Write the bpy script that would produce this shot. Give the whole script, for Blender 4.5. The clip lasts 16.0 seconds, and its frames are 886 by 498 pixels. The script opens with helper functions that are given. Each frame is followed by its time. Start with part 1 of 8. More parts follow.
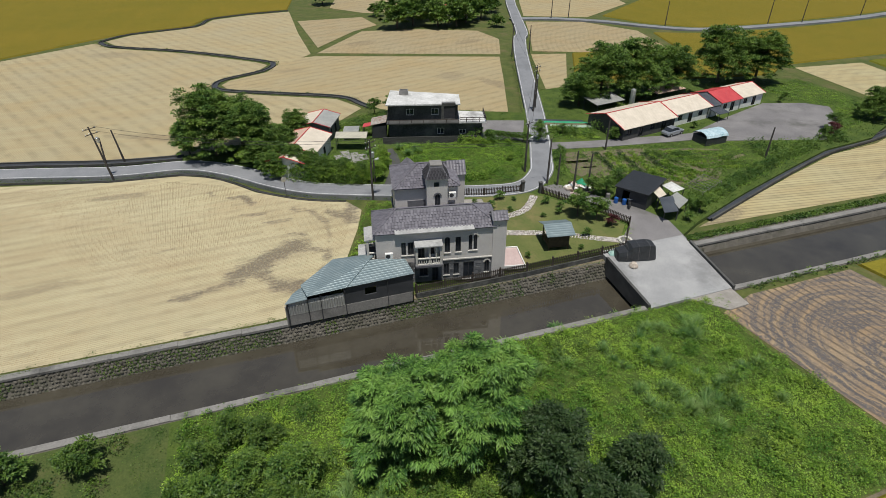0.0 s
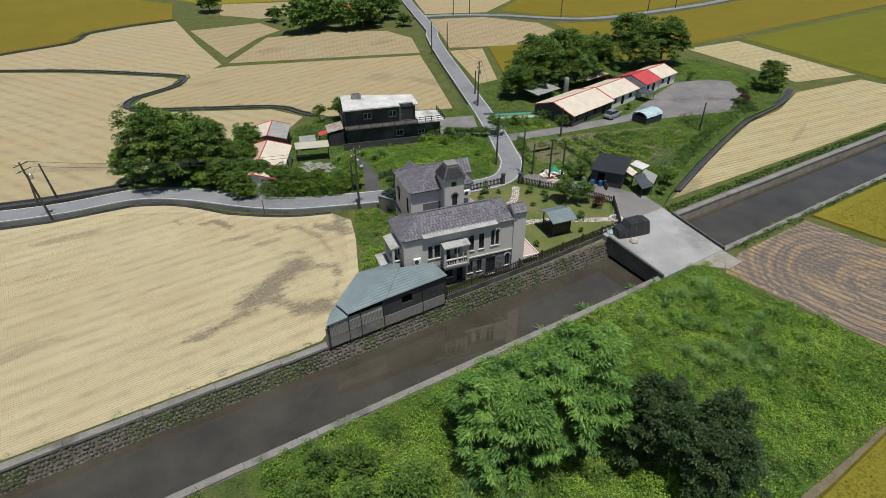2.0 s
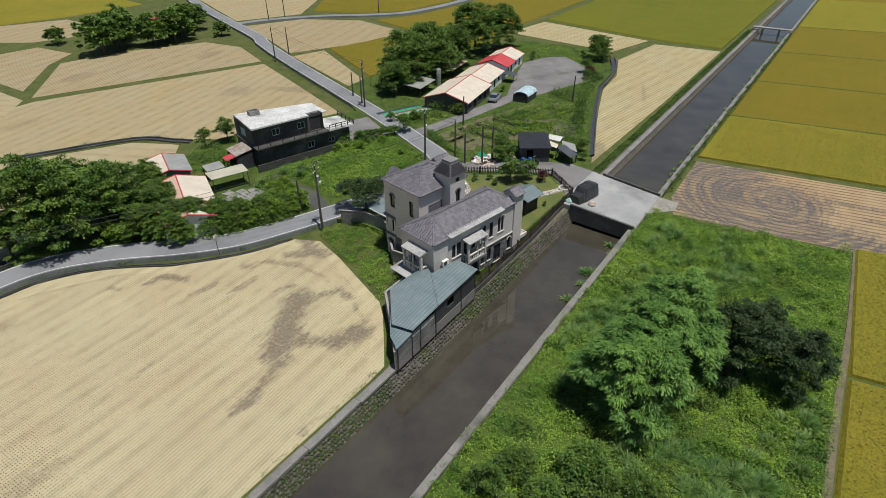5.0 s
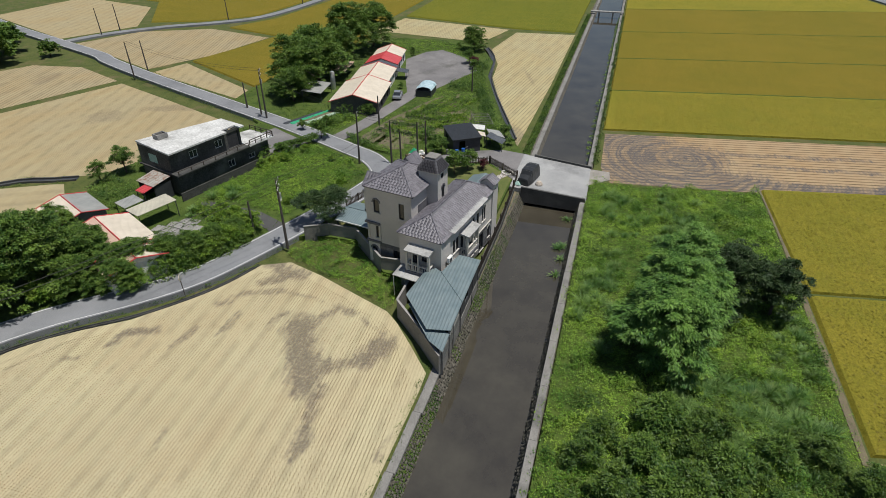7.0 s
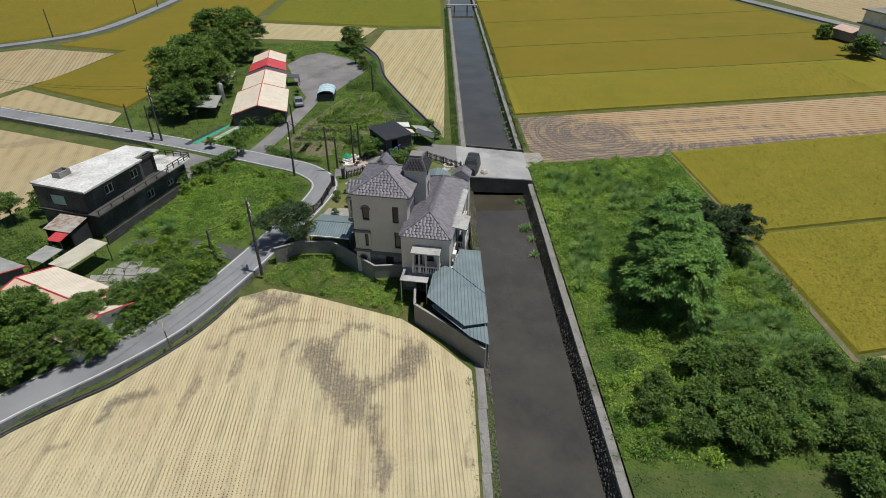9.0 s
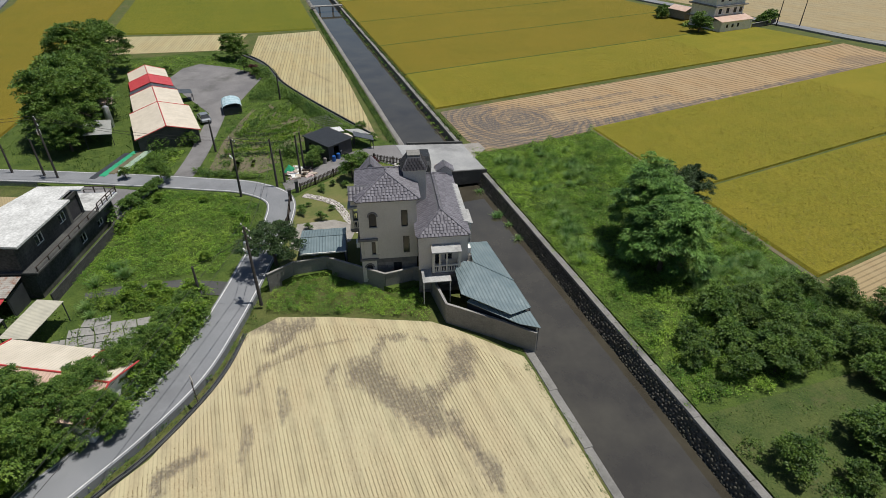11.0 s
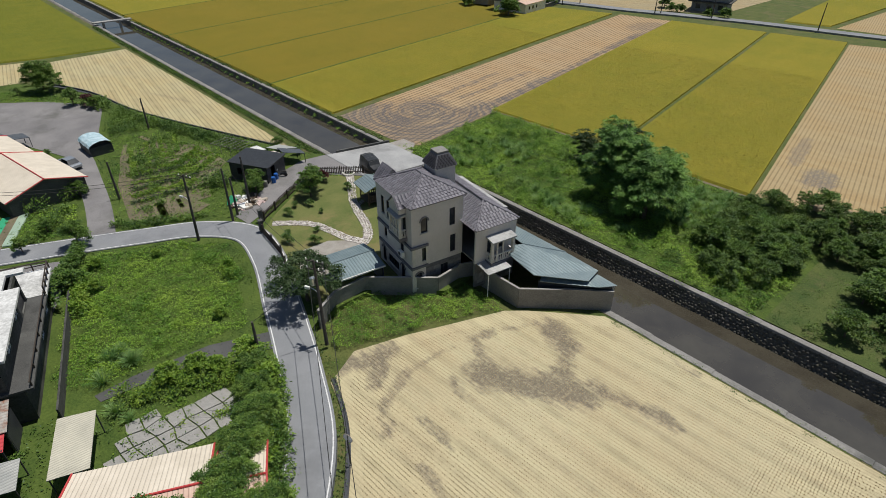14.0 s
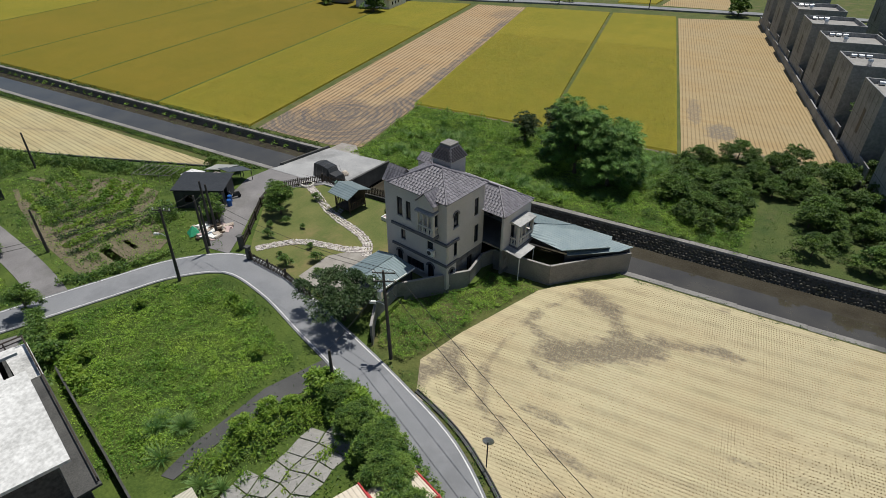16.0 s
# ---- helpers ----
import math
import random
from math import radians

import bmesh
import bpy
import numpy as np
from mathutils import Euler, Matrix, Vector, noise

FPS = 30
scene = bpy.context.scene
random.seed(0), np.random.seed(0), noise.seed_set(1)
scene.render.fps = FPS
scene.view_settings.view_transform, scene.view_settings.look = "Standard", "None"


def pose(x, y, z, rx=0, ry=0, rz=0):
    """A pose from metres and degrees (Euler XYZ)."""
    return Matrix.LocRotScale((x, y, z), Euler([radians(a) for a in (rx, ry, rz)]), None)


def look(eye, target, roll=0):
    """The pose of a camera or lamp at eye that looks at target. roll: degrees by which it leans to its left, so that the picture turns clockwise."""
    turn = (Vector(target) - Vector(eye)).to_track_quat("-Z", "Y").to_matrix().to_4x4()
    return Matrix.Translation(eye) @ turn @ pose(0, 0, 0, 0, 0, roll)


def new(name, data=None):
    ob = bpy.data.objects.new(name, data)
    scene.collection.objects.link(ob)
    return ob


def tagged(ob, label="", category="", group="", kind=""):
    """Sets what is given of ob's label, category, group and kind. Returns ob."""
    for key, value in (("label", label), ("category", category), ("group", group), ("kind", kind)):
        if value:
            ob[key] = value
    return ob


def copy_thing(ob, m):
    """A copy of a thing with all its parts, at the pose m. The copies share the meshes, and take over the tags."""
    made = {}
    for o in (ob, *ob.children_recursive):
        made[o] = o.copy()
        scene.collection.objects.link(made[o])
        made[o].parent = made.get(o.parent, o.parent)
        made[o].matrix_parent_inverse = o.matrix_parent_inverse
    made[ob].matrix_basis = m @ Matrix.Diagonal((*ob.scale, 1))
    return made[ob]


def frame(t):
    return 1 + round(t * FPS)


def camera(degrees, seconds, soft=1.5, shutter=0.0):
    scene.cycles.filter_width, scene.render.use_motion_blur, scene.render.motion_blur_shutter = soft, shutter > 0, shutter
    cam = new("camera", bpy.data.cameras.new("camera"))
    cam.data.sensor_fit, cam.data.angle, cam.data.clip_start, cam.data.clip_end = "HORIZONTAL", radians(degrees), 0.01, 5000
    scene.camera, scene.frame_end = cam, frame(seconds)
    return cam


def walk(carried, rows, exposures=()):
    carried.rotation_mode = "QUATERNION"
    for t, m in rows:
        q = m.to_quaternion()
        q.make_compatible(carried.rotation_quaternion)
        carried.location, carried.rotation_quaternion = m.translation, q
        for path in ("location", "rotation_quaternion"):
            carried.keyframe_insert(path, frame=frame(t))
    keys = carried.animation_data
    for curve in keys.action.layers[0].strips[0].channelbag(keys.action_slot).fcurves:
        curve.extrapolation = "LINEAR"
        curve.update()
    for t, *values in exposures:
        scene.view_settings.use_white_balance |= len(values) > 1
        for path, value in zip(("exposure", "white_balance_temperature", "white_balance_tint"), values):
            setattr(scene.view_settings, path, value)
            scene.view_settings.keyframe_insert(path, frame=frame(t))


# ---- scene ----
cam = camera(76.6, 16.0, soft=0.5)
METRES, EYE, TILT, LEAN, TURN = 125.9, 37.8, 0.0, 0.0, -18.1
ROWS = [
    (0.0, 0.0, 0.0, 0.0, -0.1, -32.77, 0.16),
    (0.5, -0.028, 0.0013, -0.0, -3.32, -32.78, 0.23),
    (1.0, -0.0566, 0.0044, -0.0, -6.57, -32.8, 0.24),
    (1.5, -0.0852, 0.0091, -0.0001, -9.86, -32.84, 0.27),
    (2.0, -0.1138, 0.0155, -0.0004, -13.41, -32.85, 0.31),
    (2.5, -0.1422, 0.0239, -0.0008, -17.12, -32.88, 0.34),
    (3.0, -0.1701, 0.0342, -0.0008, -20.83, -32.92, 0.35),
    (3.5, -0.1979, 0.0466, -0.0012, -24.6, -32.94, 0.33),
    (4.0, -0.2248, 0.0608, -0.0015, -28.52, -32.98, 0.31),
    (6.5, -0.3404, 0.1597, -0.0053, -50.32, -33.09, 0.19),
    (7.0, -0.3586, 0.1843, -0.0064, -54.79, -33.11, 0.18),
    (7.5, -0.3748, 0.2103, -0.0077, -59.29, -33.11, 0.15),
    (8.0, -0.3884, 0.2373, -0.0087, -63.68, -33.1, 0.09),
    (8.5, -0.3997, 0.2649, -0.0099, -68.07, -33.12, 0.07),
    (9.0, -0.4094, 0.2936, -0.0116, -72.43, -33.11, 0.02),
    (11.5, -0.4244, 0.4474, -0.0171, -93.37, -33.14, -0.08),
    (12.0, -0.4209, 0.4799, -0.018, -97.32, -33.14, -0.14),
    (12.5, -0.4153, 0.5129, -0.0193, -101.34, -33.15, -0.14),
    (13.0, -0.4067, 0.546, -0.0204, -105.53, -33.16, -0.18),
    (13.5, -0.3956, 0.5782, -0.0215, -109.82, -33.15, -0.18),
    (14.0, -0.3823, 0.6098, -0.0229, -114.08, -33.13, -0.18),
    (14.5, -0.3665, 0.6402, -0.0242, -118.39, -33.15, -0.17),
    (15.0, -0.3481, 0.6696, -0.0256, -122.81, -33.15, -0.15),
    (15.5, -0.3274, 0.6974, -0.0275, -127.56, -33.16, -0.14),
    (16.0, -0.3056, 0.7221, -0.0293, -132.11, -33.2, -0.15),
]
walk(cam, [(t, pose(0, 0, EYE, TILT, LEAN, TURN) @ pose(METRES * x, METRES * y, METRES * z, 90 + pitch, roll, yaw)) for t, x, y, z, yaw, pitch, roll in ROWS])


# ---- light ----
SUN_EL, SUN_AZ = radians(75), radians(190)
world = bpy.data.worlds.new("sky")
scene.world = world
world.use_nodes = True
wt = world.node_tree
sky = wt.nodes.new("ShaderNodeTexSky")
sky.sky_type, sky.sun_disc = "NISHITA", False
sky.dust_density = 0.5
sky.sun_elevation, sky.sun_rotation = SUN_EL, SUN_AZ
wt.links.new(sky.outputs[0], wt.nodes["Background"].inputs[0])
wt.nodes["Background"].inputs[1].default_value = 0.055
sun = new("sun", bpy.data.lights.new("sun", "SUN"))
sun.data.energy, sun.data.angle, sun.data.color = 4.15, radians(0.53), (1.0, 0.965, 0.89)
to_sun = Vector((math.sin(SUN_AZ) * math.cos(SUN_EL), math.cos(SUN_AZ) * math.cos(SUN_EL), math.sin(SUN_EL)))
sun.matrix_world = look(to_sun * 200, (0, 0, 0))
scene.view_settings.exposure = 0.0

# ---- materials ----


class Nodes:
    """A node material with short ways to add nodes."""

    def __init__(self, name, rough=0.8, metal=0.0, spec=0.3):
        self.mat = bpy.data.materials.new(name)
        self.mat.use_nodes = True
        self.t = self.mat.node_tree
        self.bsdf = self.t.nodes["Principled BSDF"]
        self.bsdf.inputs["Roughness"].default_value = rough
        self.bsdf.inputs["Metallic"].default_value = metal
        self.bsdf.inputs["Specular IOR Level"].default_value = spec

    def node(self, kind, **sets):
        n = self.t.nodes.new("ShaderNode" + kind)
        for k, v in sets.items():
            n.inputs[k.replace("_", " ")].default_value = v
        return n

    def link(self, a, b):
        self.t.links.new(a, b)

    def coords(self, scale=(1, 1, 1), turn=0.0, obj=True):
        tc = self.node("TexCoord")
        m = self.node("Mapping")
        m.inputs["Scale"].default_value = scale
        m.inputs["Rotation"].default_value = (0, 0, radians(turn))
        self.link(tc.outputs["Object"], m.inputs["Vector"])
        return m.outputs[0]

    def noise(self, scale, detail=4.0, rough=0.55, vec=None):
        n = self.node("TexNoise", Scale=scale, Detail=detail, Roughness=rough)
        self.link(vec if vec is not None else self.coords(), n.inputs["Vector"])
        return n.outputs["Fac"]

    def ramp(self, fac, *stops):
        r = self.node("ValToRGB")
        el = r.color_ramp.elements
        while len(el) < len(stops):
            el.new(0.5)
        for e, (p, c) in zip(el, stops):
            e.position, e.color = p, (*c, 1) if len(c) == 3 else c
        self.link(fac, r.inputs[0])
        return r.outputs[0]

    def mix(self, fac, a, b, how="MIX"):
        m = self.t.nodes.new("ShaderNodeMix")
        m.data_type, m.blend_type = "RGBA", how
        for sock, val in ((m.inputs[0], fac), (m.inputs[6], a), (m.inputs[7], b)):
            if isinstance(val, (int, float)):
                sock.default_value = val
            elif isinstance(val, tuple):
                sock.default_value = (*val, 1)
            else:
                self.link(val, sock)
        return m.outputs[2]

    def math(self, op, a, b=0.0, clamp=False):
        m = self.t.nodes.new("ShaderNodeMath")
        m.operation, m.use_clamp = op, clamp
        for sock, val in ((m.inputs[0], a), (m.inputs[1], b)):
            if isinstance(val, (int, float)):
                sock.default_value = val
            else:
                self.link(val, sock)
        return m.outputs[0]

    def done(self, color, bump=None, strength=0.3, dist=0.02, rough=None):
        if isinstance(color, tuple):
            self.bsdf.inputs["Base Color"].default_value = (*color, 1)
        else:
            self.link(color, self.bsdf.inputs["Base Color"])
        if bump is not None:
            b = self.node("Bump", Strength=strength, Distance=dist)
            self.link(bump, b.inputs["Height"])
            self.link(b.outputs[0], self.bsdf.inputs["Normal"])
        if rough is not None:
            self.link(rough, self.bsdf.inputs["Roughness"])
        return self.mat


def mottled(name, a, b, scale=1.0, rough=0.8, metal=0.0, fine=12.0, bump=0.25, dist=0.02, spec=0.3, stain=None):
    """A surface that varies between two colours at two scales."""
    n = Nodes(name, rough, metal, spec)
    big = n.noise(scale, 5)
    col = n.ramp(big, (0.3, a), (0.7, b))
    small = n.noise(fine, 4)
    col = n.mix(0.35, col, n.ramp(small, (0.3, tuple(c * 0.6 for c in a)), (0.7, tuple(min(1, c * 1.25) for c in b))))
    if stain:
        col = n.mix(n.ramp(n.noise(scale * 0.45, 6, 0.7), (0.52, (0, 0, 0)), (0.68, (0.8, 0.8, 0.8))), col, stain)
    return n.done(col, small, bump, dist)


def leafy(name, dark, light, hue=0.0, thru=0.22, rough=0.55, patch=0.25):
    """Leaves: each one its own shade, some light passing through."""
    n = Nodes(name, rough, 0, 0.35)
    geo = n.node("NewGeometry")
    fac = n.math("ADD", n.math("MULTIPLY", geo.outputs["Random Per Island"], 0.45), n.math("MULTIPLY", n.ramp(n.noise(patch, 4), (0.36, (0, 0, 0)), (0.64, (1, 1, 1))), 0.45))
    dry = tuple(l * f for l, f in zip(light, (1.1, 0.97, 1.1)))
    col = n.mix(n.ramp(n.noise(patch * 2.3, 5, 0.65), (0.5, (0, 0, 0)), (0.66, (0.75, 0.75, 0.75))), n.ramp(fac, (0.2, dark), (0.85, light)), n.ramp(geo.outputs["Random Per Island"], (0.1, tuple(c * 0.7 for c in light)), (0.9, dry)))
    n.done(col)
    tr = n.node("BsdfTranslucent")
    n.link(n.mix(1.0, col, (0.9, 1.0, 0.45), "MULTIPLY"), tr.inputs[0])
    mx = n.node("MixShader")
    mx.inputs[0].default_value = thru
    n.link(n.bsdf.outputs[0], mx.inputs[1])
    n.link(tr.outputs[0], mx.inputs[2])
    n.link(mx.outputs[0], n.t.nodes["Material Output"].inputs[0])
    return n.mat


def stubble(name, straw, row_turn, gap, stains=(), furrow=0.35, dots=True, band=0.0, straw2=None, mud=(0.16, 0.13, 0.10), tracks=None, churned=0.0):
    """A harvested paddy: straw-coloured ground with rows of cut stems and darker soil where machines turned."""
    n = Nodes(name, 0.95, 0, 0.1)
    straw2 = straw2 or tuple(c * f for c, f in zip(straw, (1.05, 0.92, 0.74)))
    v = n.coords(turn=row_turn)
    sep = n.node("SeparateXYZ")
    n.link(v, sep.inputs[0])
    col = n.ramp(n.noise(0.09, 5), (0.35, straw), (0.65, straw2))
    col = n.mix(0.45, col, n.ramp(n.noise(7, 5, 0.7), (0.3, tuple(c * 0.62 for c in straw)), (0.7, tuple(min(1, c * 1.22) for c in straw))))
    # swaths left by the harvester, along the rows
    vs = n.coords(scale=(0.05, 0.55, 1), turn=row_turn)
    col = n.mix(n.ramp(n.noise(1.0, 4, 0.6, vs), (0.42, (0, 0, 0)), (0.68, (0.55, 0.55, 0.55))), col, tuple(c * f for c, f in zip(straw, (1.12, 1.16, 1.12))))
    wav = n.math("SINE", n.math("MULTIPLY", sep.outputs["Y"], 2 * math.pi / gap))
    row = n.math("MULTIPLY", n.math("SUBTRACT", wav, 0.2), 1.25, True)
    if dots:
        wx = n.math("SINE", n.math("MULTIPLY", sep.outputs["X"], 2 * math.pi / (gap * 0.85)))
        row = n.math("MULTIPLY", row, n.math("MULTIPLY", n.math("ADD", wx, 0.5), 1.0, True))
    row = n.math("MULTIPLY", row, n.ramp(n.noise(0.35, 4, 0.6), (0.38, (0.55, 0.55, 0.55)), (0.6, (1, 1, 1))))
    col = n.mix(n.math("MULTIPLY", row, furrow), col, tuple(c * 0.3 for c in straw))
    if band:
        wb = n.math("SINE", n.math("MULTIPLY", sep.outputs["Y"], 2 * math.pi / band))
        wb = n.math("MULTIPLY", n.math("ADD", wb, 0.1), 1.0, True)
        col = n.mix(n.math("MULTIPLY", n.math("MULTIPLY", wb, n.ramp(n.noise(0.4, 4, 0.6), (0.35, (0, 0, 0)), (0.65, (1, 1, 1)))), 0.42), col, tuple(c * 0.5 for c in straw))
    tc = n.node("TexCoord")
    wob = n.math("ADD", n.math("MULTIPLY", n.noise(0.45, 5, 0.7), 0.6), n.math("MULTIPLY", n.noise(1.7, 6, 0.75), 0.4))
    ruts = None
    if tracks:
        # arcs left by turning wheels
        m = n.node("Mapping")
        m.vector_type = "TEXTURE"
        m.inputs["Location"].default_value = (tracks[0], tracks[1], 0)
        n.link(tc.outputs["Object"], m.inputs[0])
        ln = n.t.nodes.new("ShaderNodeVectorMath")
        ln.operation = "LENGTH"
        n.link(m.outputs[0], ln.inputs[0])
        pos = n.node("SeparateXYZ")
        n.link(m.outputs[0], pos.inputs[0])
        ang = n.math("ARCTAN2", pos.outputs["Y"], pos.outputs["X"])
        rad = n.node("CombineXYZ")
        n.link(n.math("ADD", n.math("MULTIPLY", ln.outputs["Value"], 2.2 / tracks[2]), n.math("MULTIPLY", n.noise(0.3, 3, 0.6), 3.0)), rad.inputs[0])
        n.link(n.math("MULTIPLY", ang, 0.9), rad.inputs[1])
        ruts = n.ramp(n.noise(1.0, 4, 0.6, rad.outputs[0]), (0.38, (0.35, 0.35, 0.35)), (0.56, (1, 1, 1)))
    for x, y, rx, ry, turn, amount in stains:
        m = n.node("Mapping")
        m.vector_type = "TEXTURE"
        m.inputs["Location"].default_value = (x, y, 0)
        m.inputs["Rotation"].default_value = (0, 0, radians(turn))
        m.inputs["Scale"].default_value = (rx, ry, 50)
        n.link(tc.outputs["Object"], m.inputs[0])
        ln = n.t.nodes.new("ShaderNodeVectorMath")
        ln.operation = "LENGTH"
        n.link(m.outputs[0], ln.inputs[0])
        d = n.math("ADD", ln.outputs["Value"], n.math("MULTIPLY", n.math("SUBTRACT", wob, 0.5), 2.6))
        mask = n.math("MULTIPLY", n.math("SUBTRACT", 1.12, d), 2.6, True)
        mask = n.math("MULTIPLY", mask, n.ramp(n.noise(2.5, 5, 0.75), (0.36, (0.15, 0.15, 0.15)), (0.56, (1, 1, 1))))
        if ruts is not None:
            mask = n.math("MULTIPLY", mask, ruts)
        col = n.mix(n.math("MULTIPLY", mask, amount), col, mud)
    if churned:
        # soil laid bare by wheels, spread over the field's mesh
        at = n.node("Attribute")
        at.attribute_name = "churned"
        comb = n.noise(1.0, 5, 0.7, n.coords(scale=(0.35, 2.6, 1), turn=row_turn))
        broken = n.math("ADD", n.math("MULTIPLY", n.math("SUBTRACT", wob, 0.5), 2.2), n.math("MULTIPLY", n.math("SUBTRACT", comb, 0.5), 1.5))
        d = n.math("ADD", at.outputs["Fac"], n.math("MULTIPLY", broken, n.math("MULTIPLY", at.outputs["Fac"], 2.5, True)))
        mask = n.math("MULTIPLY", n.math("SUBTRACT", d, 0.3), 2.0, True)
        mask = n.math("MULTIPLY", mask, n.ramp(n.noise(3.2, 6, 0.8), (0.36, (0.4, 0.4, 0.4)), (0.54, (1, 1, 1))))
        if ruts is not None:
            mask = n.math("MULTIPLY", mask, ruts)
        soil = n.mix(n.noise(1.3, 5, 0.7), tuple(c * 0.7 for c in mud), tuple(c * 1.5 for c in mud))
        col = n.mix(n.math("MULTIPLY", mask, churned), col, soil)
    return n.done(col, n.noise(9, 5, 0.7), 0.5, 0.05)


def paddy(name, ripe, green, turn=0.0, patch=0.03):
    """Standing rice, ripening from green to gold, in drifts and planting rows."""
    n = Nodes(name, 0.85, 0, 0.12)
    v = n.coords(scale=(0.35, 1, 1), turn=turn)
    drift = n.math("ADD", n.math("MULTIPLY", n.noise(patch, 5, 0.6, v), 0.6), n.math("MULTIPLY", n.noise(patch * 5, 5, 0.65), 0.4))
    col = n.ramp(drift, (0.4, green), (0.58, ripe))
    # darker combed streaks, and pale heads bent by the wind across them
    vs = n.coords(scale=(0.12, 2.4, 1), turn=turn)
    col = n.mix(0.32, col, n.ramp(n.noise(1.2, 4, 0.7, vs), (0.36, tuple(c * 0.62 for c in green)), (0.64, ripe)))
    vc = n.coords(scale=(1.0, 0.18, 1), turn=turn)
    col = n.mix(n.ramp(n.noise(0.22, 4, 0.6, vc), (0.5, (0, 0, 0)), (0.72, (0.45, 0.45, 0.45))), col, tuple(c * f for c, f in zip(ripe, (1.18, 1.1, 1.2))))
    fine = n.noise(4.2, 6, 0.85)
    col = n.mix(0.5, col, n.ramp(fine, (0.36, tuple(c * 0.5 for c in green)), (0.62, tuple(min(1, c * 1.2) for c in ripe))))
    return n.done(col, fine, 0.8, 0.14)


def ribbed(name, color, color2, pitch, axis="X", rough=0.45, metal=0.0, rust=None, amount=0.0):
    """Profiled sheet metal; the ribs run along the roof's slope."""
    n = Nodes(name, rough, metal, 0.4)
    col = n.ramp(n.noise(0.8, 5, 0.6), (0.3, color), (0.7, color2))
    sep = n.node("SeparateXYZ")
    n.link(n.coords(), sep.inputs[0])
    w = n.math("SINE", n.math("MULTIPLY", sep.outputs[axis], 2 * math.pi / pitch))
    w = n.math("POWER", n.math("MAXIMUM", w, 0.0), 2.0)
    col = n.mix(n.math("MULTIPLY", w, 0.25), col, tuple(c * 0.6 for c in color))
    if rust:
        col = n.mix(n.ramp(n.noise(1.7, 6, 0.7), (0.6 - amount, (0, 0, 0)), (0.75 - amount * 0.5, (1, 1, 1))), col, rust)
    return n.done(col, w, 0.8, 0.04)


M = {}
M["grass"] = mottled("grass", (0.04, 0.07, 0.014), (0.115, 0.125, 0.035), 0.4, 0.9, fine=4, bump=0.7, dist=0.1, stain=(0.15, 0.12, 0.06))
M["bank"] = mottled("bank_grass", (0.028, 0.062, 0.012), (0.095, 0.115, 0.032), 0.35, 0.9, fine=5, bump=0.7, dist=0.1, stain=(0.12, 0.105, 0.05))
M["lawn"] = mottled("lawn", (0.065, 0.105, 0.024), (0.17, 0.17, 0.06), 0.28, 0.95, fine=9, bump=0.5, dist=0.03, stain=(0.22, 0.17, 0.08))
M["weed_soil"] = mottled("weed_soil", (0.03, 0.062, 0.01), (0.095, 0.135, 0.025), 0.5, 0.95, fine=5, bump=0.6, dist=0.1)
M["soil"] = mottled("soil", (0.10, 0.085, 0.06), (0.2, 0.17, 0.11), 0.7, 0.95, fine=9, bump=0.5, dist=0.05)
M["asphalt"] = mottled("asphalt", (0.175, 0.185, 0.2), (0.26, 0.265, 0.28), 0.22, 0.85, fine=22, bump=0.25, dist=0.01, stain=(0.15, 0.155, 0.165))
M["dark_asphalt"] = mottled("dark_asphalt", (0.055, 0.056, 0.058), (0.10, 0.10, 0.098), 0.4, 0.9, fine=20, bump=0.3, dist=0.01)
M["yard"] = mottled("yard_paving", (0.13, 0.125, 0.13), (0.25, 0.24, 0.24), 0.22, 0.9, fine=9, bump=0.3, dist=0.02, stain=(0.09, 0.09, 0.08))
M["line"] = mottled("road_paint", (0.5, 0.5, 0.5), (0.72, 0.72, 0.72), 2, 0.7, fine=20)
M["concrete"] = mottled("concrete", (0.22, 0.215, 0.205), (0.36, 0.35, 0.335), 0.5, 0.85, fine=14, stain=(0.15, 0.145, 0.135))
M["bridge"] = mottled("bridge_concrete", (0.24, 0.245, 0.25), (0.40, 0.40, 0.40), 0.35, 0.85, fine=14, stain=(0.19, 0.19, 0.19))
M["dark_concrete"] = mottled("dark_concrete", (0.05, 0.05, 0.05), (0.11, 0.11, 0.105), 0.5, 0.9, fine=10, stain=(0.03, 0.03, 0.03))
M["wall_grey"] = mottled("weathered_wall", (0.17, 0.165, 0.155), (0.27, 0.26, 0.245), 0.4, 0.9, fine=8, stain=(0.09, 0.09, 0.085))
M["stone"] = mottled("canal_stone", (0.075, 0.07, 0.06), (0.17, 0.155, 0.13), 0.8, 0.85, fine=6, bump=0.5, dist=0.05, stain=(0.045, 0.05, 0.03))
M["render"] = mottled("house_render", (0.50, 0.475, 0.455), (0.60, 0.575, 0.555), 0.35, 0.85, fine=14, bump=0.12, dist=0.01)
M["trim"] = mottled("pale_trim", (0.5, 0.48, 0.44), (0.62, 0.6, 0.55), 0.8, 0.8, fine=12, stain=(0.36, 0.35, 0.32))
M["canopy"] = mottled("weathered_canopy", (0.30, 0.30, 0.30), (0.46, 0.46, 0.45), 0.8, 0.7, fine=7, stain=(0.2, 0.2, 0.195))
M["band"] = mottled("slate_band", (0.10, 0.10, 0.115), (0.16, 0.16, 0.175), 1.0, 0.7, fine=10)
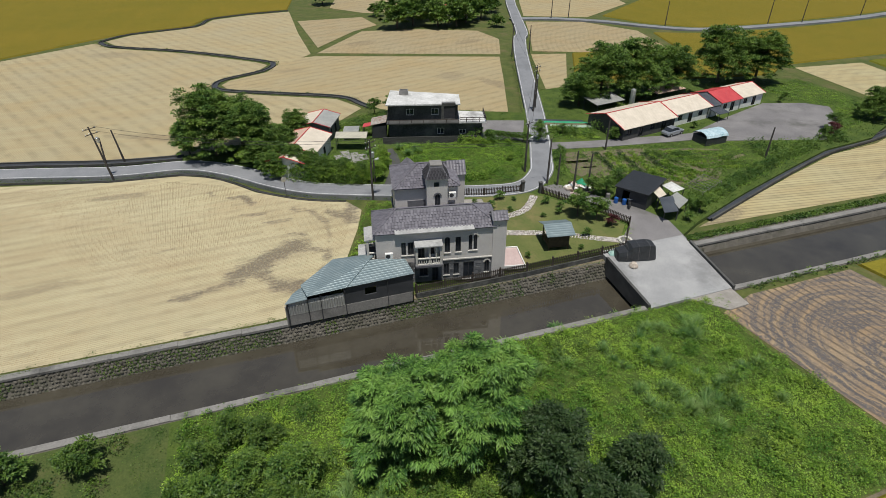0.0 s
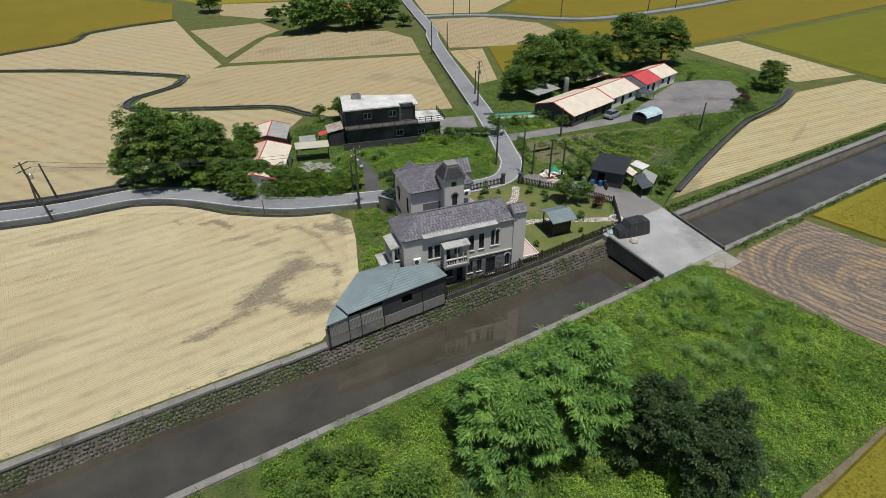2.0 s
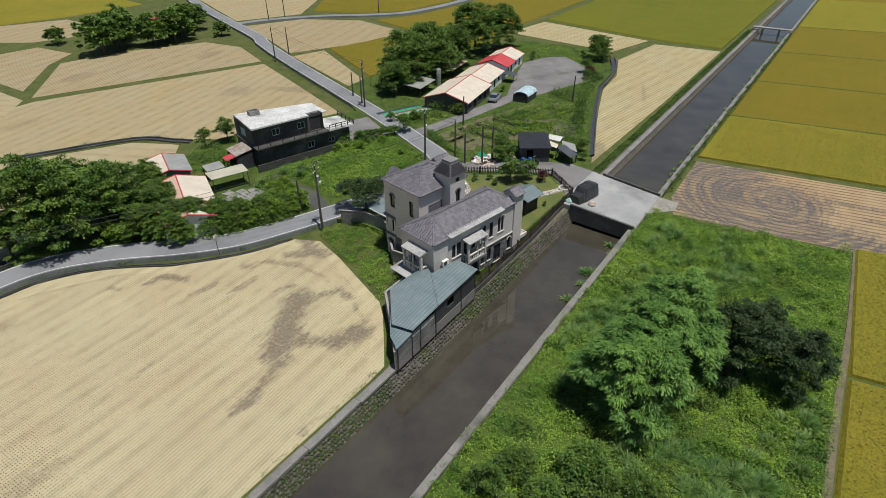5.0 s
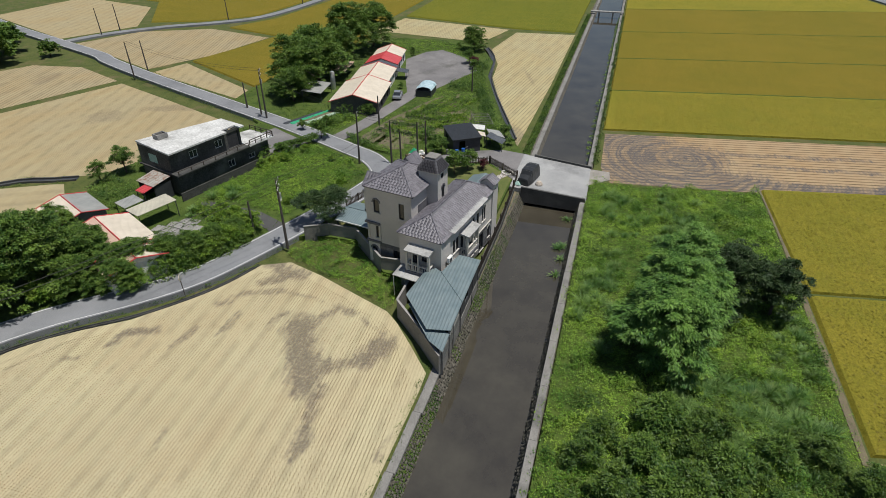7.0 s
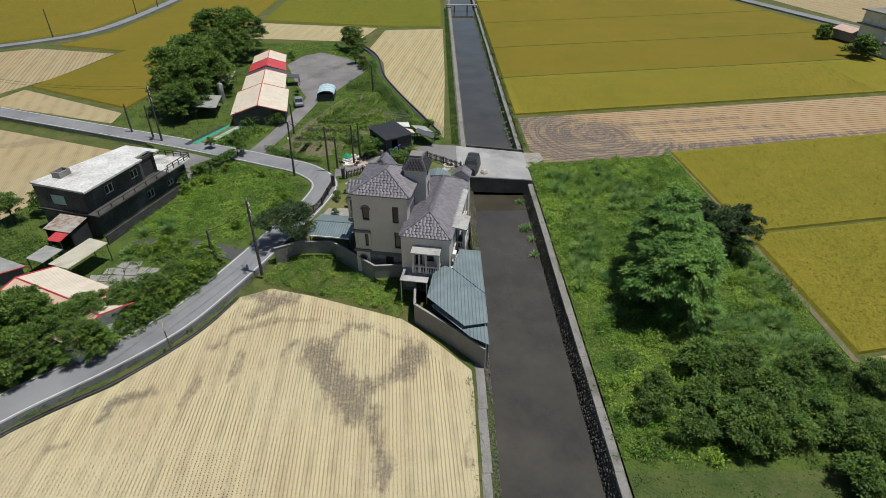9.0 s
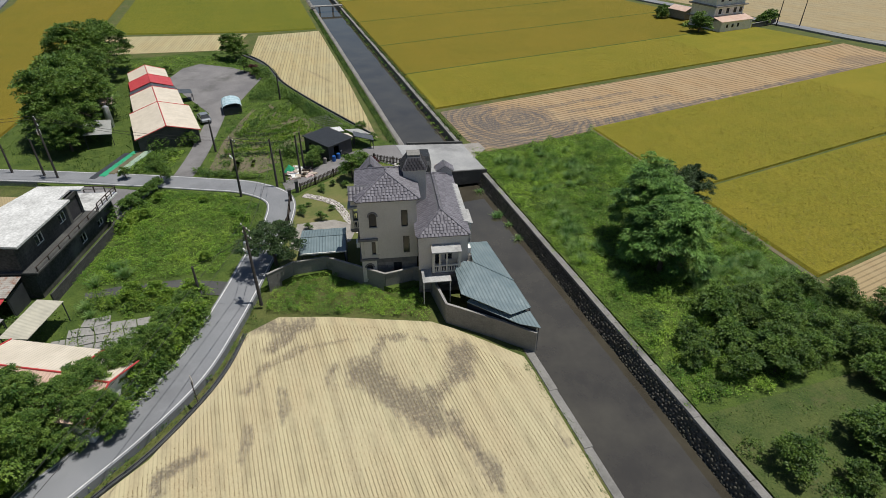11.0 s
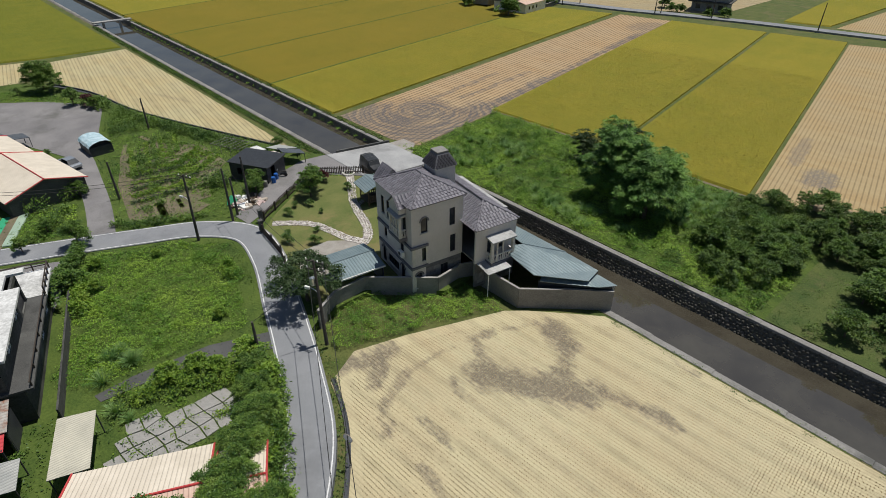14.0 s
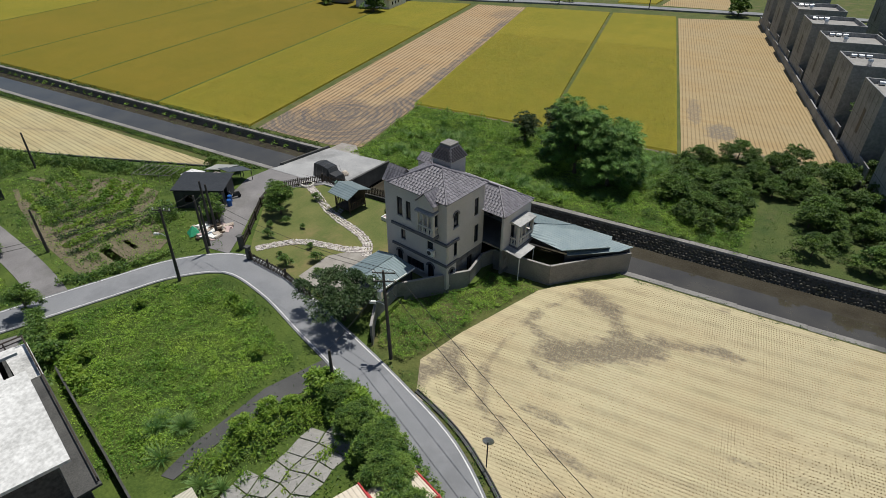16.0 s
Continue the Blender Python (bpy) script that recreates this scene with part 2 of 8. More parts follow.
M["cladding"] = mottled("slate_cladding", (0.10, 0.105, 0.115), (0.22, 0.22, 0.225), 1.6, 0.75, fine=6, bump=0.5, dist=0.04)
M["glass"] = mottled("window_glass", (0.02, 0.025, 0.03), (0.035, 0.04, 0.05), 0.6, 0.08, fine=2, bump=0.02, dist=0.005, spec=0.6)
M["sash"] = mottled("window_frame", (0.03, 0.03, 0.035), (0.055, 0.055, 0.06), 3, 0.5)
M["white_paint"] = mottled("white_paint", (0.66, 0.66, 0.64), (0.8, 0.8, 0.78), 1.2, 0.6, fine=9, stain=(0.5, 0.49, 0.46))
M["roof_white"] = mottled("white_roof_coating", (0.40, 0.40, 0.39), (0.70, 0.70, 0.69), 0.5, 0.8, fine=4, stain=(0.16, 0.16, 0.155))
M["shed_roof"] = ribbed("green_grey_sheet", (0.16, 0.215, 0.235), (0.23, 0.285, 0.30), 0.32, "Y", 0.42, 0.2)
M["carport_roof"] = ribbed("carport_sheet", (0.15, 0.205, 0.225), (0.22, 0.28, 0.30), 0.3, "X", 0.42, 0.2)
M["cream_roof"] = ribbed("cream_sheet", (0.60, 0.53, 0.43), (0.74, 0.66, 0.55), 0.3, "X", 0.5)
M["pink_roof"] = ribbed("faded_pink_sheet", (0.55, 0.36, 0.29), (0.66, 0.5, 0.4), 0.3, "X", 0.5)
M["red_roof"] = ribbed("red_sheet", (0.48, 0.05, 0.06), (0.6, 0.085, 0.09), 0.3, "X", 0.45)
M["dark_roof"] = ribbed("dark_sheet", (0.05, 0.06, 0.075), (0.09, 0.10, 0.115), 0.3, "X", 0.45)
M["grey_sheet"] = ribbed("grey_sheet", (0.3, 0.31, 0.3), (0.42, 0.42, 0.4), 0.25, "X", 0.5, 0.2)
M["rust_roof"] = ribbed("rusty_sheet", (0.42, 0.40, 0.37), (0.3, 0.27, 0.24), 0.25, "X", 0.7, 0.0, (0.22, 0.08, 0.04), 0.12)
M["old_roof"] = ribbed("weathered_cream_sheet", (0.42, 0.4, 0.33), (0.55, 0.52, 0.42), 0.2, "X", 0.7)
M["red_trim"] = mottled("red_trim", (0.42, 0.04, 0.045), (0.55, 0.08, 0.08), 1.5, 0.5)
M["dark_metal"] = mottled("dark_cladding", (0.03, 0.033, 0.038), (0.06, 0.063, 0.068), 0.8, 0.55)
M["fence"] = mottled("dark_fence", (0.035, 0.028, 0.024), (0.075, 0.06, 0.05), 1.5, 0.75)
M["wood"] = mottled("dark_wood", (0.05, 0.035, 0.025), (0.11, 0.08, 0.055), 2.5, 0.7)
M["bark"] = mottled("bark", (0.07, 0.055, 0.04), (0.15, 0.12, 0.09), 3, 0.9, fine=15, bump=0.6)
M["pole"] = mottled("pole_concrete", (0.05, 0.045, 0.042), (0.10, 0.09, 0.085), 1.2, 0.85)
M["wire"] = mottled("cable", (0.02, 0.02, 0.02), (0.035, 0.035, 0.035), 4, 0.6)
M["porcelain"] = mottled("porcelain", (0.6, 0.6, 0.58), (0.75, 0.75, 0.73), 4, 0.3)
M["tarp"] = mottled("black_tarpaulin", (0.018, 0.02, 0.022), (0.04, 0.042, 0.046), 1.5, 0.42, fine=5, bump=0.5, dist=0.06, spec=0.5)
M["blue_tarp"] = mottled("blue_tarpaulin", (0.25, 0.42, 0.5), (0.55, 0.66, 0.7), 1.0, 0.45, fine=4, bump=0.6, dist=0.08)
M["blue"] = mottled("blue_plastic", (0.02, 0.09, 0.32), (0.03, 0.13, 0.42), 3, 0.4)
M["teal"] = mottled("teal_sheet", (0.2, 0.4, 0.38), (0.4, 0.55, 0.5), 2, 0.5)
M["netting"] = mottled("green_netting", (0.02, 0.28, 0.14), (0.05, 0.38, 0.2), 1.2, 0.6, bump=0.5, dist=0.05)
M["pale_net"] = mottled("pale_netting", (0.25, 0.36, 0.28), (0.36, 0.45, 0.36), 1.2, 0.7)
M["mulch"] = mottled("plastic_mulch", (0.03, 0.035, 0.045), (0.07, 0.075, 0.085), 1.5, 0.45, bump=0.5, dist=0.05)
M["car_paint"] = mottled("silver_paint", (0.42, 0.45, 0.48), (0.48, 0.5, 0.53), 0.5, 0.25, 0.6, bump=0.0)
M["tyre"] = mottled("tyre_rubber", (0.015, 0.015, 0.015), (0.03, 0.03, 0.03), 4, 0.8)
M["gravel"] = mottled("gravel", (0.22, 0.2, 0.18), (0.36, 0.34, 0.31), 1.2, 0.9, fine=14, bump=0.6, dist=0.04)
M["slab_pink"] = mottled("pink_terrace", (0.45, 0.33, 0.31), (0.55, 0.43, 0.41), 1.5, 0.7)
M["row_wall"] = mottled("raw_concrete_house", (0.19, 0.195, 0.2), (0.34, 0.345, 0.345), 0.3, 0.9, fine=3, stain=(0.10, 0.10, 0.10))
M["steel"] = mottled("stainless_tank", (0.5, 0.52, 0.55), (0.62, 0.64, 0.66), 2, 0.3, 0.7)
M["stained"] = mottled("black_stained_wall", (0.03, 0.031, 0.03), (0.10, 0.10, 0.095), 0.5, 0.9, fine=4, stain=(0.17, 0.17, 0.155))
M["debris"] = mottled("debris", (0.3, 0.22, 0.17), (0.6, 0.55, 0.48), 2.0, 0.9, fine=8)

n = Nodes("canal_water", 0.04, 0, 0.6)
water_col = n.ramp(n.noise(0.18, 6, 0.65), (0.35, (0.046, 0.04, 0.03)), (0.7, (0.078, 0.07, 0.052)))
n.bsdf.inputs["IOR"].default_value = 2.0
n.bsdf.inputs["Specular IOR Level"].default_value = 0.5
M["water"] = n.done(water_col, n.noise(1.6, 3), 0.025, 0.02)

n = Nodes("roof_tile", 0.5, 0, 0.4)
geo = n.node("NewGeometry")
M["tile"] = n.done(n.ramp(n.math("ADD", n.math("MULTIPLY", geo.outputs["Random Per Island"], 0.6), n.math("MULTIPLY", n.noise(0.7, 4), 0.4)), (0.2, (0.118, 0.112, 0.132)), (0.8, (0.19, 0.182, 0.208))))
M["tile_dark"] = mottled("dark_roof_tile", (0.028, 0.027, 0.031), (0.055, 0.052, 0.06), 1.5, 0.5)
n = Nodes("pebble", 0.85, 0, 0.2)
geo = n.node("ObjectInfo")
M["paver"] = n.done(n.mix(0.4, n.ramp(geo.outputs["Random"], (0.0, (0.16, 0.14, 0.14)), (0.35, (0.42, 0.36, 0.34)), (0.7, (0.62, 0.57, 0.53)), (1.0, (0.72, 0.7, 0.67))), n.ramp(n.noise(6), (0.3, (0.3, 0.27, 0.26)), (0.7, (0.7, 0.66, 0.62)))))
n = Nodes("wall_stone", 0.85, 0, 0.25)
geo = n.node("NewGeometry")
M["rubble"] = n.done(n.mix(n.ramp(n.noise(0.5, 6, 0.7), (0.45, (0, 0, 0)), (0.7, (0.8, 0.8, 0.8))), n.ramp(geo.outputs["Random Per Island"], (0.0, (0.07, 0.065, 0.055)), (1.0, (0.15, 0.138, 0.115))), (0.05, 0.055, 0.03)), n.noise(9), 0.4, 0.03)

M["leaf"] = leafy("leaf_green", (0.03, 0.085, 0.012), (0.18, 0.285, 0.044), thru=0.12)
M["leaf_bamboo"] = leafy("bamboo_like_leaf", (0.03, 0.1, 0.016), (0.2, 0.37, 0.065), thru=0.08)
M["leaf_dark"] = leafy("dark_leaf", (0.018, 0.045, 0.012), (0.062, 0.105, 0.03), thru=0.1)
M["leaf_orchard"] = leafy("orchard_leaf", (0.022, 0.062, 0.009), (0.125, 0.205, 0.026), thru=0.08)
M["leaf_weed"] = leafy("weed_leaf", (0.05, 0.14, 0.013), (0.3, 0.47, 0.052), thru=0.12, patch=0.12)
M["leaf_bright"] = leafy("bright_leaf", (0.075, 0.17, 0.014), (0.27, 0.39, 0.05), patch=0.3)
M["blade"] = leafy("grass_blade", (0.055, 0.15, 0.035), (0.24, 0.37, 0.11), patch=0.3)
M["leaf_red"] = leafy("dark_red_leaf", (0.05, 0.012, 0.014), (0.13, 0.03, 0.036))
M["rice_ear"] = leafy("rice_ears", (0.19, 0.168, 0.02), (0.3, 0.245, 0.034), thru=0.45, patch=0.05)
M["straw"] = leafy("cut_stem", (0.27, 0.19, 0.105), (0.40, 0.295, 0.17), thru=0.15, rough=0.9)

M["near_stubble"] = stubble("near_stubble", (0.49, 0.43, 0.28), -4, 0.30, furrow=0.3, dots=False, band=1.85, straw2=(0.47, 0.375, 0.225), stains=(
    (-22, 84, 4, 1.0, -5, 0.5), (-28, 62, 4.5, 1.0, 8, 0.4)), mud=(0.13, 0.11, 0.09), churned=0.85)
M["stub_w"] = stubble("west_stubble", (0.385, 0.33, 0.21), 62, 0.30, furrow=0.25, dots=False, band=3.0, stains=((-16, 106, 13, 1.6, -25, 0.5), (-14, 170, 8, 2.5, -30, 0.4), (-36, 176, 7, 3, -20, 0.35)))
M["stub_n"] = stubble("north_stubble", (0.375, 0.315, 0.195), -20, 0.30, furrow=0.3, dots=False, band=2.6, stains=((44, 128, 4, 3.4, 60, 0.4), (52, 118, 2, 7, 20, 0.5), (8, 145, 4, 1.5, 10, 0.35)))
M["stub_n2"] = stubble("far_stubble", (0.36, 0.30, 0.19), -20, 0.9, furrow=0.55, dots=False, band=4.0, stains=((30, 168, 5, 3, 20, 0.4), (60, 160, 5, 2.5, 20, 0.4)))
M["stub_e"] = stubble("east_stubble", (0.42, 0.365, 0.22), 8, 0.7, furrow=0.55, dots=False, band=2.7, stains=((56, 51.5, 5, 2.2, 10, 0.6), (92, 55, 6, 0.5, 20, 0.4)))
M["stub_s"] = stubble("south_stubble", (0.38, 0.28, 0.175), 80, 0.95, furrow=0.95, dots=False, stains=((66, -72, 5, 8, -10, 0.6),), mud=(0.085, 0.084, 0.09), tracks=(54.5, 24, 1.4), churned=0.95)
M["stub_r"] = stubble("row_stubble", (0.36, 0.28, 0.165), 79.5, 0.62, furrow=0.6, dots=False, stains=((-4.6, 0.5, 2.4, 4.2, 10, 0.85), (-12, 8, 6, 1.2, 10, 0.8), (1, -8, 1.2, 7, 10, 0.6)), mud=(0.16, 0.145, 0.13))
M["rice"] = paddy("ripe_rice", (0.262, 0.218, 0.028), (0.155, 0.17, 0.019), 80)
M["rice_green"] = paddy("greener_rice", (0.175, 0.17, 0.02), (0.09, 0.125, 0.014), 80, 0.05)
M["rice_gold"] = paddy("golden_rice", (0.215, 0.163, 0.021), (0.138, 0.135, 0.015), 80)

# ---- building blocks ----
rng = np.random.default_rng(7)


class Build:
    """Collects faces for one mesh."""

    def __init__(self):
        self.v, self.f = [], []

    def add(self, verts, faces):
        k = len(self.v)
        self.v += [tuple(p) for p in verts]
        self.f += [tuple(i + k for i in f) for f in faces]
        return self

    def box(self, x0, x1, y0, y1, z0, z1, bevel=0.0):
        if bevel <= 0:
            p = [(x, y, z) for z in (z0, z1) for x, y in ((x0, y0), (x1, y0), (x1, y1), (x0, y1))]
            return self.add(p, [(3, 2, 1, 0), (4, 5, 6, 7), (0, 1, 5, 4), (1, 2, 6, 5), (2, 3, 7, 6), (3, 0, 4, 7)])
        b = bevel
        ring = [(x0 + b, y0), (x1 - b, y0), (x1, y0 + b), (x1, y1 - b), (x1 - b, y1), (x0 + b, y1), (x0, y1 - b), (x0, y0 + b)]
        cx, cy = (x0 + x1) / 2, (y0 + y1) / 2
        inn = [(cx + (x - cx) * (1 - b / max(abs(x1 - x0) / 2, b)), cy + (y - cy) * (1 - b / max(abs(y1 - y0) / 2, b))) for x, y in ring]
        p = [(x, y, z0) for x, y in ring] + [(x, y, z1 - b) for x, y in ring] + [(x, y, z1) for x, y in inn]
        f = [tuple(range(7, -1, -1)), tuple(range(16, 24))]
        for r in (0, 8):
            f += [(r + i, r + (i + 1) % 8, r + 8 + (i + 1) % 8, r + 8 + i) for i in range(8)]
        return self.add(p, f)

    def prism(self, poly, z0, z1):
        n = len(poly)
        area = sum(poly[i][0] * poly[(i + 1) % n][1] - poly[(i + 1) % n][0] * poly[i][1] for i in range(n))
        if area < 0:
            poly = poly[::-1]
        return self.add([(x, y, z0) for x, y in poly] + [(x, y, z1) for x, y in poly],
                        [tuple(range(n - 1, -1, -1)), tuple(range(n, 2 * n))] + [(i, (i + 1) % n, n + (i + 1) % n, n + i) for i in range(n)])

    def slab(self, pts, thick):
        """A flat plate under the given 3D outline (counter-clockwise from above)."""
        n = len(pts)
        return self.add(list(pts) + [(x, y, z - thick) for x, y, z in pts],
                        [tuple(range(n)), tuple(range(2 * n - 1, n - 1, -1))] + [(i, n + i, n + (i + 1) % n, (i + 1) % n) for i in range(n)])

    def tube(self, path, radii, sides=6):
        path = [Vector(p) for p in path]
        if not hasattr(radii, "__len__"):
            radii = [radii] * len(path)
        k = len(self.v)
        for i, p in enumerate(path):
            d = (path[min(i + 1, len(path) - 1)] - path[max(i - 1, 0)]).normalized()
            a = d.cross(Vector((0.13, 0.98, 0.1)) if abs(d.z) > 0.7 else Vector((0, 0, 1))).normalized()
            b = d.cross(a)
            self.v += [tuple(p + (a * math.cos(2 * math.pi * s / sides) + b * math.sin(2 * math.pi * s / sides)) * radii[i]) for s in range(sides)]
        for i in range(len(path) - 1):
            for s in range(sides):
                t = (s + 1) % sides
                self.f.append((k + i * sides + s, k + i * sides + t, k + (i + 1) * sides + t, k + (i + 1) * sides + s))
        self.f += [tuple(k + s for s in range(sides)), tuple(k + (len(path) - 1) * sides + s for s in range(sides - 1, -1, -1))]
        return self

    def lathe(self, x, y, prof, sides=10):
        """A turned body round an upright axis; prof: (radius, z) from the bottom up."""
        k = len(self.v)
        for r, z in prof:
            self.v += [(x + r * math.cos(2 * math.pi * s / sides), y + r * math.sin(2 * math.pi * s / sides), z) for s in range(sides)]
        for i in range(len(prof) - 1):
            for s in range(sides):
                t = (s + 1) % sides
                self.f.append((k + i * sides + s, k + i * sides + t, k + (i + 1) * sides + t, k + (i + 1) * sides + s))
        self.f += [tuple(k + s for s in range(sides - 1, -1, -1)), tuple(k + (len(prof) - 1) * sides + s for s in range(sides))]
        return self

    def mesh(self, name, mat):
        me = bpy.data.meshes.new(name)
        me.from_pydata(self.v, [], self.f)
        me.update()
        me.materials.append(mat)
        return me


def part(name, b, material, parent, label=""):
    """One mesh object under a thing or a part."""
    ob = new(name, b.mesh(name, material) if isinstance(b, Build) else b)
    ob.parent = parent
    if label:
        tagged(ob, label)
    return ob


def thing(name, label, category, m=None, group="", kind=""):
    ob = new(name)
    ob.empty_display_size = 0.3
    if m is not None:
        ob.matrix_world = m
    return tagged(ob, label, category, group, kind)


def single(name, b, mat, label, category, group="", kind="", m=None):
    """A thing that is one mesh."""
    ob = new(name, b.mesh(name, mat))
    if m is not None:
        ob.matrix_world = m
    return tagged(ob, label, category, group, kind)


def np_mesh(name, V, F, mat):
    """A mesh from arrays; all faces have as many corners as F has columns."""
    me = bpy.data.meshes.new(name)
    V, F = np.asarray(V, np.float32), np.asarray(F, np.int32)
    me.vertices.add(len(V))
    me.vertices.foreach_set("co", V.ravel())
    me.loops.add(F.size)
    me.loops.foreach_set("vertex_index", F.ravel())
    me.polygons.add(len(F))
    me.polygons.foreach_set("loop_start", np.arange(0, F.size, F.shape[1], dtype=np.int32))
    me.update(calc_edges=True)
    me.materials.append(mat)
    return me


def inside(poly, X, Y):
    poly = np.asarray(poly, float)
    c = np.zeros(len(X), bool)
    for (x1, y1), (x2, y2) in zip(poly, np.roll(poly, -1, 0)):
        if y1 != y2:
            c ^= ((y1 > Y) != (y2 > Y)) & (X < (x2 - x1) * (Y - y1) / (y2 - y1) + x1)
    return c


def scatter(poly, per_m2):
    p = np.asarray(poly, float)
    lo, hi = p.min(0), p.max(0)
    k = int(per_m2 * np.prod(hi - lo))
    X, Y = rng.uniform(lo[0], hi[0], k), rng.uniform(lo[1], hi[1], k)
    ok = inside(poly, X, Y)
    return X[ok], Y[ok]


def lumpy(X, Y, size, seed=0.0):
    """Smooth random lumps over the plan, about -1 to 1."""
    out = 0.0
    for f, amp in ((0.9, 0.75), (2.1, 0.45)):
        a, b = X / size * f + seed * 3.1 + Y * 0.13, Y / size * f - seed * 1.7 - X * 0.11
        ia, ib = np.floor(a), np.floor(b)
        u, v = a - ia, b - ib
        u, v = u * u * (3 - 2 * u), v * v * (3 - 2 * v)

        def hash2(p, q):
            h = np.sin(p * 127.1 + q * 311.7 + seed) * 43758.5453
            return (h - np.floor(h)) * 2 - 1

        out = out + amp * ((hash2(ia, ib) * (1 - u) + hash2(ia + 1, ib) * u) * (1 - v) + (hash2(ia, ib + 1) * (1 - u) + hash2(ia + 1, ib + 1) * u) * v)
    return out


def leaves(C, D, length, width, up=1.0):
    """Pointed leaves: centres C, long axes D."""
    k = len(C)
    D = D / np.linalg.norm(D, axis=1, keepdims=True)
    N = rng.normal(size=(k, 3)) + np.array([0, 0, up * 2.0])
    S = np.cross(D, N)
    S /= np.linalg.norm(S, axis=1, keepdims=True) + 1e-9
    L = (length * rng.uniform(0.7, 1.3, k))[:, None]
    W = (width * rng.uniform(0.7, 1.3, k))[:, None]
    V = np.stack([C - D * L / 2, C - D * L * 0.05 + S * W / 2, C + D * L / 2, C - D * L * 0.05 - S * W / 2], 1).reshape(-1, 3)
    return V, np.arange(4 * k).reshape(k, 4)


def weeds(name, poly, z, label, mat, per_m2=60, tall=0.35, size=0.2, lump=2.0, bare=-1.2, seed=0.0, wide=0.66, ragged=0.5):
    """Rank low growth over a plot: lumps of leaves, thin stalks between, ragged at the edge."""
    X, Y = scatter(poly, per_m2 * 1.5)
    X = X + ragged * lumpy(X, Y, 1.1, seed + 9) + rng.normal(size=len(X)) * 0.12
    Y = Y + ragged * lumpy(Y, X, 0.9, seed + 5) + rng.normal(size=len(X)) * 0.12
    h = lumpy(X, Y, lump, seed) * 0.5 + lumpy(X, Y, lump * 0.33, seed + 4) * 0.45 + lumpy(X, Y, lump * 0.13, seed + 2) * 0.25
    ok = h > bare + rng.uniform(-0.35, 0.35, len(X))
    X, Y, h = X[ok], Y[ok], h[ok]
    k = len(X)
    Z = z + tall * np.clip(0.5 + 0.85 * h, 0.08, 1.7) * rng.uniform(0.0, 1.0, k) ** 0.45
    D = rng.normal(size=(k, 3)) * np.array([1, 1, 0.6])
    thin = rng.uniform(size=k) < 0.35
    D[thin] += np.array([0, 0, 0.9])
    s = size * 0.72 * rng.uniform(0.55, 1.3, k)
    V, F = leaves(np.stack([X, Y, Z], 1), D, s, s * np.where(thin, wide * 0.35, wide), 0.9)
    return tagged(new(name, np_mesh(name, V, F, M[mat])), label, "weeds", kind="stuff")


def mounds(name, spots, label, mat, leaf=0.16, wide=0.5, dense=170, category="weeds"):
    """Bushy growth: leaves over uneven domes; spots: x, y, z, radius, height."""
    Cs, Ds = [], []
    for x, y, z, r, h in spots:
        k = int(dense * r * (r + h))
        d = rng.normal(size=(k, 3))
        d /= np.linalg.norm(d, axis=1, keepdims=True)
        d[:, 2] = np.abs(d[:, 2])
        a = np.arctan2(d[:, 1], d[:, 0])
        ph = rng.uniform(0, 6.3, 3)
        bulge = 1 + 0.2 * np.sin(3 * a + ph[0]) * (1 - d[:, 2]) + 0.16 * np.sin(5 * a + ph[1] + 4 * d[:, 2]) + 0.1 * np.sin(9 * d[:, 2] + 7 * a + ph[2])
        shell = (bulge * rng.uniform(0.72, 1.06, k))[:, None]
        Cs.append(d * shell * np.array([r, r, h]) + np.array([x, y, z]))
        Ds.append(d * np.array([1, 1, 0.4]) + rng.normal(size=(k, 3)) * 0.45 - np.array([0, 0, 0.25]))
    C, D = np.concatenate(Cs), np.concatenate(Ds)
    s_ = leaf * rng.uniform(0.6, 1.35, len(C))
    V, F = leaves(C, D, s_, s_ * wide, 0.7)
    return tagged(new(name, np_mesh(name, V, F, M[mat])), label, category, kind="stuff")


def strewn(poly, per_m2, z, r, h, lump=4.0, bare=0.0, seed=0.0):
    """Spots for mounds over a plot, gathered in groups."""
    X, Y = scatter(poly, per_m2)
    ok = lumpy(X, Y, lump, seed) > bare
    X, Y = X[ok], Y[ok]
    k = rng.uniform(0.6, 1.4, len(X))
    return [(x, y, z, r * q, h * q * w) for x, y, q, w in zip(X, Y, k, rng.uniform(0.7, 1.3, len(X)))]


def along(line, step, z, r, h, jit=0.3):
    """Spots for mounds along a line."""
    out = []
    for (x0, y0), (x1, y1) in zip(line, line[1:]):
        n = max(1, int(math.hypot(x1 - x0, y1 - y0) / step))
        for i in range(n):
            q = rng.uniform(0.7, 1.3)
            out.append((x0 + (x1 - x0) * (i + 0.5) / n + rng.uniform(-jit, jit), y0 + (y1 - y0) * (i + 0.5) / n + rng.uniform(-jit, jit), z, r * q, h * q * rng.uniform(0.8, 1.2)))
    return out


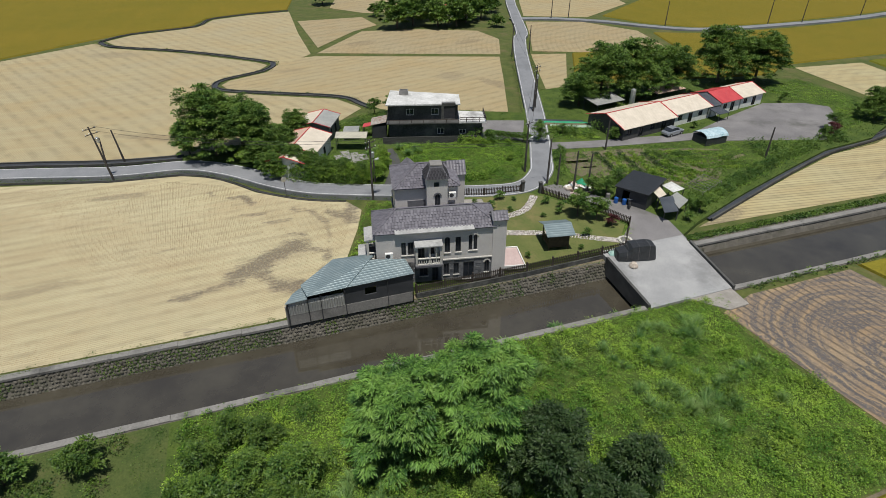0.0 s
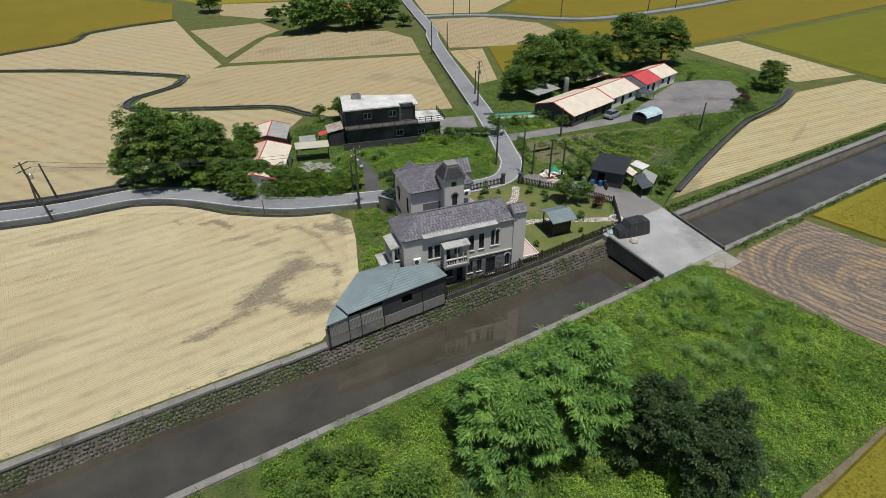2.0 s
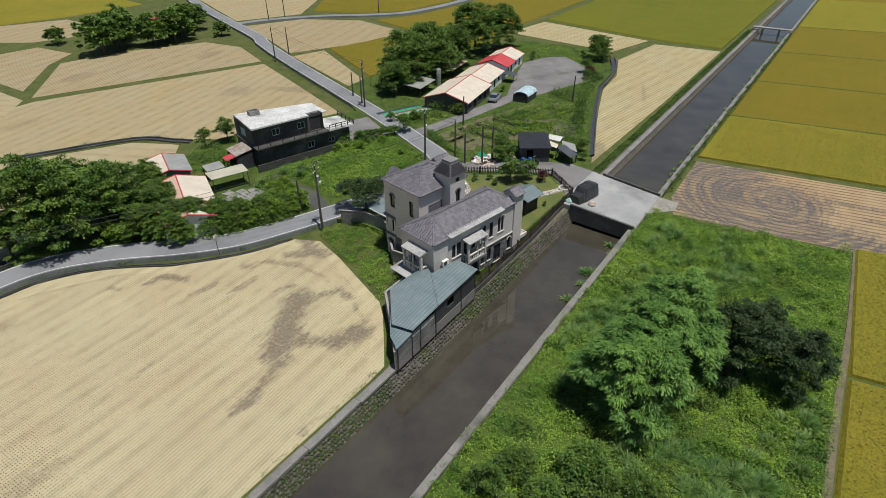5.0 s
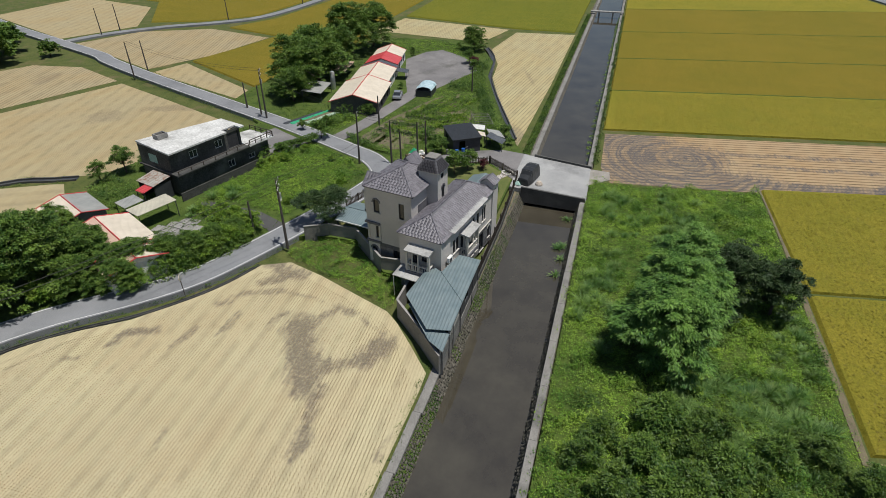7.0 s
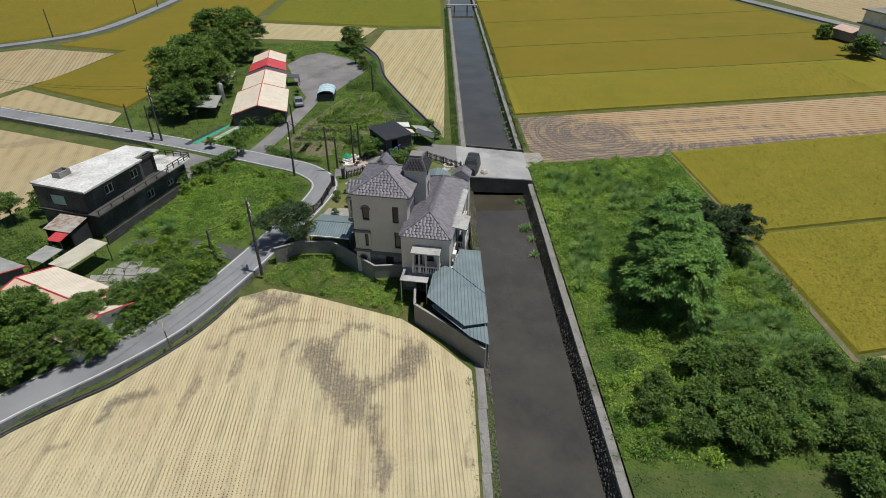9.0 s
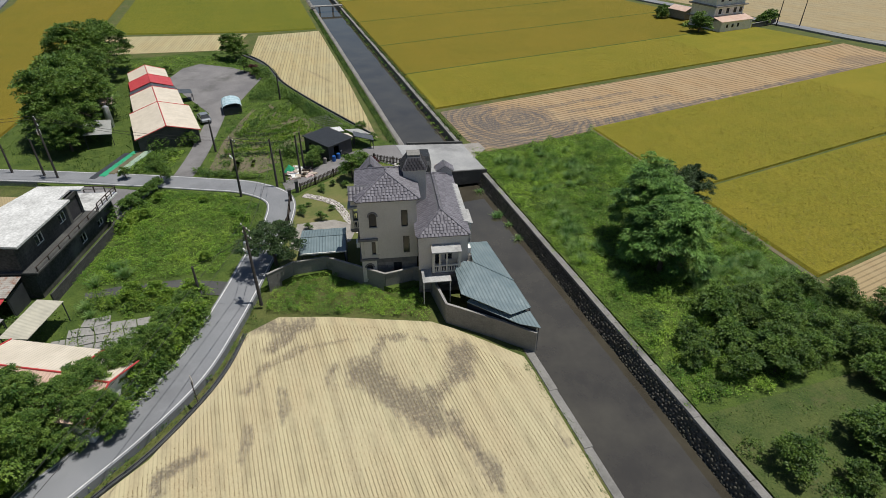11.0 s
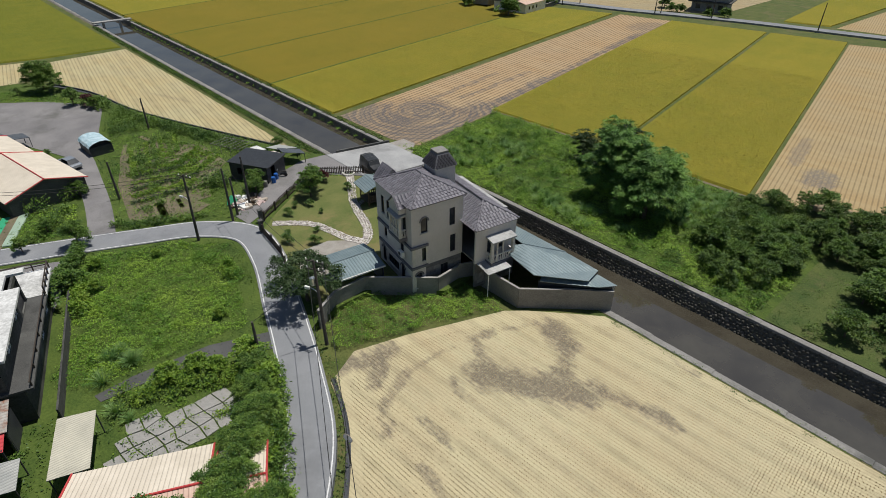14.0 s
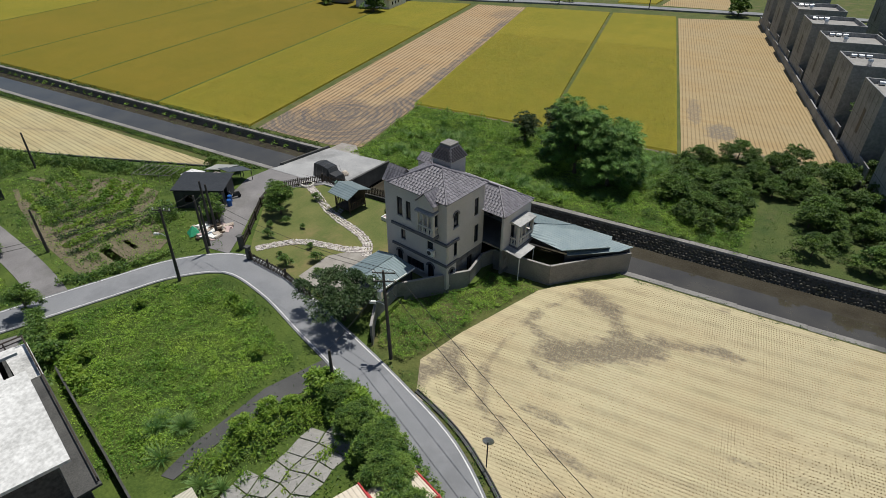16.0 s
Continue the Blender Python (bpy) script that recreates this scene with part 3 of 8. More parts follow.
def blades(base, count, length, spread, width, droop=0.9):
    """Arching grass blades from one root: strips of three pieces."""
    a = rng.uniform(0, 2 * math.pi, count)
    lean = rng.uniform(0.15, 1.0, count) * spread
    L = length * rng.uniform(0.6, 1.1, count)
    out = np.stack([np.cos(a), np.sin(a), np.zeros(count)], 1)
    side = np.stack([-np.sin(a), np.cos(a), np.zeros(count)], 1)
    root = np.asarray(base) + out * rng.uniform(0, 0.16, count)[:, None] * spread
    rows = []
    for s, w in ((0.0, 0.8), (0.4, 1.0), (0.75, 0.75), (1.0, 0.08)):
        r = (lean * L * (s + 0.35 * s * s))[:, None]
        zz = (L * (s - droop * lean * 0.62 * s * s))[:, None]
        c = root + out * r + np.array([0, 0, 1.0]) * zz
        rows += [c - side * width * w / 2, c + side * width * w / 2]
    V = np.stack(rows, 1).reshape(-1, 3)
    k = np.arange(count)[:, None] * 8
    F = np.concatenate([k + np.array([[2 * i, 2 * i + 1, 2 * i + 3, 2 * i + 2]]) for i in range(3)])
    return V, F


def join(lists):
    Vs, Fs, k = [], [], 0
    for V, F in lists:
        Vs.append(V)
        Fs.append(F + k)
        k += len(V)
    return np.concatenate(Vs), np.concatenate(Fs)


def limbs(height, radius, tips, thick, fork=0.3):
    """A tapered trunk with limbs to the given tips (round the origin)."""
    b = Build()
    top = Vector((0.05 * radius, -0.04 * radius, height * 0.62))
    b.tube([(0, 0, -0.1), (0.05, 0.02, height * fork * 0.5), (0.02, 0.06, height * fork), top], [thick, thick * 0.85, thick * 0.72, thick * 0.3], 8)
    for i, t in enumerate(tips):
        s = Vector((0.02, 0.06, height * fork)).lerp(top, (i % 4) / 4.5)
        e = Vector(t)
        mid = s.lerp(e, 0.5) + Vector((0, 0, 0.12 * height * (0.3 + 0.1 * (i % 3))))
        b.tube([s, mid, e], [thick * 0.42, thick * 0.26, thick * 0.07], 5)
    return b


def crown(height, radius, base, clumps, per_clump, leaf, wide, mat, squash=0.8, droop=0.3, clump_r=0.9, seed=1, lobes=5, name="crown", spray=0.0):
    """A crown of leaf clumps round uneven lobes. Returns the mesh and some limb tips."""
    g = np.random.default_rng(seed)
    mid = (base + height) / 2
    half = (height - base) / 2
    lob = []
    for i in range(lobes):
        a = 2 * math.pi * i / max(1, lobes - 1) + g.uniform(-0.4, 0.4)
        if i == 0:
            lob.append((0, 0, mid + 0.35 * half, radius * 0.62, half * 0.65))
        elif i % 2:
            r = radius * g.uniform(0.42, 0.6)
            lob.append((r * math.cos(a), r * math.sin(a), base + half * g.uniform(0.55, 0.8), radius * g.uniform(0.45, 0.56), half * g.uniform(0.55, 0.75)))
        else:
            r = radius * g.uniform(0.3, 0.5)
            lob.append((r * math.cos(a), r * math.sin(a), mid + half * g.uniform(0.0, 0.4), radius * g.uniform(0.4, 0.55), half * g.uniform(0.45, 0.65)))
    cs, outs = [], []
    for i in range(clumps):
        x, y, z, r, h = lob[i % lobes]
        d = g.normal(size=3)
        d /= np.linalg.norm(d)
        if d[2] < -0.55:
            d[2] *= -0.6
        k = g.uniform(0.7, 1.06)
        cs.append((x + d[0] * r * k, y + d[1] * r * k, z + d[2] * h * k * squash / 0.8))
        outs.append(d)
    cs, outs = np.array(cs), np.array(outs)
    cs[:, 2] = np.maximum(cs[:, 2], base * 0.8)
    C = np.repeat(cs, per_clump, 0)
    O = np.repeat(outs, per_clump, 0)
    d = g.normal(size=C.shape)
    d /= np.linalg.norm(d, axis=1, keepdims=True)
    d[:, 2] = np.abs(d[:, 2]) * 0.8 - 0.25
    rr = clump_r * g.uniform(0.35, 1.0, len(C))[:, None] * np.repeat(g.uniform(0.6, 1.25, clumps), per_clump)[:, None]
    P = C + d * rr * np.array([1, 1, 0.75])
    D = d + 0.5 * O + g.normal(size=C.shape) * 0.5 - np.array([0, 0, droop])
    if spray:
        D = d * np.array([1, 1, 0.3]) + O * 0.4 + g.normal(size=C.shape) * 0.25 - np.array([0, 0, spray])
    V, F = leaves(P, D, leaf, leaf * wide)
    tips = [cs[i] * np.array([0.85, 0.85, 0.95]) for i in range(0, clumps, max(1, clumps // 9))]
    return np_mesh(name, V, F, mat), tips


def tree(name, label, category, x, y, z, height, radius, base, mat, clumps=90, per_clump=110, leaf=0.24, wide=0.45, thick=0.22, group="", turn=0, **kw):
    m = pose(x, y, z, 0, 0, turn)
    t = thing(name, label, category, m, group)
    me, tips = crown(height, radius, base, clumps, per_clump, leaf, wide, M[mat], **kw)
    part("trunk", limbs(height, radius, tips, thick), M["bark"], t)
    part("crown", me, None, t)
    return t


def stretch(ob, m, s):
    """A copy of a thing at m, s times the size."""
    return copy_thing(ob, m @ Matrix.Diagonal((s, s, s, 1)))


def holed_wall(b, p0, p1, z0, z1, thick, holes):
    """An upright wall from p0 to p1 (its outer face on that line, body to the left of it), with openings (s0, s1, za, zb)."""
    p0, p1 = Vector((*p0, 0)), Vector((*p1, 0))
    d = (p1 - p0)
    length = d.length
    d.normalize()
    nrm = Vector((-d.y, d.x, 0))
    ss = sorted({0.0, length, *(h[0] for h in holes), *(h[1] for h in holes)})
    for s0, s1 in zip(ss, ss[1:]):
        cuts = sorted((h[2], h[3]) for h in holes if h[0] < (s0 + s1) / 2 < h[1])
        z = z0
        for za, zb in cuts + [(z1, z1)]:
            if za > z + 1e-4:
                q = [p0 + d * s0, p0 + d * s1, p0 + d * s1 + nrm * thick, p0 + d * s0 + nrm * thick]
                b.prism([(v.x, v.y) for v in q], z, za)
            z = zb
    return b


def window(parent, p0, p1, s0, s1, za, zb, arched=False, bars=1, trim=None, inset=0.08, sash="sash", sill=True, name="window"):
    """A window in a wall from p0 to p1: sash, pane, sill and, where arched, a rounded hood."""
    p0v, p1v = Vector((*p0, 0)), Vector((*p1, 0))
    d = (p1v - p0v).normalized()
    ang = math.degrees(math.atan2(d.y, d.x))
    o = p0v + d * s0
    t = new(name)
    t.parent = parent
    t.matrix_local = pose(o.x, o.y, 0, 0, 0, ang)
    w = s1 - s0
    b = Build()
    f = 0.07
    for x0, x1, z0, z1 in ((0, f, za, zb), (w - f, w, za, zb), (f, w - f, za, za + f), (f, w - f, zb - f, zb)):
        b.box(x0, x1, inset - 0.03, inset + 0.05, z0, z1)
    for i in range(bars):
        x = w * (i + 1) / (bars + 1)
        b.box(x - 0.03, x + 0.03, inset - 0.025, inset + 0.045, za + f, zb - f)
    part("window_frame", b, M[sash], t)
    part("pane", Build().box(0.02, w - 0.02, inset + 0.055, inset + 0.075, za + 0.02, zb - 0.02), M["glass"], t)
    if sill:
        part("window_sill", Build().box(-0.08, w + 0.08, -0.09, inset - 0.035, za - 0.1, za - 0.004), M["trim"], t)
    if arched:
        a = Build()
        n, r0, r1 = 10, w / 2, w / 2 + 0.16
        for i in range(n):
            t0, t1 = math.pi * i / n, math.pi * (i + 1) / n
            q = [(w / 2 + r * math.cos(u), zb - w / 2 + r * math.sin(u)) for r, u in ((r0, t0), (r1, t0), (r1, t1), (r0, t1))]
            a.add([(x, y, z) for y in (-0.07, 0.0) for x, z in q], [(0, 1, 2, 3), (7, 6, 5, 4), (1, 5, 6, 2), (0, 3, 7, 4)])
        # spandrels that round the head of the opening
        for sgn in (0, 1):
            for i in range(5):
                t0, t1 = math.pi / 2 * i / 5, math.pi / 2 * (i + 1) / 5
                x0, x1 = r0 * math.cos(t0), r0 * math.cos(t1)
                z0, z1_ = zb - r0 + r0 * math.sin(t0), zb - r0 + r0 * math.sin(t1)
                px = [(w / 2 + (x0 if sgn else -x0)), (w / 2 + (x1 if sgn else -x1)), w if sgn else 0.0]
                a.add([(px[0], -0.004, z0), (px[1], -0.004, z1_), (px[2], -0.004, z1_), (px[2], -0.004, z0)], [(0, 1, 2, 3)])
        part("arch", a, M["trim"] if trim is None else M[trim], t)
    return t


# ---- ground, water and fields ----
FIELD, VILLAGE = 0.0, 0.6


def ground_sheet():
    prof = [(-2500, 0), (-300, 0), (-60, 0), (37.35, 0), (37.5, -2.6), (47.9, -2.6), (48.0, 0), (120, 0), (300, 0), (2500, 0)]
    xs = [-2500, -300, -60, 0, 60, 150, 400, 2500]
    V = [(x, y, z - 0.02) for x in xs for y, z in prof]
    n = len(prof)
    F = [(i * n + j, (i + 1) * n + j, (i + 1) * n + j + 1, i * n + j + 1) for i in range(len(xs) - 1) for j in range(n - 1)]
    single("ground", Build().add(V, F), M["grass"], "flat green farmland reaching to the horizon", "ground", kind="structure")
    for x0, x1, z, lab in ((-400, 46.6, -1.85, "still muddy brown water in the irrigation canal"), (46.6, 900, -1.2, "higher water held back above the bridge")):
        single("water", Build().add([(x0, 37.6, z), (x1, 37.6, z), (x1, 47.9, z), (x0, 47.9, z)], [(0, 1, 2, 3)]), M["water"], lab, "water", kind="structure")


def bank(x):
    """How far the north bank leans towards the water along the canal."""
    return -0.0135 * (min(max(x, -60), 40) + 7)


def canal_sides():
    south = thing("canal_wall_south", "canal wall of dark rubble stone with a pale concrete cap", "canal wall", kind="structure")
    b = Build()
    for x in range(-90, 330, 6):
        dz = 0.012 * math.sin(x)
        b.box(x, x + 5.985, 37.58 + 0.04 * math.sin(x * 1.7), 38.28 + 0.03 * math.sin(x * 2.3), -0.25, 0.05 + dz, 0.03)
    part("cap", b, M["wall_grey"], south)
    part("wall", Build().add([(x, y, z) for x in (-150, 700) for y, z in ((37.5, -0.1), (38.2, -0.1), (38.85, -2.5))], [(0, 3, 4, 1), (1, 4, 5, 2)]), M["stone"], south)
    north = thing("canal_wall_north", "sloping rubble canal bank overgrown with grass, concrete edge", "canal wall", kind="structure")
    b = Build()
    for x in list(range(-90, -2, 6)) + list(range(48, 330, 6)):
        b.box(x, x + 5.985, 47.25 + bank(x + 3) + 0.03 * math.sin(x * 1.3), 48.0 + bank(x + 3) + 0.04 * math.sin(x * 2.1), -0.25, 0.03 + 0.012 * math.sin(x * 3), 0.03)
    part("cap", b, M["wall_grey"], north)
    part("wall", Build().add([(x, y + bank(x), z) for x in (-150, -60, 40, 700) for y, z in ((48.6, -0.03), (47.5, -0.06), (46.3, -2.5))], [(3 * i + a, 3 * i + b_, 3 * i + c_, 3 * i + d_) for i in range(3) for a, b_, c_, d_ in ((0, 1, 4, 3), (1, 2, 5, 4))]), M["stone"], north)
    # boulders set in the faces
    for wall, y_top, y_low in ((south, 38.22, 38.82), (north, 47.42, 46.5)):
        V, F, k = [], [], 0
        x_lo, x_hi, cell = -48.0, 50.0, 0.36
        rows = 6
        for r in range(rows):
            s = (r + 0.5) / rows
            xs = np.arange(x_lo + (r % 2) * cell / 2, x_hi, cell)
            m = len(xs)
            cx = xs + rng.uniform(-0.13, 0.13, m)
            cy = y_top + (y_low - y_top) * s + rng.uniform(-0.02, 0.02, m) + (np.array([bank(q) for q in xs]) if wall is north else 0)
            cz = -0.15 - 1.85 * s + rng.uniform(-0.09, 0.09, m)
            rad = rng.uniform(0.12, 0.23, m)
            sgn = 1 if wall is south else -1
            ring = []
            for q in range(6):
                a = 2 * math.pi * q / 6
                jit = rng.uniform(0.8, 1.15, m)
                ring.append(np.stack([cx + rad * jit * math.cos(a), cy + (y_low - y_top) / 2.0 * 0.5 * rad * -math.sin(a), cz + rad * jit * math.sin(a) * 0.9], 1))
            top = np.stack([cx, cy + sgn * 0.10, cz + 0.03], 1)
            mid = [np.stack([cx + (p[:, 0] - cx) * 0.65, cy + (p[:, 1] - cy) * 0.65 + sgn * 0.075, cz + (p[:, 2] - cz) * 0.65], 1) for p in ring]
            V.append(np.stack(ring + mid + [top], 1).reshape(-1, 3))
            base = k + np.arange(m)[:, None] * 13
            for q in range(6):
                q2 = (q + 1) % 6
                F.append(base + np.array([[q, q2, 6 + q2, 6 + q]]))
                F.append(base + np.array([[6 + q, 6 + q2, 12, 12]]))
            k += m * 13
        Fa = np.concatenate(F)
        tri = Fa[:, 2] == Fa[:, 3]
        me = bpy.data.meshes.new("boulders")
        me.from_pydata(np.concatenate(V).tolist(), [], [tuple(f) for f in Fa[~tri].tolist()] + [tuple(f[:3]) for f in Fa[tri].tolist()])
        me.materials.append(M["rubble"])
        tagged(part("boulders", me, None, wall), kind="stuff")


def sheet(name, poly, mat, label, z=0.03, thick=0.3, category="field"):
    return single(name, Build().prism(poly, z - thick, z), M[mat], label, category, kind="structure")


def rice_field(name, poly, mat, label, tall=0.3, inset=0.35):
    """Standing crop: a raised mat with sloping fringes."""
    n = len(poly)
    area = sum(poly[i][0] * poly[(i + 1) % n][1] - poly[(i + 1) % n][0] * poly[i][1] for i in range(n))
    if area < 0:
        poly = poly[::-1]
    c = np.mean(np.asarray(poly, float), 0)
    p = [(x + (c[0] - x) * inset / max(1, math.hypot(c[0] - x, c[1] - y)), y + (c[1] - y) * inset / max(1, math.hypot(c[0] - x, c[1] - y))) for x, y in poly]
    b = Build().add([(x, y, -0.05) for x, y in poly] + [(x, y, tall) for x, y in p], [tuple(range(n, 2 * n))] + [(i, (i + 1) % n, n + (i + 1) % n, n + i) for i in range(n)])
    return single(name, b, M[mat], label, "field", kind="structure")


NEAR = [(-160, 49.0), (-60, 48.85), (-30, 48.5), (-3.8, 48.2), (-1.6, 48.3), (1.1, 50.6), (4.0, 53.2), (5.5, 54.9), (7.5, 60.0), (9.2, 64.3), (10.6, 69.0), (8.8, 72.6), (4.3, 73.9), (0.9, 76.2),
        (-3.2, 79.2), (-6.0, 82.8), (-9.2, 86.3), (-14, 88.7), (-24, 89.6), (-41, 93.6), (-80, 103), (-160, 122)]
CREEK = [(21, 111), (19.5, 114), (15.9, 120.3), (2.2, 127.5), (-7.8, 133), (-9.6, 137.6), (-7.2, 141.8), (1.4, 146.5), (4.3, 152), (1.3, 156.8), (-17.5, 173.3), (-37.6, 186), (-42, 193.5)]
CREEK2 = [(-42, 193.5), (-35.2, 202.1), (-16.6, 208.1), (-12.1, 219.3), (0.7, 224.6), (14.7, 226.7)]


def offset(path, d):
    out = []
    for i, (x, y) in enumerate(path):
        x0, y0 = path[max(0, i - 1)]
        x1, y1 = path[min(len(path) - 1, i + 1)]
        l = math.hypot(x1 - x0, y1 - y0) or 1
        out.append((x - (y1 - y0) / l * d, y + (x1 - x0) / l * d))
    return out


def smooth(path, steps=5):
    """A rounded line through the points."""
    out = []
    P = [path[0]] + list(path) + [path[-1]]
    for i in range(1, len(P) - 2):
        for s in range(steps):
            t = s / steps
            q = []
            for k in range(2):
                a, b, c, d = P[i - 1][k], P[i][k], P[i + 1][k], P[i + 2][k]
                q.append(0.5 * (2 * b + (c - a) * t + (2 * a - 5 * b + 4 * c - d) * t * t + (3 * b - a - 3 * c + d) * t ** 3))
            out.append(tuple(q))
    return out + [tuple(path[-1])]


def ribbon(b, path, width, z, skirt=0.5, crown_h=0.0):
    """A strip along a line, with sides going down."""
    L, R = offset(path, width / 2), offset(path, -width / 2)
    k = len(b.v)
    for l, c, r in zip(L, path, R):
        b.v += [(*l, z - skirt), (*l, z), (*c, z + crown_h), (*r, z), (*r, z - skirt)]
    for i in range(len(path) - 1):
        for j in range(4):
            b.f.append((k + i * 5 + j, k + i * 5 + j + 1, k + i * 5 + j + 6, k + i * 5 + j + 5)[::-1])
    return b


def churned_sheet(name, poly, mat, label, strokes, region, cell=0.4, z=0.03):
    """A field whose mesh carries how far wheels have laid the soil bare; strokes: x0, y0, x1, y1, half width, amount."""
    n = len(poly)
    if sum(poly[i][0] * poly[(i + 1) % n][1] - poly[(i + 1) % n][0] * poly[i][1] for i in range(n)) < 0:
        poly = poly[::-1]
    bm = bmesh.new()
    bm.faces.new([bm.verts.new((x, y, z)) for x, y in poly])
    x0, x1, y0, y1 = region
    for axis, lo, hi in ((0, x0, x1), (1, y0, y1)):
        for c in np.arange(lo, hi + 0.01, cell):
            near = [f for f in bm.faces if any(v.co[axis] < c for v in f.verts) and any(v.co[axis] > c for v in f.verts)]
            if axis == 1:
                near = [f for f in near if max(v.co.x for v in f.verts) > x0 + 0.01 and min(v.co.x for v in f.verts) < x1 - 0.01]
            geom = list({e for f in near for e in f.edges} | {v for f in near for v in f.verts}) + near
            bmesh.ops.bisect_plane(bm, geom=geom, dist=1e-5, plane_co=(c, 0, 0) if axis == 0 else (0, c, 0), plane_no=(1, 0, 0) if axis == 0 else (0, 1, 0))
    me = bpy.data.meshes.new(name)
    bm.to_mesh(me)
    bm.free()
    me.materials.append(M[mat])
    P = np.empty(len(me.vertices) * 3, np.float32)
    me.vertices.foreach_get("co", P)
    P = P.reshape(-1, 3)[:, :2].astype(float)
    P = P + 0.5 * np.stack([lumpy(P[:, 0], P[:, 1], 2.2, 5.0), lumpy(P[:, 1], P[:, 0], 2.0, 7.0)], 1)
    bare = np.zeros(len(P))
    for ax, ay, bx, by, w, amount in strokes:
        d = np.array([bx - ax, by - ay])
        u = np.clip(((P - (ax, ay)) @ d) / (d @ d), 0, 1)
        far = np.hypot(*(P - (ax, ay) - u[:, None] * d).T)
        bare = np.maximum(bare, amount * np.exp(-(far / (1.25 * w)) ** 2))
    me.attributes.new("churned", "FLOAT", "POINT").data.foreach_set("value", bare.astype(np.float32))
    return tagged(new(name, me), label, "field", kind="structure")


ground_sheet()
canal_sides()
SMEARS = [(1.0, 62.6, -3.2, 60.0, 1.5, 0.95), (-3.2, 60.0, -6.0, 58.0, 1.5, 1.0), (0.9, 61.9, -2.6, 60.4, 1.0, 0.9), (0.8, 53.0, -1.7, 54.4, 1.3, 0.9), (-1.7, 54.4, -3.1, 57.0, 0.9, 0.8), (-3.1, 57.0, -5.6, 58.6, 1.0, 0.85),
          (-6.7, 56.9, -10.0, 55.9, 0.7, 0.8), (-10.0, 55.9, -12.9, 55.4, 0.8, 0.75), (10.0, 70.5, 8.5, 67.2, 1.2, 0.85), (8.4, 68.0, 6.1, 70.0, 0.8, 0.8), (-5.5, 78.5, -4.0, 75.6, 0.7, 0.85), (-7.2, 78.2, -5.5, 78.8, 0.5, 0.8)]
ARCS = [(1.0, 62.0, 4.7, 60.3, 0.7, 0.65), (4.7, 60.3, 4.1, 57.8, 0.6, 0.65), (4.1, 57.8, 2.4, 54.0, 0.45, 0.6), (2.4, 54.0, 0.6, 53.0, 0.6, 0.7), (1.1, 72.5, 3.5, 71.1, 0.5, 0.6), (3.5, 71.1, 5.4, 67.0, 0.5, 0.6), (5.4, 67.0, 5.2, 62.1, 0.4, 0.55),
        (-5.1, 73.0, -2.0, 72.0, 0.5, 0.65), (-2.8, 69.6, 1.0, 69.3, 0.5, 0.65), (0.6, 65.2, 2.3, 64.8, 0.45, 0.6), (-11.5, 49.2, -8.4, 49.1, 0.35, 0.6), (-15.4, 66.1, -13.6, 66.6, 0.4, 0.55), (-9.6, 81.7, -8.7, 79.7, 0.4, 0.55), (-0.4, 65.0, 1.4, 65.0, 0.5, 0.5)]
churned_sheet("field_near", NEAR, "near_stubble", "harvested paddy of pale straw with rows of cut stems", SMEARS + ARCS, (-17, 11, 48, 84))
sheet("field_west", [(-160, 128), (-80, 109.5), (-42, 103), (-25, 98), (-14, 96.8), (0, 100), (14, 106), (19, 111.5)] + offset(CREEK[1:], 1.4) + [(-63, 178), (-90, 190), (-160, 200)], "stub_w",
      "wide harvested paddy with curved straw swaths", 0.03)
sheet("field_creek", offset(CREEK[:], -1.4)[7:] + offset(CREEK2, -1.4)[1:] + [(14.2, 187), (14.7, 160)], "stub_w", "harvested paddy inside the bend of a ditch", 0.045)
sheet("field_north", [(22.5, 110)] + offset(CREEK, -1.4)[2:9] + [(6, 156.3), (15.7, 157.2), (62, 140.8), (55, 122), (46.5, 100), (38, 103), (26, 107)], "stub_n", "harvested paddy behind the grey house", 0.03)
sheet("field_north_upper", [(16.5, 160.3), (63.3, 143.2), (70, 160), (68, 173), (51, 181), (33.6, 184)], "stub_n2", "harvested paddy with turned straw rows", 0.03)
sheet("field_north_west", [(17.5, 166.5), (31, 184.5), (40, 191.5), (38, 206.5), (16, 206.5)], "stub_n2", "small harvested paddy beside a grassy bund", 0.06)
sheet("field_north_far", [(40, 214), (62, 208), (62, 240), (36, 250), (30, 228)], "stub_n2", "small pale harvested field far off", 0.03)
sheet("field_east_road", [(88.5, 181), (106, 174.5), (115.5, 156.5), (110, 133.4), (89, 136.4), (73, 143.5), (81, 162)], "stub_n2", "harvested paddy beside a narrow lane", 0.03)
sheet("field_east_small", [(71, 140.5), (80.3, 138), (65, 109.5), (60, 109.5)], "stub_n", "narrow harvested plot", 0.03)
sheet("field_far_lane", [(92, 190), (112, 181), (140, 200), (150, 240), (112, 240)], "stub_n", "pale harvested field beyond the lane", 0.03)
sheet("field_east_back", [(127, 107.2), (147, 105.5), (139.5, 69.3), (122, 73.3)], "stub_e", "harvested plot beside a ditch", 0.03)
sheet("field_east_canal", [(115, 69), (136.5, 66.5), (138, 49.6), (88.5, 49.6), (52, 50.2), (64.5, 54.6), (77, 59), (89.5, 63), (101, 64.3)], "stub_e", "harvested strip field running along the canal", 0.03)
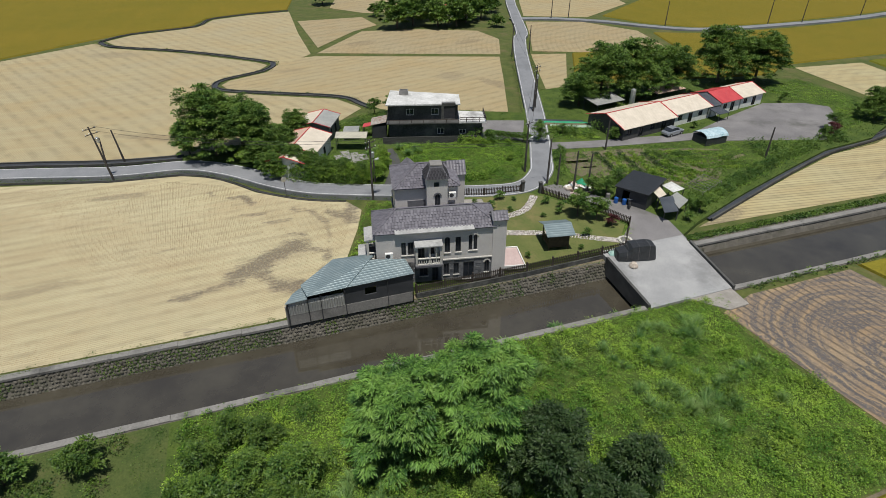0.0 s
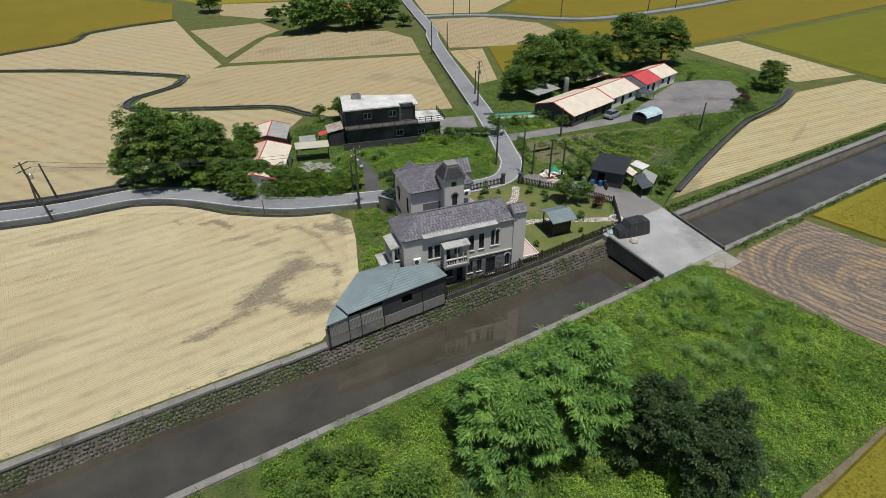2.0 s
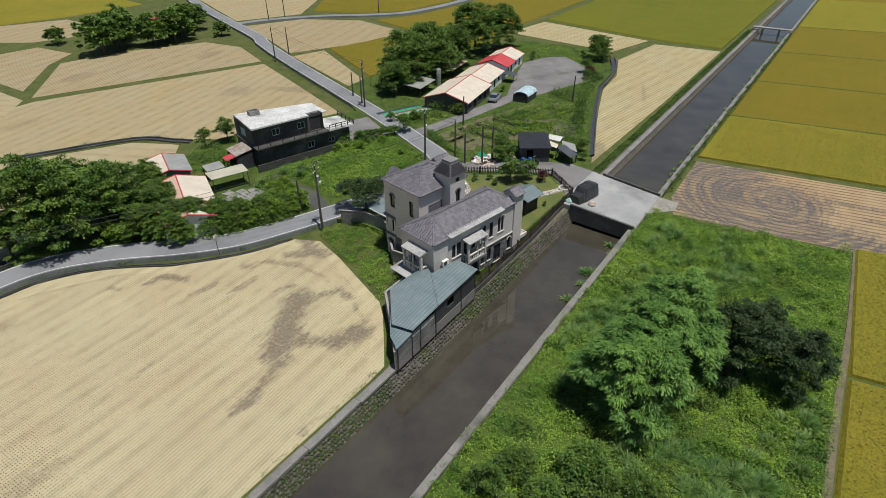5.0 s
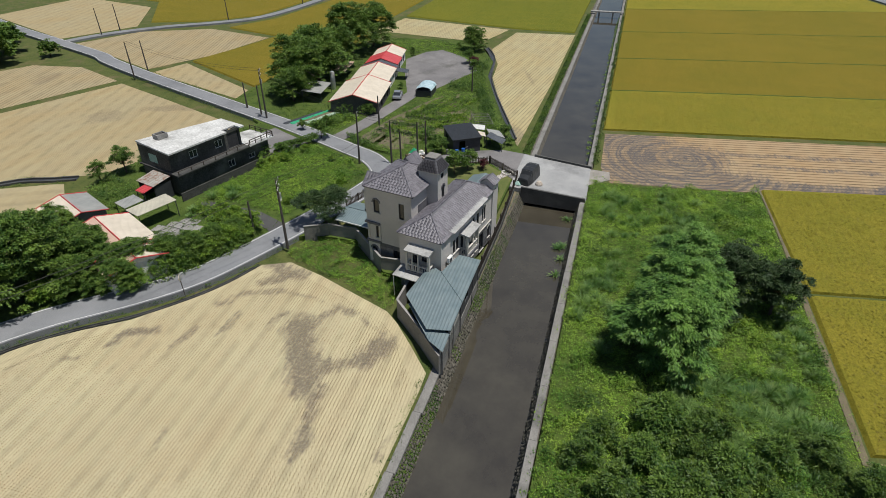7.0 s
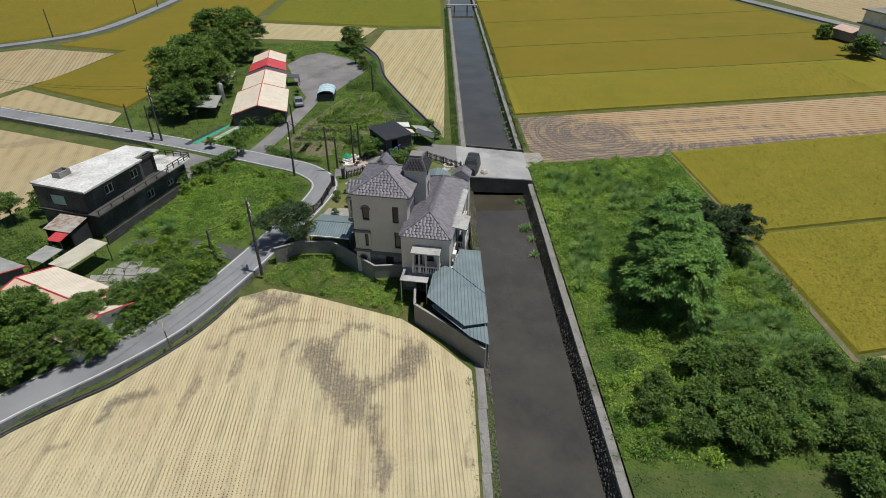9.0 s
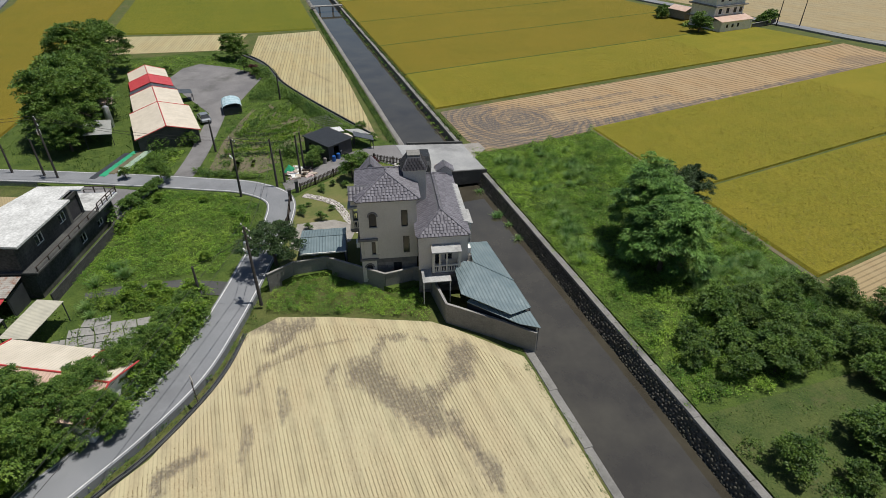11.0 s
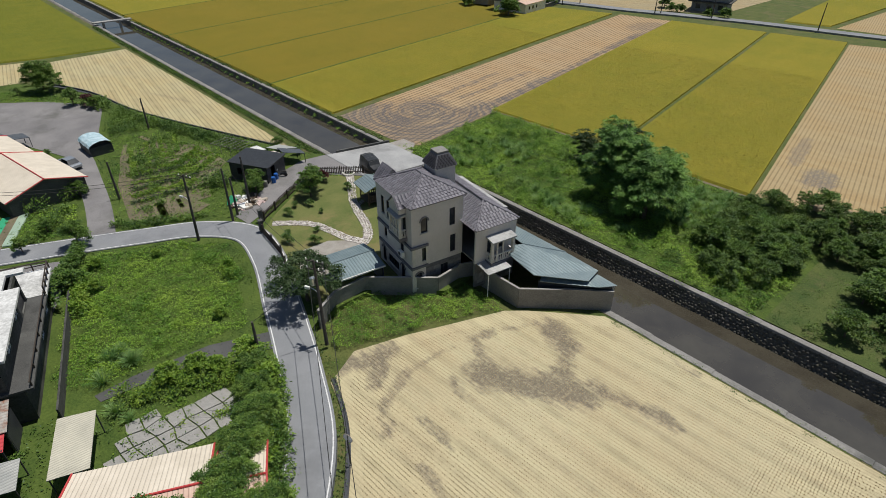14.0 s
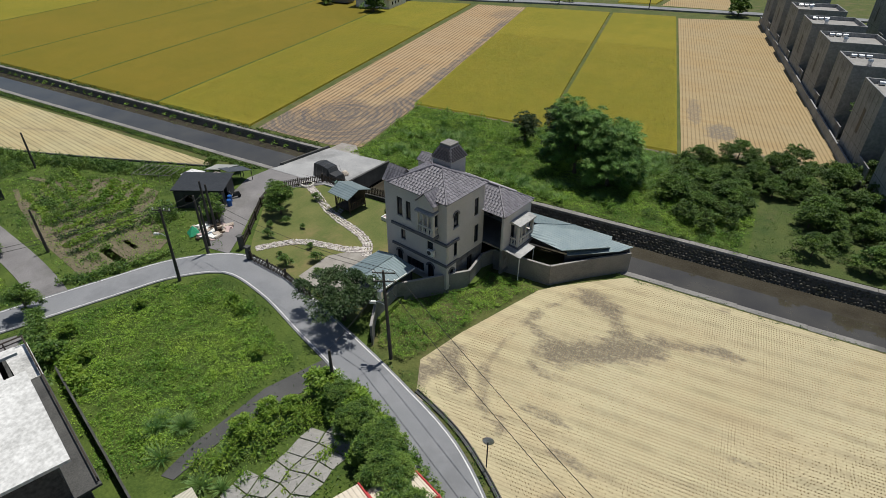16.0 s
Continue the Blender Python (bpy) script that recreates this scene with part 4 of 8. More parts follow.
churned_sheet("field_strip", [(62.2, 36.5), (47.5, 36.3), (42.4, 34.6), (45.3, 14.6), (63.8, -85), (81.3, -81.8)], "stub_s", "churned harvested strip with muddy wheel tracks",
              [(48, 31, 60, 32, 5.5, 1.25), (47, 28, 46.6, 14, 4.0, 1.25), (50, 25, 56, 22, 4.5, 1.1), (47.5, 14, 52, -10, 1.6, 1.0), (52, -10, 58, -42, 1.1, 0.85), (58, -42, 66, -80, 1.6, 0.9), (58, 20, 62, -4, 0.9, 0.75), (55, 14, 58, -10, 0.8, 0.7)], (42, 70, -60, 36), 0.8)
sheet("field_rows", [(19.2, -92.0), (-0.5, 12.4), (-22.7, 7.0), (-2.2, -99.9)], "stub_r", "harvested field with long straight straw rows", 0.03)

LINES = [(63.8, 37.0, 83.2, -80.5), (87.0, 37.0, 106, -73.5), (114, 37.0, 133, -66.5), (145, 37.0, 164, -60), (182, 37.0, 201, -53), (240, 37, 262, -40), (420, 37, 430, -20)]
for i, (p, q) in enumerate(zip(LINES, LINES[1:])):
    rice_field("rice_south_far", [(p[0], p[1]), (q[0], q[1]), (q[2], q[3]), (p[2], p[3])], ("rice", "rice_gold", "rice_gold", "rice_gold", "rice", "rice_gold")[i], "standing rice, greener near the village" if i == 0 else "ripe golden rice field")
for p in LINES[1:5]:
    bund = Build()
    ribbon(bund, smooth([(p[0] + 0.15 * math.sin(9 * k) + (p[2] - p[0]) * k, p[1] + (p[3] - p[1]) * k) for k in np.linspace(0, 1, 12)], 2), 0.5, 0.33, 0.3, 0.05)
    single("bund", bund, M["weed_soil"], "thin green bund between rice fields", "bund", kind="structure")
rice_field("rice_south", [(46.0, 14.0), (65, -84.6), (39.2, -90), (21.4, 13.1)], "rice", "ripening rice field")
rice_field("rice_south_west", [(20.7, 13.1), (38.2, -90), (20, -93.5), (0.0, 12.9)], "rice", "ripening rice field beside stubble")
rice_field("rice_north_west", [(-160, 200), (-90, 192), (-64, 180), (-45, 197)] + offset(CREEK2, 1.8)[1:] + [(20, 260), (-20, 330), (-300, 330), (-300, 200)], "rice_gold", "ripe rice field beyond the winding ditch")
rice_field("rice_east", [(81.8, 137.5), (95, 134.3), (112, 131.5), (118, 152), (133, 145.5), (166, 143.5), (211, 146), (300, 160), (300, 112), (147, 110), (126, 110), (117, 104), (92, 108), (68, 111)], "rice_gold", "bright golden rice field round the farmhouse trees")
rice_field("rice_east_canal", [(141, 67), (150, 106), (300, 108), (600, 120), (600, 50), (140.5, 50)], "rice_green", "green and gold rice along the canal")
rice_field("rice_lane", [(118, 181), (124, 166), (137, 154), (166, 152), (211, 155), (320, 175), (360, 300), (170, 300), (150, 205)], "rice_gold", "golden rice beyond the lane")
rice_field("rice_north_far", [(30, 252), (64, 244), (92, 245), (100, 330), (0, 330)], "rice", "distant ripening rice")
sheet("field_beyond_road", [(60, -106), (82, -94), (150, -78), (420, -40), (420, -300), (60, -300)], "stub_n2", "wide harvested field beyond the far road", 0.03)
rice_field("rice_far_corner", [(30, -112), (42, -109), (52, -240), (24, -240)], "rice", "rice plot beyond the far road")
sheet("field_far_road", [(28, -111), (8, -113), (6, -230), (22, -230)], "stub_r", "harvested plots beyond the far road", 0.03)

# ---- village ground, roads, bridge ----
VPOLY = [(12.2, 48.6), (40.6, 48.4), (47.5, 48.2), (52, 50.6), (64, 55.4), (77, 60), (89, 64), (101, 65.5), (114, 71.5), (120, 76), (118, 98), (92, 107), (66, 110), (57, 109), (48, 97),
         (38, 102), (24, 107), (16, 105), (0, 99), (-14, 95.5), (-14, 92), (-8, 88), (-3, 82), (1.5, 78), (8, 75), (14.5, 72.5), (15.5, 69.5), (16.2, 66.8), (16.2, 62.8), (11.2, 57.6), (11.0, 54.2)]
single("ground_village", Build().prism(VPOLY, -0.4, VILLAGE), M["weed_soil"], "raised village ground with weeds and bare soil", "ground", kind="structure")
MAIN = smooth([(-160, 124), (-80, 106), (-41, 97.0), (-24, 92.4), (-13.2, 91.2), (-6.4, 87.0), (-0.4, 80.9), (4.6, 76.9), (10.6, 74.2), (15.6, 72.3), (20.5, 70.6), (28, 68.0), (34.5, 67.3), (39.2, 71.0), (42.0, 76.5),
               (45.2, 83.5), (50.2, 95.4), (57.5, 114.0), (67.0, 138), (74.8, 156), (79.2, 164), (88.6, 189.5), (101, 222), (125, 275), (160, 350)], 6)
road = thing("road", "grey asphalt village lane with white edge lines", "road", kind="structure")
part("asphalt", ribbon(Build(), MAIN, 3.7, 0.70, 0.75, 0.03), M["asphalt"], road)
for side in (1, -1):
    part("edge_line", ribbon(Build(), offset(MAIN[6:], side * 1.62), 0.1, 0.727, 0.015), M["line"], road, "worn white edge line")
lane = single("road_lane", ribbon(Build(), smooth([(84.5, 184.5), (92, 183.5), (102, 179), (113.5, 170), (121.8, 160), (135, 150.4), (166, 147.8), (211, 150.5), (320, 172), (600, 240)], 5), 3.0, 0.5, 0.6, 0.02),
              M["asphalt"], "narrow field lane between rice fields", "road", kind="structure")
single("road_far", ribbon(Build(), smooth([(600, 20), (300, -36), (150, -70), (105, -84), (85, -88.5), (68, -94), (46, -100.2), (15, -106), (-60, -122)], 4), 4.2, 0.45, 0.6, 0.03), M["asphalt"],
       "straight country road beyond the rice", "road", kind="structure")
single("drive", ribbon(Build(), smooth([(43.5, 80.6), (48, 79.4), (54, 78.2), (61, 77.2), (70, 76.0), (79, 75.4)], 4), 2.9, VILLAGE + 0.07, 0.2), M["yard"], "worn concrete farm drive", "drive", kind="structure")
single("yard", Build().prism([(70.5, 76.5), (72, 73.5), (82, 70.5), (92, 67.3), (97, 69.0), (103, 73.5), (108, 80.5), (105, 84), (97, 86.5), (84, 82)], VILLAGE - 0.2, VILLAGE + 0.05), M["yard"], "cracked grey farmyard paving", "yard", kind="structure")
single("lane_to_bridge", Build().prism([(36.5, 66.2), (39.5, 66.6), (43.5, 61.0), (46.8, 56.5), (48.5, 52.0), (47.8, 47.5), (37.5, 47.2), (38.2, 48.2), (43.4, 53.2), (41.6, 57.4), (38.4, 62.6)], VILLAGE - 0.3, VILLAGE + 0.06), M["yard"],
       "dusty grey lane leading down to the bridge", "lane", kind="structure")
single("forecourt", Build().prism([(32.5, 88.0), (42, 83.6), (46.6, 92.8), (36, 96.5)], VILLAGE - 0.2, VILLAGE + 0.05), M["yard"], "concrete forecourt beside the grey house", "yard", kind="structure")
single("side_lane", Build().prism([(15.0, 74.2), (17.2, 73.4), (19.2, 78.4), (19.8, 84.6), (19.6, 87.6), (18.6, 87.4), (18.2, 82.0), (16.8, 78.2)], VILLAGE - 0.1, VILLAGE + 0.055), M["dark_asphalt"], "dark asphalt stub lane overgrown at its edges", "lane", kind="structure")
single("lawn", Build().prism([(13.5, 48.9), (38.6, 48.6), (42.4, 53.0), (40.6, 57.0), (36.8, 62.4), (34.2, 65.6), (27, 66.4), (18, 68.5), (17.2, 63), (16.2, 59)], VILLAGE - 0.2, VILLAGE + 0.03), M["lawn"], "garden lawn, dry in patches", "lawn", kind="structure")
single("gravel_bed", Build().prism([(27.2, 65.6), (27.0, 61.2), (24.8, 58.6), (21.5, 60), (19.5, 64.5), (22, 67)], VILLAGE - 0.1, VILLAGE + 0.05), M["gravel"], "pale gravel forecourt in the garden", "gravel", kind="structure")


def bridge():
    t = thing("bridge", "pale concrete slab bridge with low dark parapets", "bridge", kind="structure")
    part("deck", Build().add([(35.5, 37.5, -0.55), (46.3, 37.7, -0.55), (47.7, 48.3, -0.4), (35.9, 48.3, -0.4), (35.5, 37.5, 0.22), (46.3, 37.7, 0.22), (47.7, 48.3, VILLAGE + 0.1), (35.9, 48.3, VILLAGE + 0.1)],
                             [(3, 2, 1, 0), (4, 5, 6, 7), (0, 1, 5, 4), (1, 2, 6, 5), (2, 3, 7, 6), (3, 0, 4, 7)]), M["bridge"], t)
    # parapets: shade on the west-facing side is put into the dark colour
    for x0, x1, lab in ((35.2, 35.6, "upstream parapet, face shade painted into its dark colour"), (46.2, 47.4, "")):
        b = Build().add([(x0, 37.6, -1.5), (x0 + 0.3, 37.6, -1.5), (x1 + 0.3, 46.6, -1.4), (x1, 46.6, -1.4), (x0, 37.6, 0.55), (x0 + 0.3, 37.6, 0.55), (x1 + 0.3, 46.6, 0.95), (x1, 46.6, 0.95)],
                        [(3, 2, 1, 0), (4, 5, 6, 7), (0, 1, 5, 4), (1, 2, 6, 5), (2, 3, 7, 6), (3, 0, 4, 7)])
        part("parapet", b, M["dark_concrete"], t, lab)
    single("bridge_approach", Build().prism([(40.5, 37.6), (46.2, 37.8), (46.0, 34.9), (43.4, 34.7)], -0.2, 0.14), M["gravel"], "gravelly bridge approach", "approach", kind="structure")
    w = thing("weir", "small concrete footbridge over the canal far off", "footbridge")
    part("deck", Build().box(171.5, 173.3, 37.4, 48.0, 0.6, 0.9), M["concrete"], w)
    for y in (40.5, 45):
        part("pier", Build().box(172, 172.8, y, y + 0.5, -2.6, 0.6), M["concrete"], w)


bridge()

# ---- the house by the canal ----
HOUSE = thing("house", "three-storey grey rendered villa with slate cladding and tiled hip roofs", "house", pose(8.7, 50.0, 0.5, 0, 0, -10.3))


def tile_slope(V, F, a, b, c, d, pitch=0.36, run=0.34):
    """Curved tiles in courses over the slope with eave a-b and top d-c (c may equal d)."""
    a, b, c, d = (np.array(p, float) for p in (a, b, c, d))
    ex = (b - a) / np.linalg.norm(b - a)
    up = (d - a) - ex * np.dot(d - a, ex)
    rise = np.linalg.norm(up)
    up /= rise
    nrm = np.cross(ex, up)
    la, ld, lc = np.linalg.norm(b - a), np.dot(d - a, ex), np.dot(c - a, ex)
    for r in range(int(rise / run)):
        s = r * run
        lo = ld * min(1, (s + run * 0.5) / rise)
        hi = la + (lc - la) * min(1, (s + run * 0.5) / rise)
        n = int((hi - lo) / pitch)
        for i in range(n):
            x = lo + (hi - lo - n * pitch) / 2 + i * pitch
            k = len(V)
            for j, h in enumerate((0.0, 0.065, 0.075, 0.03)):
                xx = x + pitch * (0.03, 0.3, 0.62, 0.97)[j]
                V.append(a + ex * xx + up * (s - 0.05) + nrm * (h + 0.05))
                V.append(a + ex * xx + up * (s + run) + nrm * (h * 0.8 + 0.012))
                V.append(a + ex * xx + up * (s - 0.05) + nrm * 0.004)
            for j in range(3):
                F.append((k + 3 * j, k + 3 * j + 3, k + 3 * j + 4, k + 3 * j + 1))
                F.append((k + 3 * j + 2, k + 3 * j + 5, k + 3 * j + 3, k + 3 * j))


def hip_roof(parent, u0, u1, v0, v1, eave, top, ridge_along="u", label="", hip0=True, hip1=True, name="roof", solid=0.12):
    """A tiled hip (or half-gabled) roof; ridge caps along its edges."""
    if ridge_along == "u":
        h = (v1 - v0) / 2
        r0, r1 = (u0 + h if hip0 else u0), (u1 - h if hip1 else u1)
        R0, R1 = (r0, v0 + h, top), (r1, v0 + h, top)
    else:
        h = (u1 - u0) / 2
        r0, r1 = (v0 + h if hip0 else v0), (v1 - h if hip1 else v1)
        R0, R1 = (u0 + h, r0, top), (u0 + h, r1, top)
    A, B, C, D = (u0, v0, eave), (u1, v0, eave), (u1, v1, eave), (u0, v1, eave)
    roof = part(name, Build().box(u0 + 0.06, u1 - 0.06, v0 + 0.06, v1 - 0.06, eave - solid, eave - 0.005), M["band"], parent, label)
    V, F = [], []
    if ridge_along == "u":
        slopes = [(A, B, R1, R0), (C, D, R0, R1), (B, C, R1, R1), (D, A, R0, R0)]
        hips = [(A, R0), (D, R0), (B, R1), (C, R1), (R0, R1)]
    else:
        slopes = [(B, C, R1, R0), (D, A, R0, R1), (C, D, R1, R1), (A, B, R0, R0)]
        hips = [(A, R0), (B, R0), (C, R1), (D, R1), (R0, R1)]
    under = Build()
    for s in slopes:
        under.add(s if s[2] != s[3] else s[:3], [tuple(range(4 if s[2] != s[3] else 3))])
        tile_slope(V, F, *s)
    under.add([A, B, C, D], [(3, 2, 1, 0)])
    part("roof_deck", under, M["band"], roof)
    tagged(part("roof_tiles", Build().add(V, F), M["tile"], roof), kind="stuff")
    cap = Build()
    for p, q in hips:
        p, q = Vector(p), Vector(q)
        n = max(1, int((q - p).length / 0.35))
        for i in range(n):
            a, b = p.lerp(q, i / n), p.lerp(q, (i + 1.06) / n)
            cap.tube([a + Vector((0, 0, 0.06)), b + Vector((0, 0, 0.045))], [0.10, 0.085], 6)
    part("ridge_capping", cap, M["tile"], roof)
    return roof


def balustrade(parent, p0, p1, z, tall=0.85):
    """Turned balusters between a foot and a hand rail."""
    p0, p1 = Vector((*p0, 0)), Vector((*p1, 0))
    d = p1 - p0
    ang = math.degrees(math.atan2(d.y, d.x))
    t = new("balustrade")
    t.parent = parent
    t.matrix_local = pose(p0.x, p0.y, z, 0, 0, ang)
    L = d.length
    part("rail", Build().box(0, L, -0.09, 0.09, tall - 0.12, tall, 0.02), M["trim"], t)
    part("foot", Build().box(0, L, -0.09, 0.09, 0, 0.1, 0.02), M["trim"], t)
    n = max(2, int(L / 0.24))
    me = Build().lathe(0, 0, [(0.05, 0.1), (0.075, 0.22), (0.065, 0.34), (0.035, 0.5), (0.05, 0.62), (0.06, tall - 0.12)], 8).mesh("baluster", M["trim"])
    for i in range(n):
        o = part("baluster", me, None, t)
        o.location = (L * (i + 0.5) / n, 0, 0)
    return t


def ac_unit(parent, x, y, z, turn, label="white outdoor air conditioner"):
    t = thing("air_conditioner", label, "air conditioner", parent.matrix_world @ pose(x, y, z, 0, 0, turn), "air conditioners on the house")
    part("body", Build().box(-0.42, 0.42, -0.17, 0.17, 0.05, 0.65, 0.03), M["white_paint"], t)
    part("grille", Build().lathe(0, 0, [(0.24, 0), (0.24, 0.02), (0.05, 0.035)], 16), M["sash"], t).matrix_local = pose(-0.1, -0.172, 0.35, 90, 0, 0)
    for sx in (-0.3, 0.3):
        part("foot", Build().box(sx - 0.04, sx + 0.04, -0.17, 0.17, 0, 0.048), M["dark_metal"], t)
    return t


def house():
    H = HOUSE
    st = 2.85                      # top of the slate-clad ground floor
    f0, f1 = 0.12, 13.3           # front block, along the canal
    g0, g1 = 0.12, 5.0
    m0, m1, n0, n1 = 2.6, 9.7, 5.0, 10.65   # rear block
    th = 0.22
    # ground floor, slate-clad
    lo = Build()
    win_lo = [(4.6, 5.5, 0.9, 2.3), (6.0, 6.7, 0.1, 2.3), (7.3, 7.9, 0.8, 2.3), (8.4, 9.0, 0.8, 2.3), (9.5, 10.7, 0.1, 2.3), (11.9, 12.45, 0.8, 2.4)]
    holed_wall(lo, (f0, g0), (f1, g0), 0, st, th, win_lo)
    holed_wall(lo, (f1, g0 + th), (f1, g1), 0, st, th, [])
    holed_wall(lo, (f1 - th, g1), (m1, g1), 0, st, th, [])
    holed_wall(lo, (f0, g1), (f0, g0 + th), 0, st, th, [])
    holed_wall(lo, (m0, n1 - 1.5), (m0, g1), 0, st, th, [(1.7, 2.6, 0.1, 2.3)])
    part("ground_floor_wall", lo, M["cladding"], H, "dark slate stone cladding")
    # stones of the cladding, each a little proud
    V, F = [], []
    for p0, p1, hol in (((f0, g0), (f1, g0), win_lo), ((m0, n1 - 1.5), (m0, g1), [(1.6, 2.7, 0, 2.4)]), ((f0, g1), (f0, g0), [])):
        d = np.array(p1) - np.array(p0)
        L = np.linalg.norm(d)
        d = d / L
        out = np.array([d[1], -d[0]])
        for r in range(7):
            s = -0.1 * (r % 3)
            while s < L - 0.2:
                w = rng.uniform(0.35, 0.8)
                a, b = max(s, 0.02), min(s + w - 0.02, L - 0.02)
                z0, z1 = r * 0.4 + 0.01, r * 0.4 + 0.385
                if not any(h[0] - 0.05 < b and a < h[1] + 0.05 and z0 < h[3] and z1 > h[2] - 0.1 for h in hol):
                    e = rng.uniform(0.012, 0.05)
                    k = len(V)
                    for o in (0.0, e):
                        for q, z in ((a, z0), (b, z0), (b, z1), (a, z1)):
                            V.append((p0[0] + d[0] * q + out[0] * o, p0[1] + d[1] * q + out[1] * o, z))
                    F += [(k + 4, k + 5, k + 6, k + 7), (k, k + 1, k + 5, k + 4), (k + 1, k + 2, k + 6, k + 5), (k + 2, k + 3, k + 7, k + 6), (k + 3, k, k + 4, k + 7)]
                s += w
    tagged(part("stone_cladding", Build().add(V, F), M["rubble_slate"], H), kind="stuff")
    for s0, s1, za, zb in win_lo:
        window(H, (f0, g0), (f1, g0), s0, s1, za, zb, arched=(zb > 2.35), bars=1)
    window(H, (m0, n1 - 1.5), (m0, g1), 1.7, 2.6, 0.1, 2.3, bars=1, sill=False)
    # upper floors, rendered
    up = Build()
    e1 = 6.55
    win_up = [(2.7, 3.2, 3.8, 5.4), (3.4, 4.05, 3.8, 5.4), (4.5, 5.2, 3.1, 5.4), (5.7, 6.3, 3.7, 5.4), (7.4, 8.0, 3.75, 5.75), (8.6, 9.2, 3.75, 5.65), (10.05, 10.45, 3.85, 5.85), (10.6, 11.0, 3.85, 5.85)]
    holed_wall(up, (f0, g0), (f1, g0), st, e1, th, win_up)
    holed_wall(up, (f1, g0 + th), (f1, g1), st, e1, th, [(1.6, 2.4, 3.8, 5.6)])
    holed_wall(up, (f1 - th, g1), (m1, g1), st, e1, th, [])
    west_up = [(1.4, 2.1, 3.4, 5.5), (2.6, 3.3, 3.9, 5.4)]
    holed_wall(up, (f0, g1), (f0, g0 + th), st, e1, th, west_up)
    e2 = 9.4
    wm = [(1.1, 1.75, 3.4, 4.9), (1.0, 1.75, 6.6, 8.2), (4.3, 4.95, 3.4, 5.4), (4.2, 4.85, 6.5, 8.4)]
    holed_wall(up, (m0, n1), (m0, n0 - 0.1), st, e2, th, wm)
    nn = [(0.8, 1.5, 6.3, 8.3), (2.0, 2.6, 6.2, 8.2), (5.3, 6.0, 6.4, 8.2), (1.2, 1.8, 3.7, 4.8), (4.7, 5.4, 3.7, 4.8)]
    holed_wall(up, (m1, n1), (m0 + th, n1), st, e2, th, nn)
    holed_wall(up, (m1, n0), (m1, n1 - th), st, e2, th, [(1.5, 2.4, 6.4, 8.2)])
    holed_wall(up, (m0 + th, n0 - 0.1), (m1 - th, n0 - 0.1), e1 - 0.6, e2, th, [])
    part("upper_wall", up, M["render"], H, "warm grey rendered upper walls")
    for w in win_up:
        window(H, (f0, g0), (f1, g0), *w, arched=w[3] > 5.7, bars=1)
    for w in west_up:
        window(H, (f0, g1), (f0, g0), *w, bars=0)
    for i, w in enumerate(wm):
        window(H, (m0, n1), (m0, n0), *w, arched=(i == 1), bars=0, sill=i < 2, trim="band")
    for i, w in enumerate(nn):
        window(H, (m1, n1), (m0, n1), *w, arched=False, bars=0)
    window(H, (f1, g0), (f1, g1), 1.6 + th, 2.4 + th, 3.8, 5.6, bars=1)
    # corner block at ground and first floor on the north-west
    nw = Build()
    holed_wall(nw, (m0, n1), (m0, n1 - 1.5), 0, st, th, [(0.4, 1.1, 0.4, 2.2)])
    nl = [(0.6, 1.3, 0.4, 2.3), (1.9, 4.2, 0.9, 1.9), (4.7, 5.5, 0.2, 2.3)]
    holed_wall(nw, (m1, n1), (m0 + th, n1), 0, st, th, nl)
    part("ground_floor_wall", nw, M["render"], H)
    part("garden_wall_face", holed_wall(Build(), (m1, n0), (m1, n1 - th), 0, st, th, []), M["render"], H)
    window(H, (m0, n1), (m0, n1 - 1.5), 0.4, 1.1, 0.4, 2.2, arched=True, bars=1, trim="band")
    for i, w in enumerate(nl):
        window(H, (m1, n1), (m0, n1), *w, arched=i != 1, bars=1 if i != 1 else 3, trim="band")
    for s in (0.06, 1.5):
        part("pilaster", Build().box(m0 - 0.09, m0 - 0.004, n1 - s - 0.26, n1 - s, st + 0.25, 5.05, 0.02), M["trim"], H, "pale corner pilaster")
    # string courses
    for za, zb, pr in ((st - 0.12, st + 0.14, 0.16), (5.1, 5.36, 0.2)):
        b = Build()
        b.box(m0 - pr, m0 - 0.003, n1 - 1.75, n1 + pr, za, zb, 0.03)
        b.box(m0 - 0.003, m1, n1 + 0.003, n1 + pr, za, zb, 0.03)
        part("string_course", b, M["band"], H)
    part("string_course", Build().box(f0 + 7.2, f1 + 0.05, g0 - 0.12, g0 - 0.003, st - 0.06, st + 0.1, 0.03), M["trim"], H)
    # floors that close the storeys
    part("floor_slab", Build().box(f0 + th, f1 - th, g0 + th, g1 - 0.3, st - 0.2, st - 0.02), M["concrete"], H)
    part("floor_slab", Build().box(m0 + th, m1 - th, n0 + 0.2, n1 - th, 5.6, 5.8), M["concrete"], H)
    # roofs
    hip_roof(H, -0.05, 13.5, -0.05, 5.15, 6.7, 8.25, label="dark tiled hip roof over the canal wing")
    hip_roof(H, 2.45, 9.9, 4.55, 10.85, 9.55, 11.1, label="dark tiled hip roof over the tall wing")
    # stair tower with a steep tiled cap
    tb = [Build() for _ in range(4)]
    tu0, tu1, tv0, tv1 = 6.05, 8.35, 3.6, 5.9
    tw = [(0.9, 1.5, 7.6, 9.2), (0.8, 1.4, 10.05, 10.6)]
    holed_wall(tb[0], (tu0, tv0), (tu1, tv0), 6.8, 10.95, 0.2, tw)
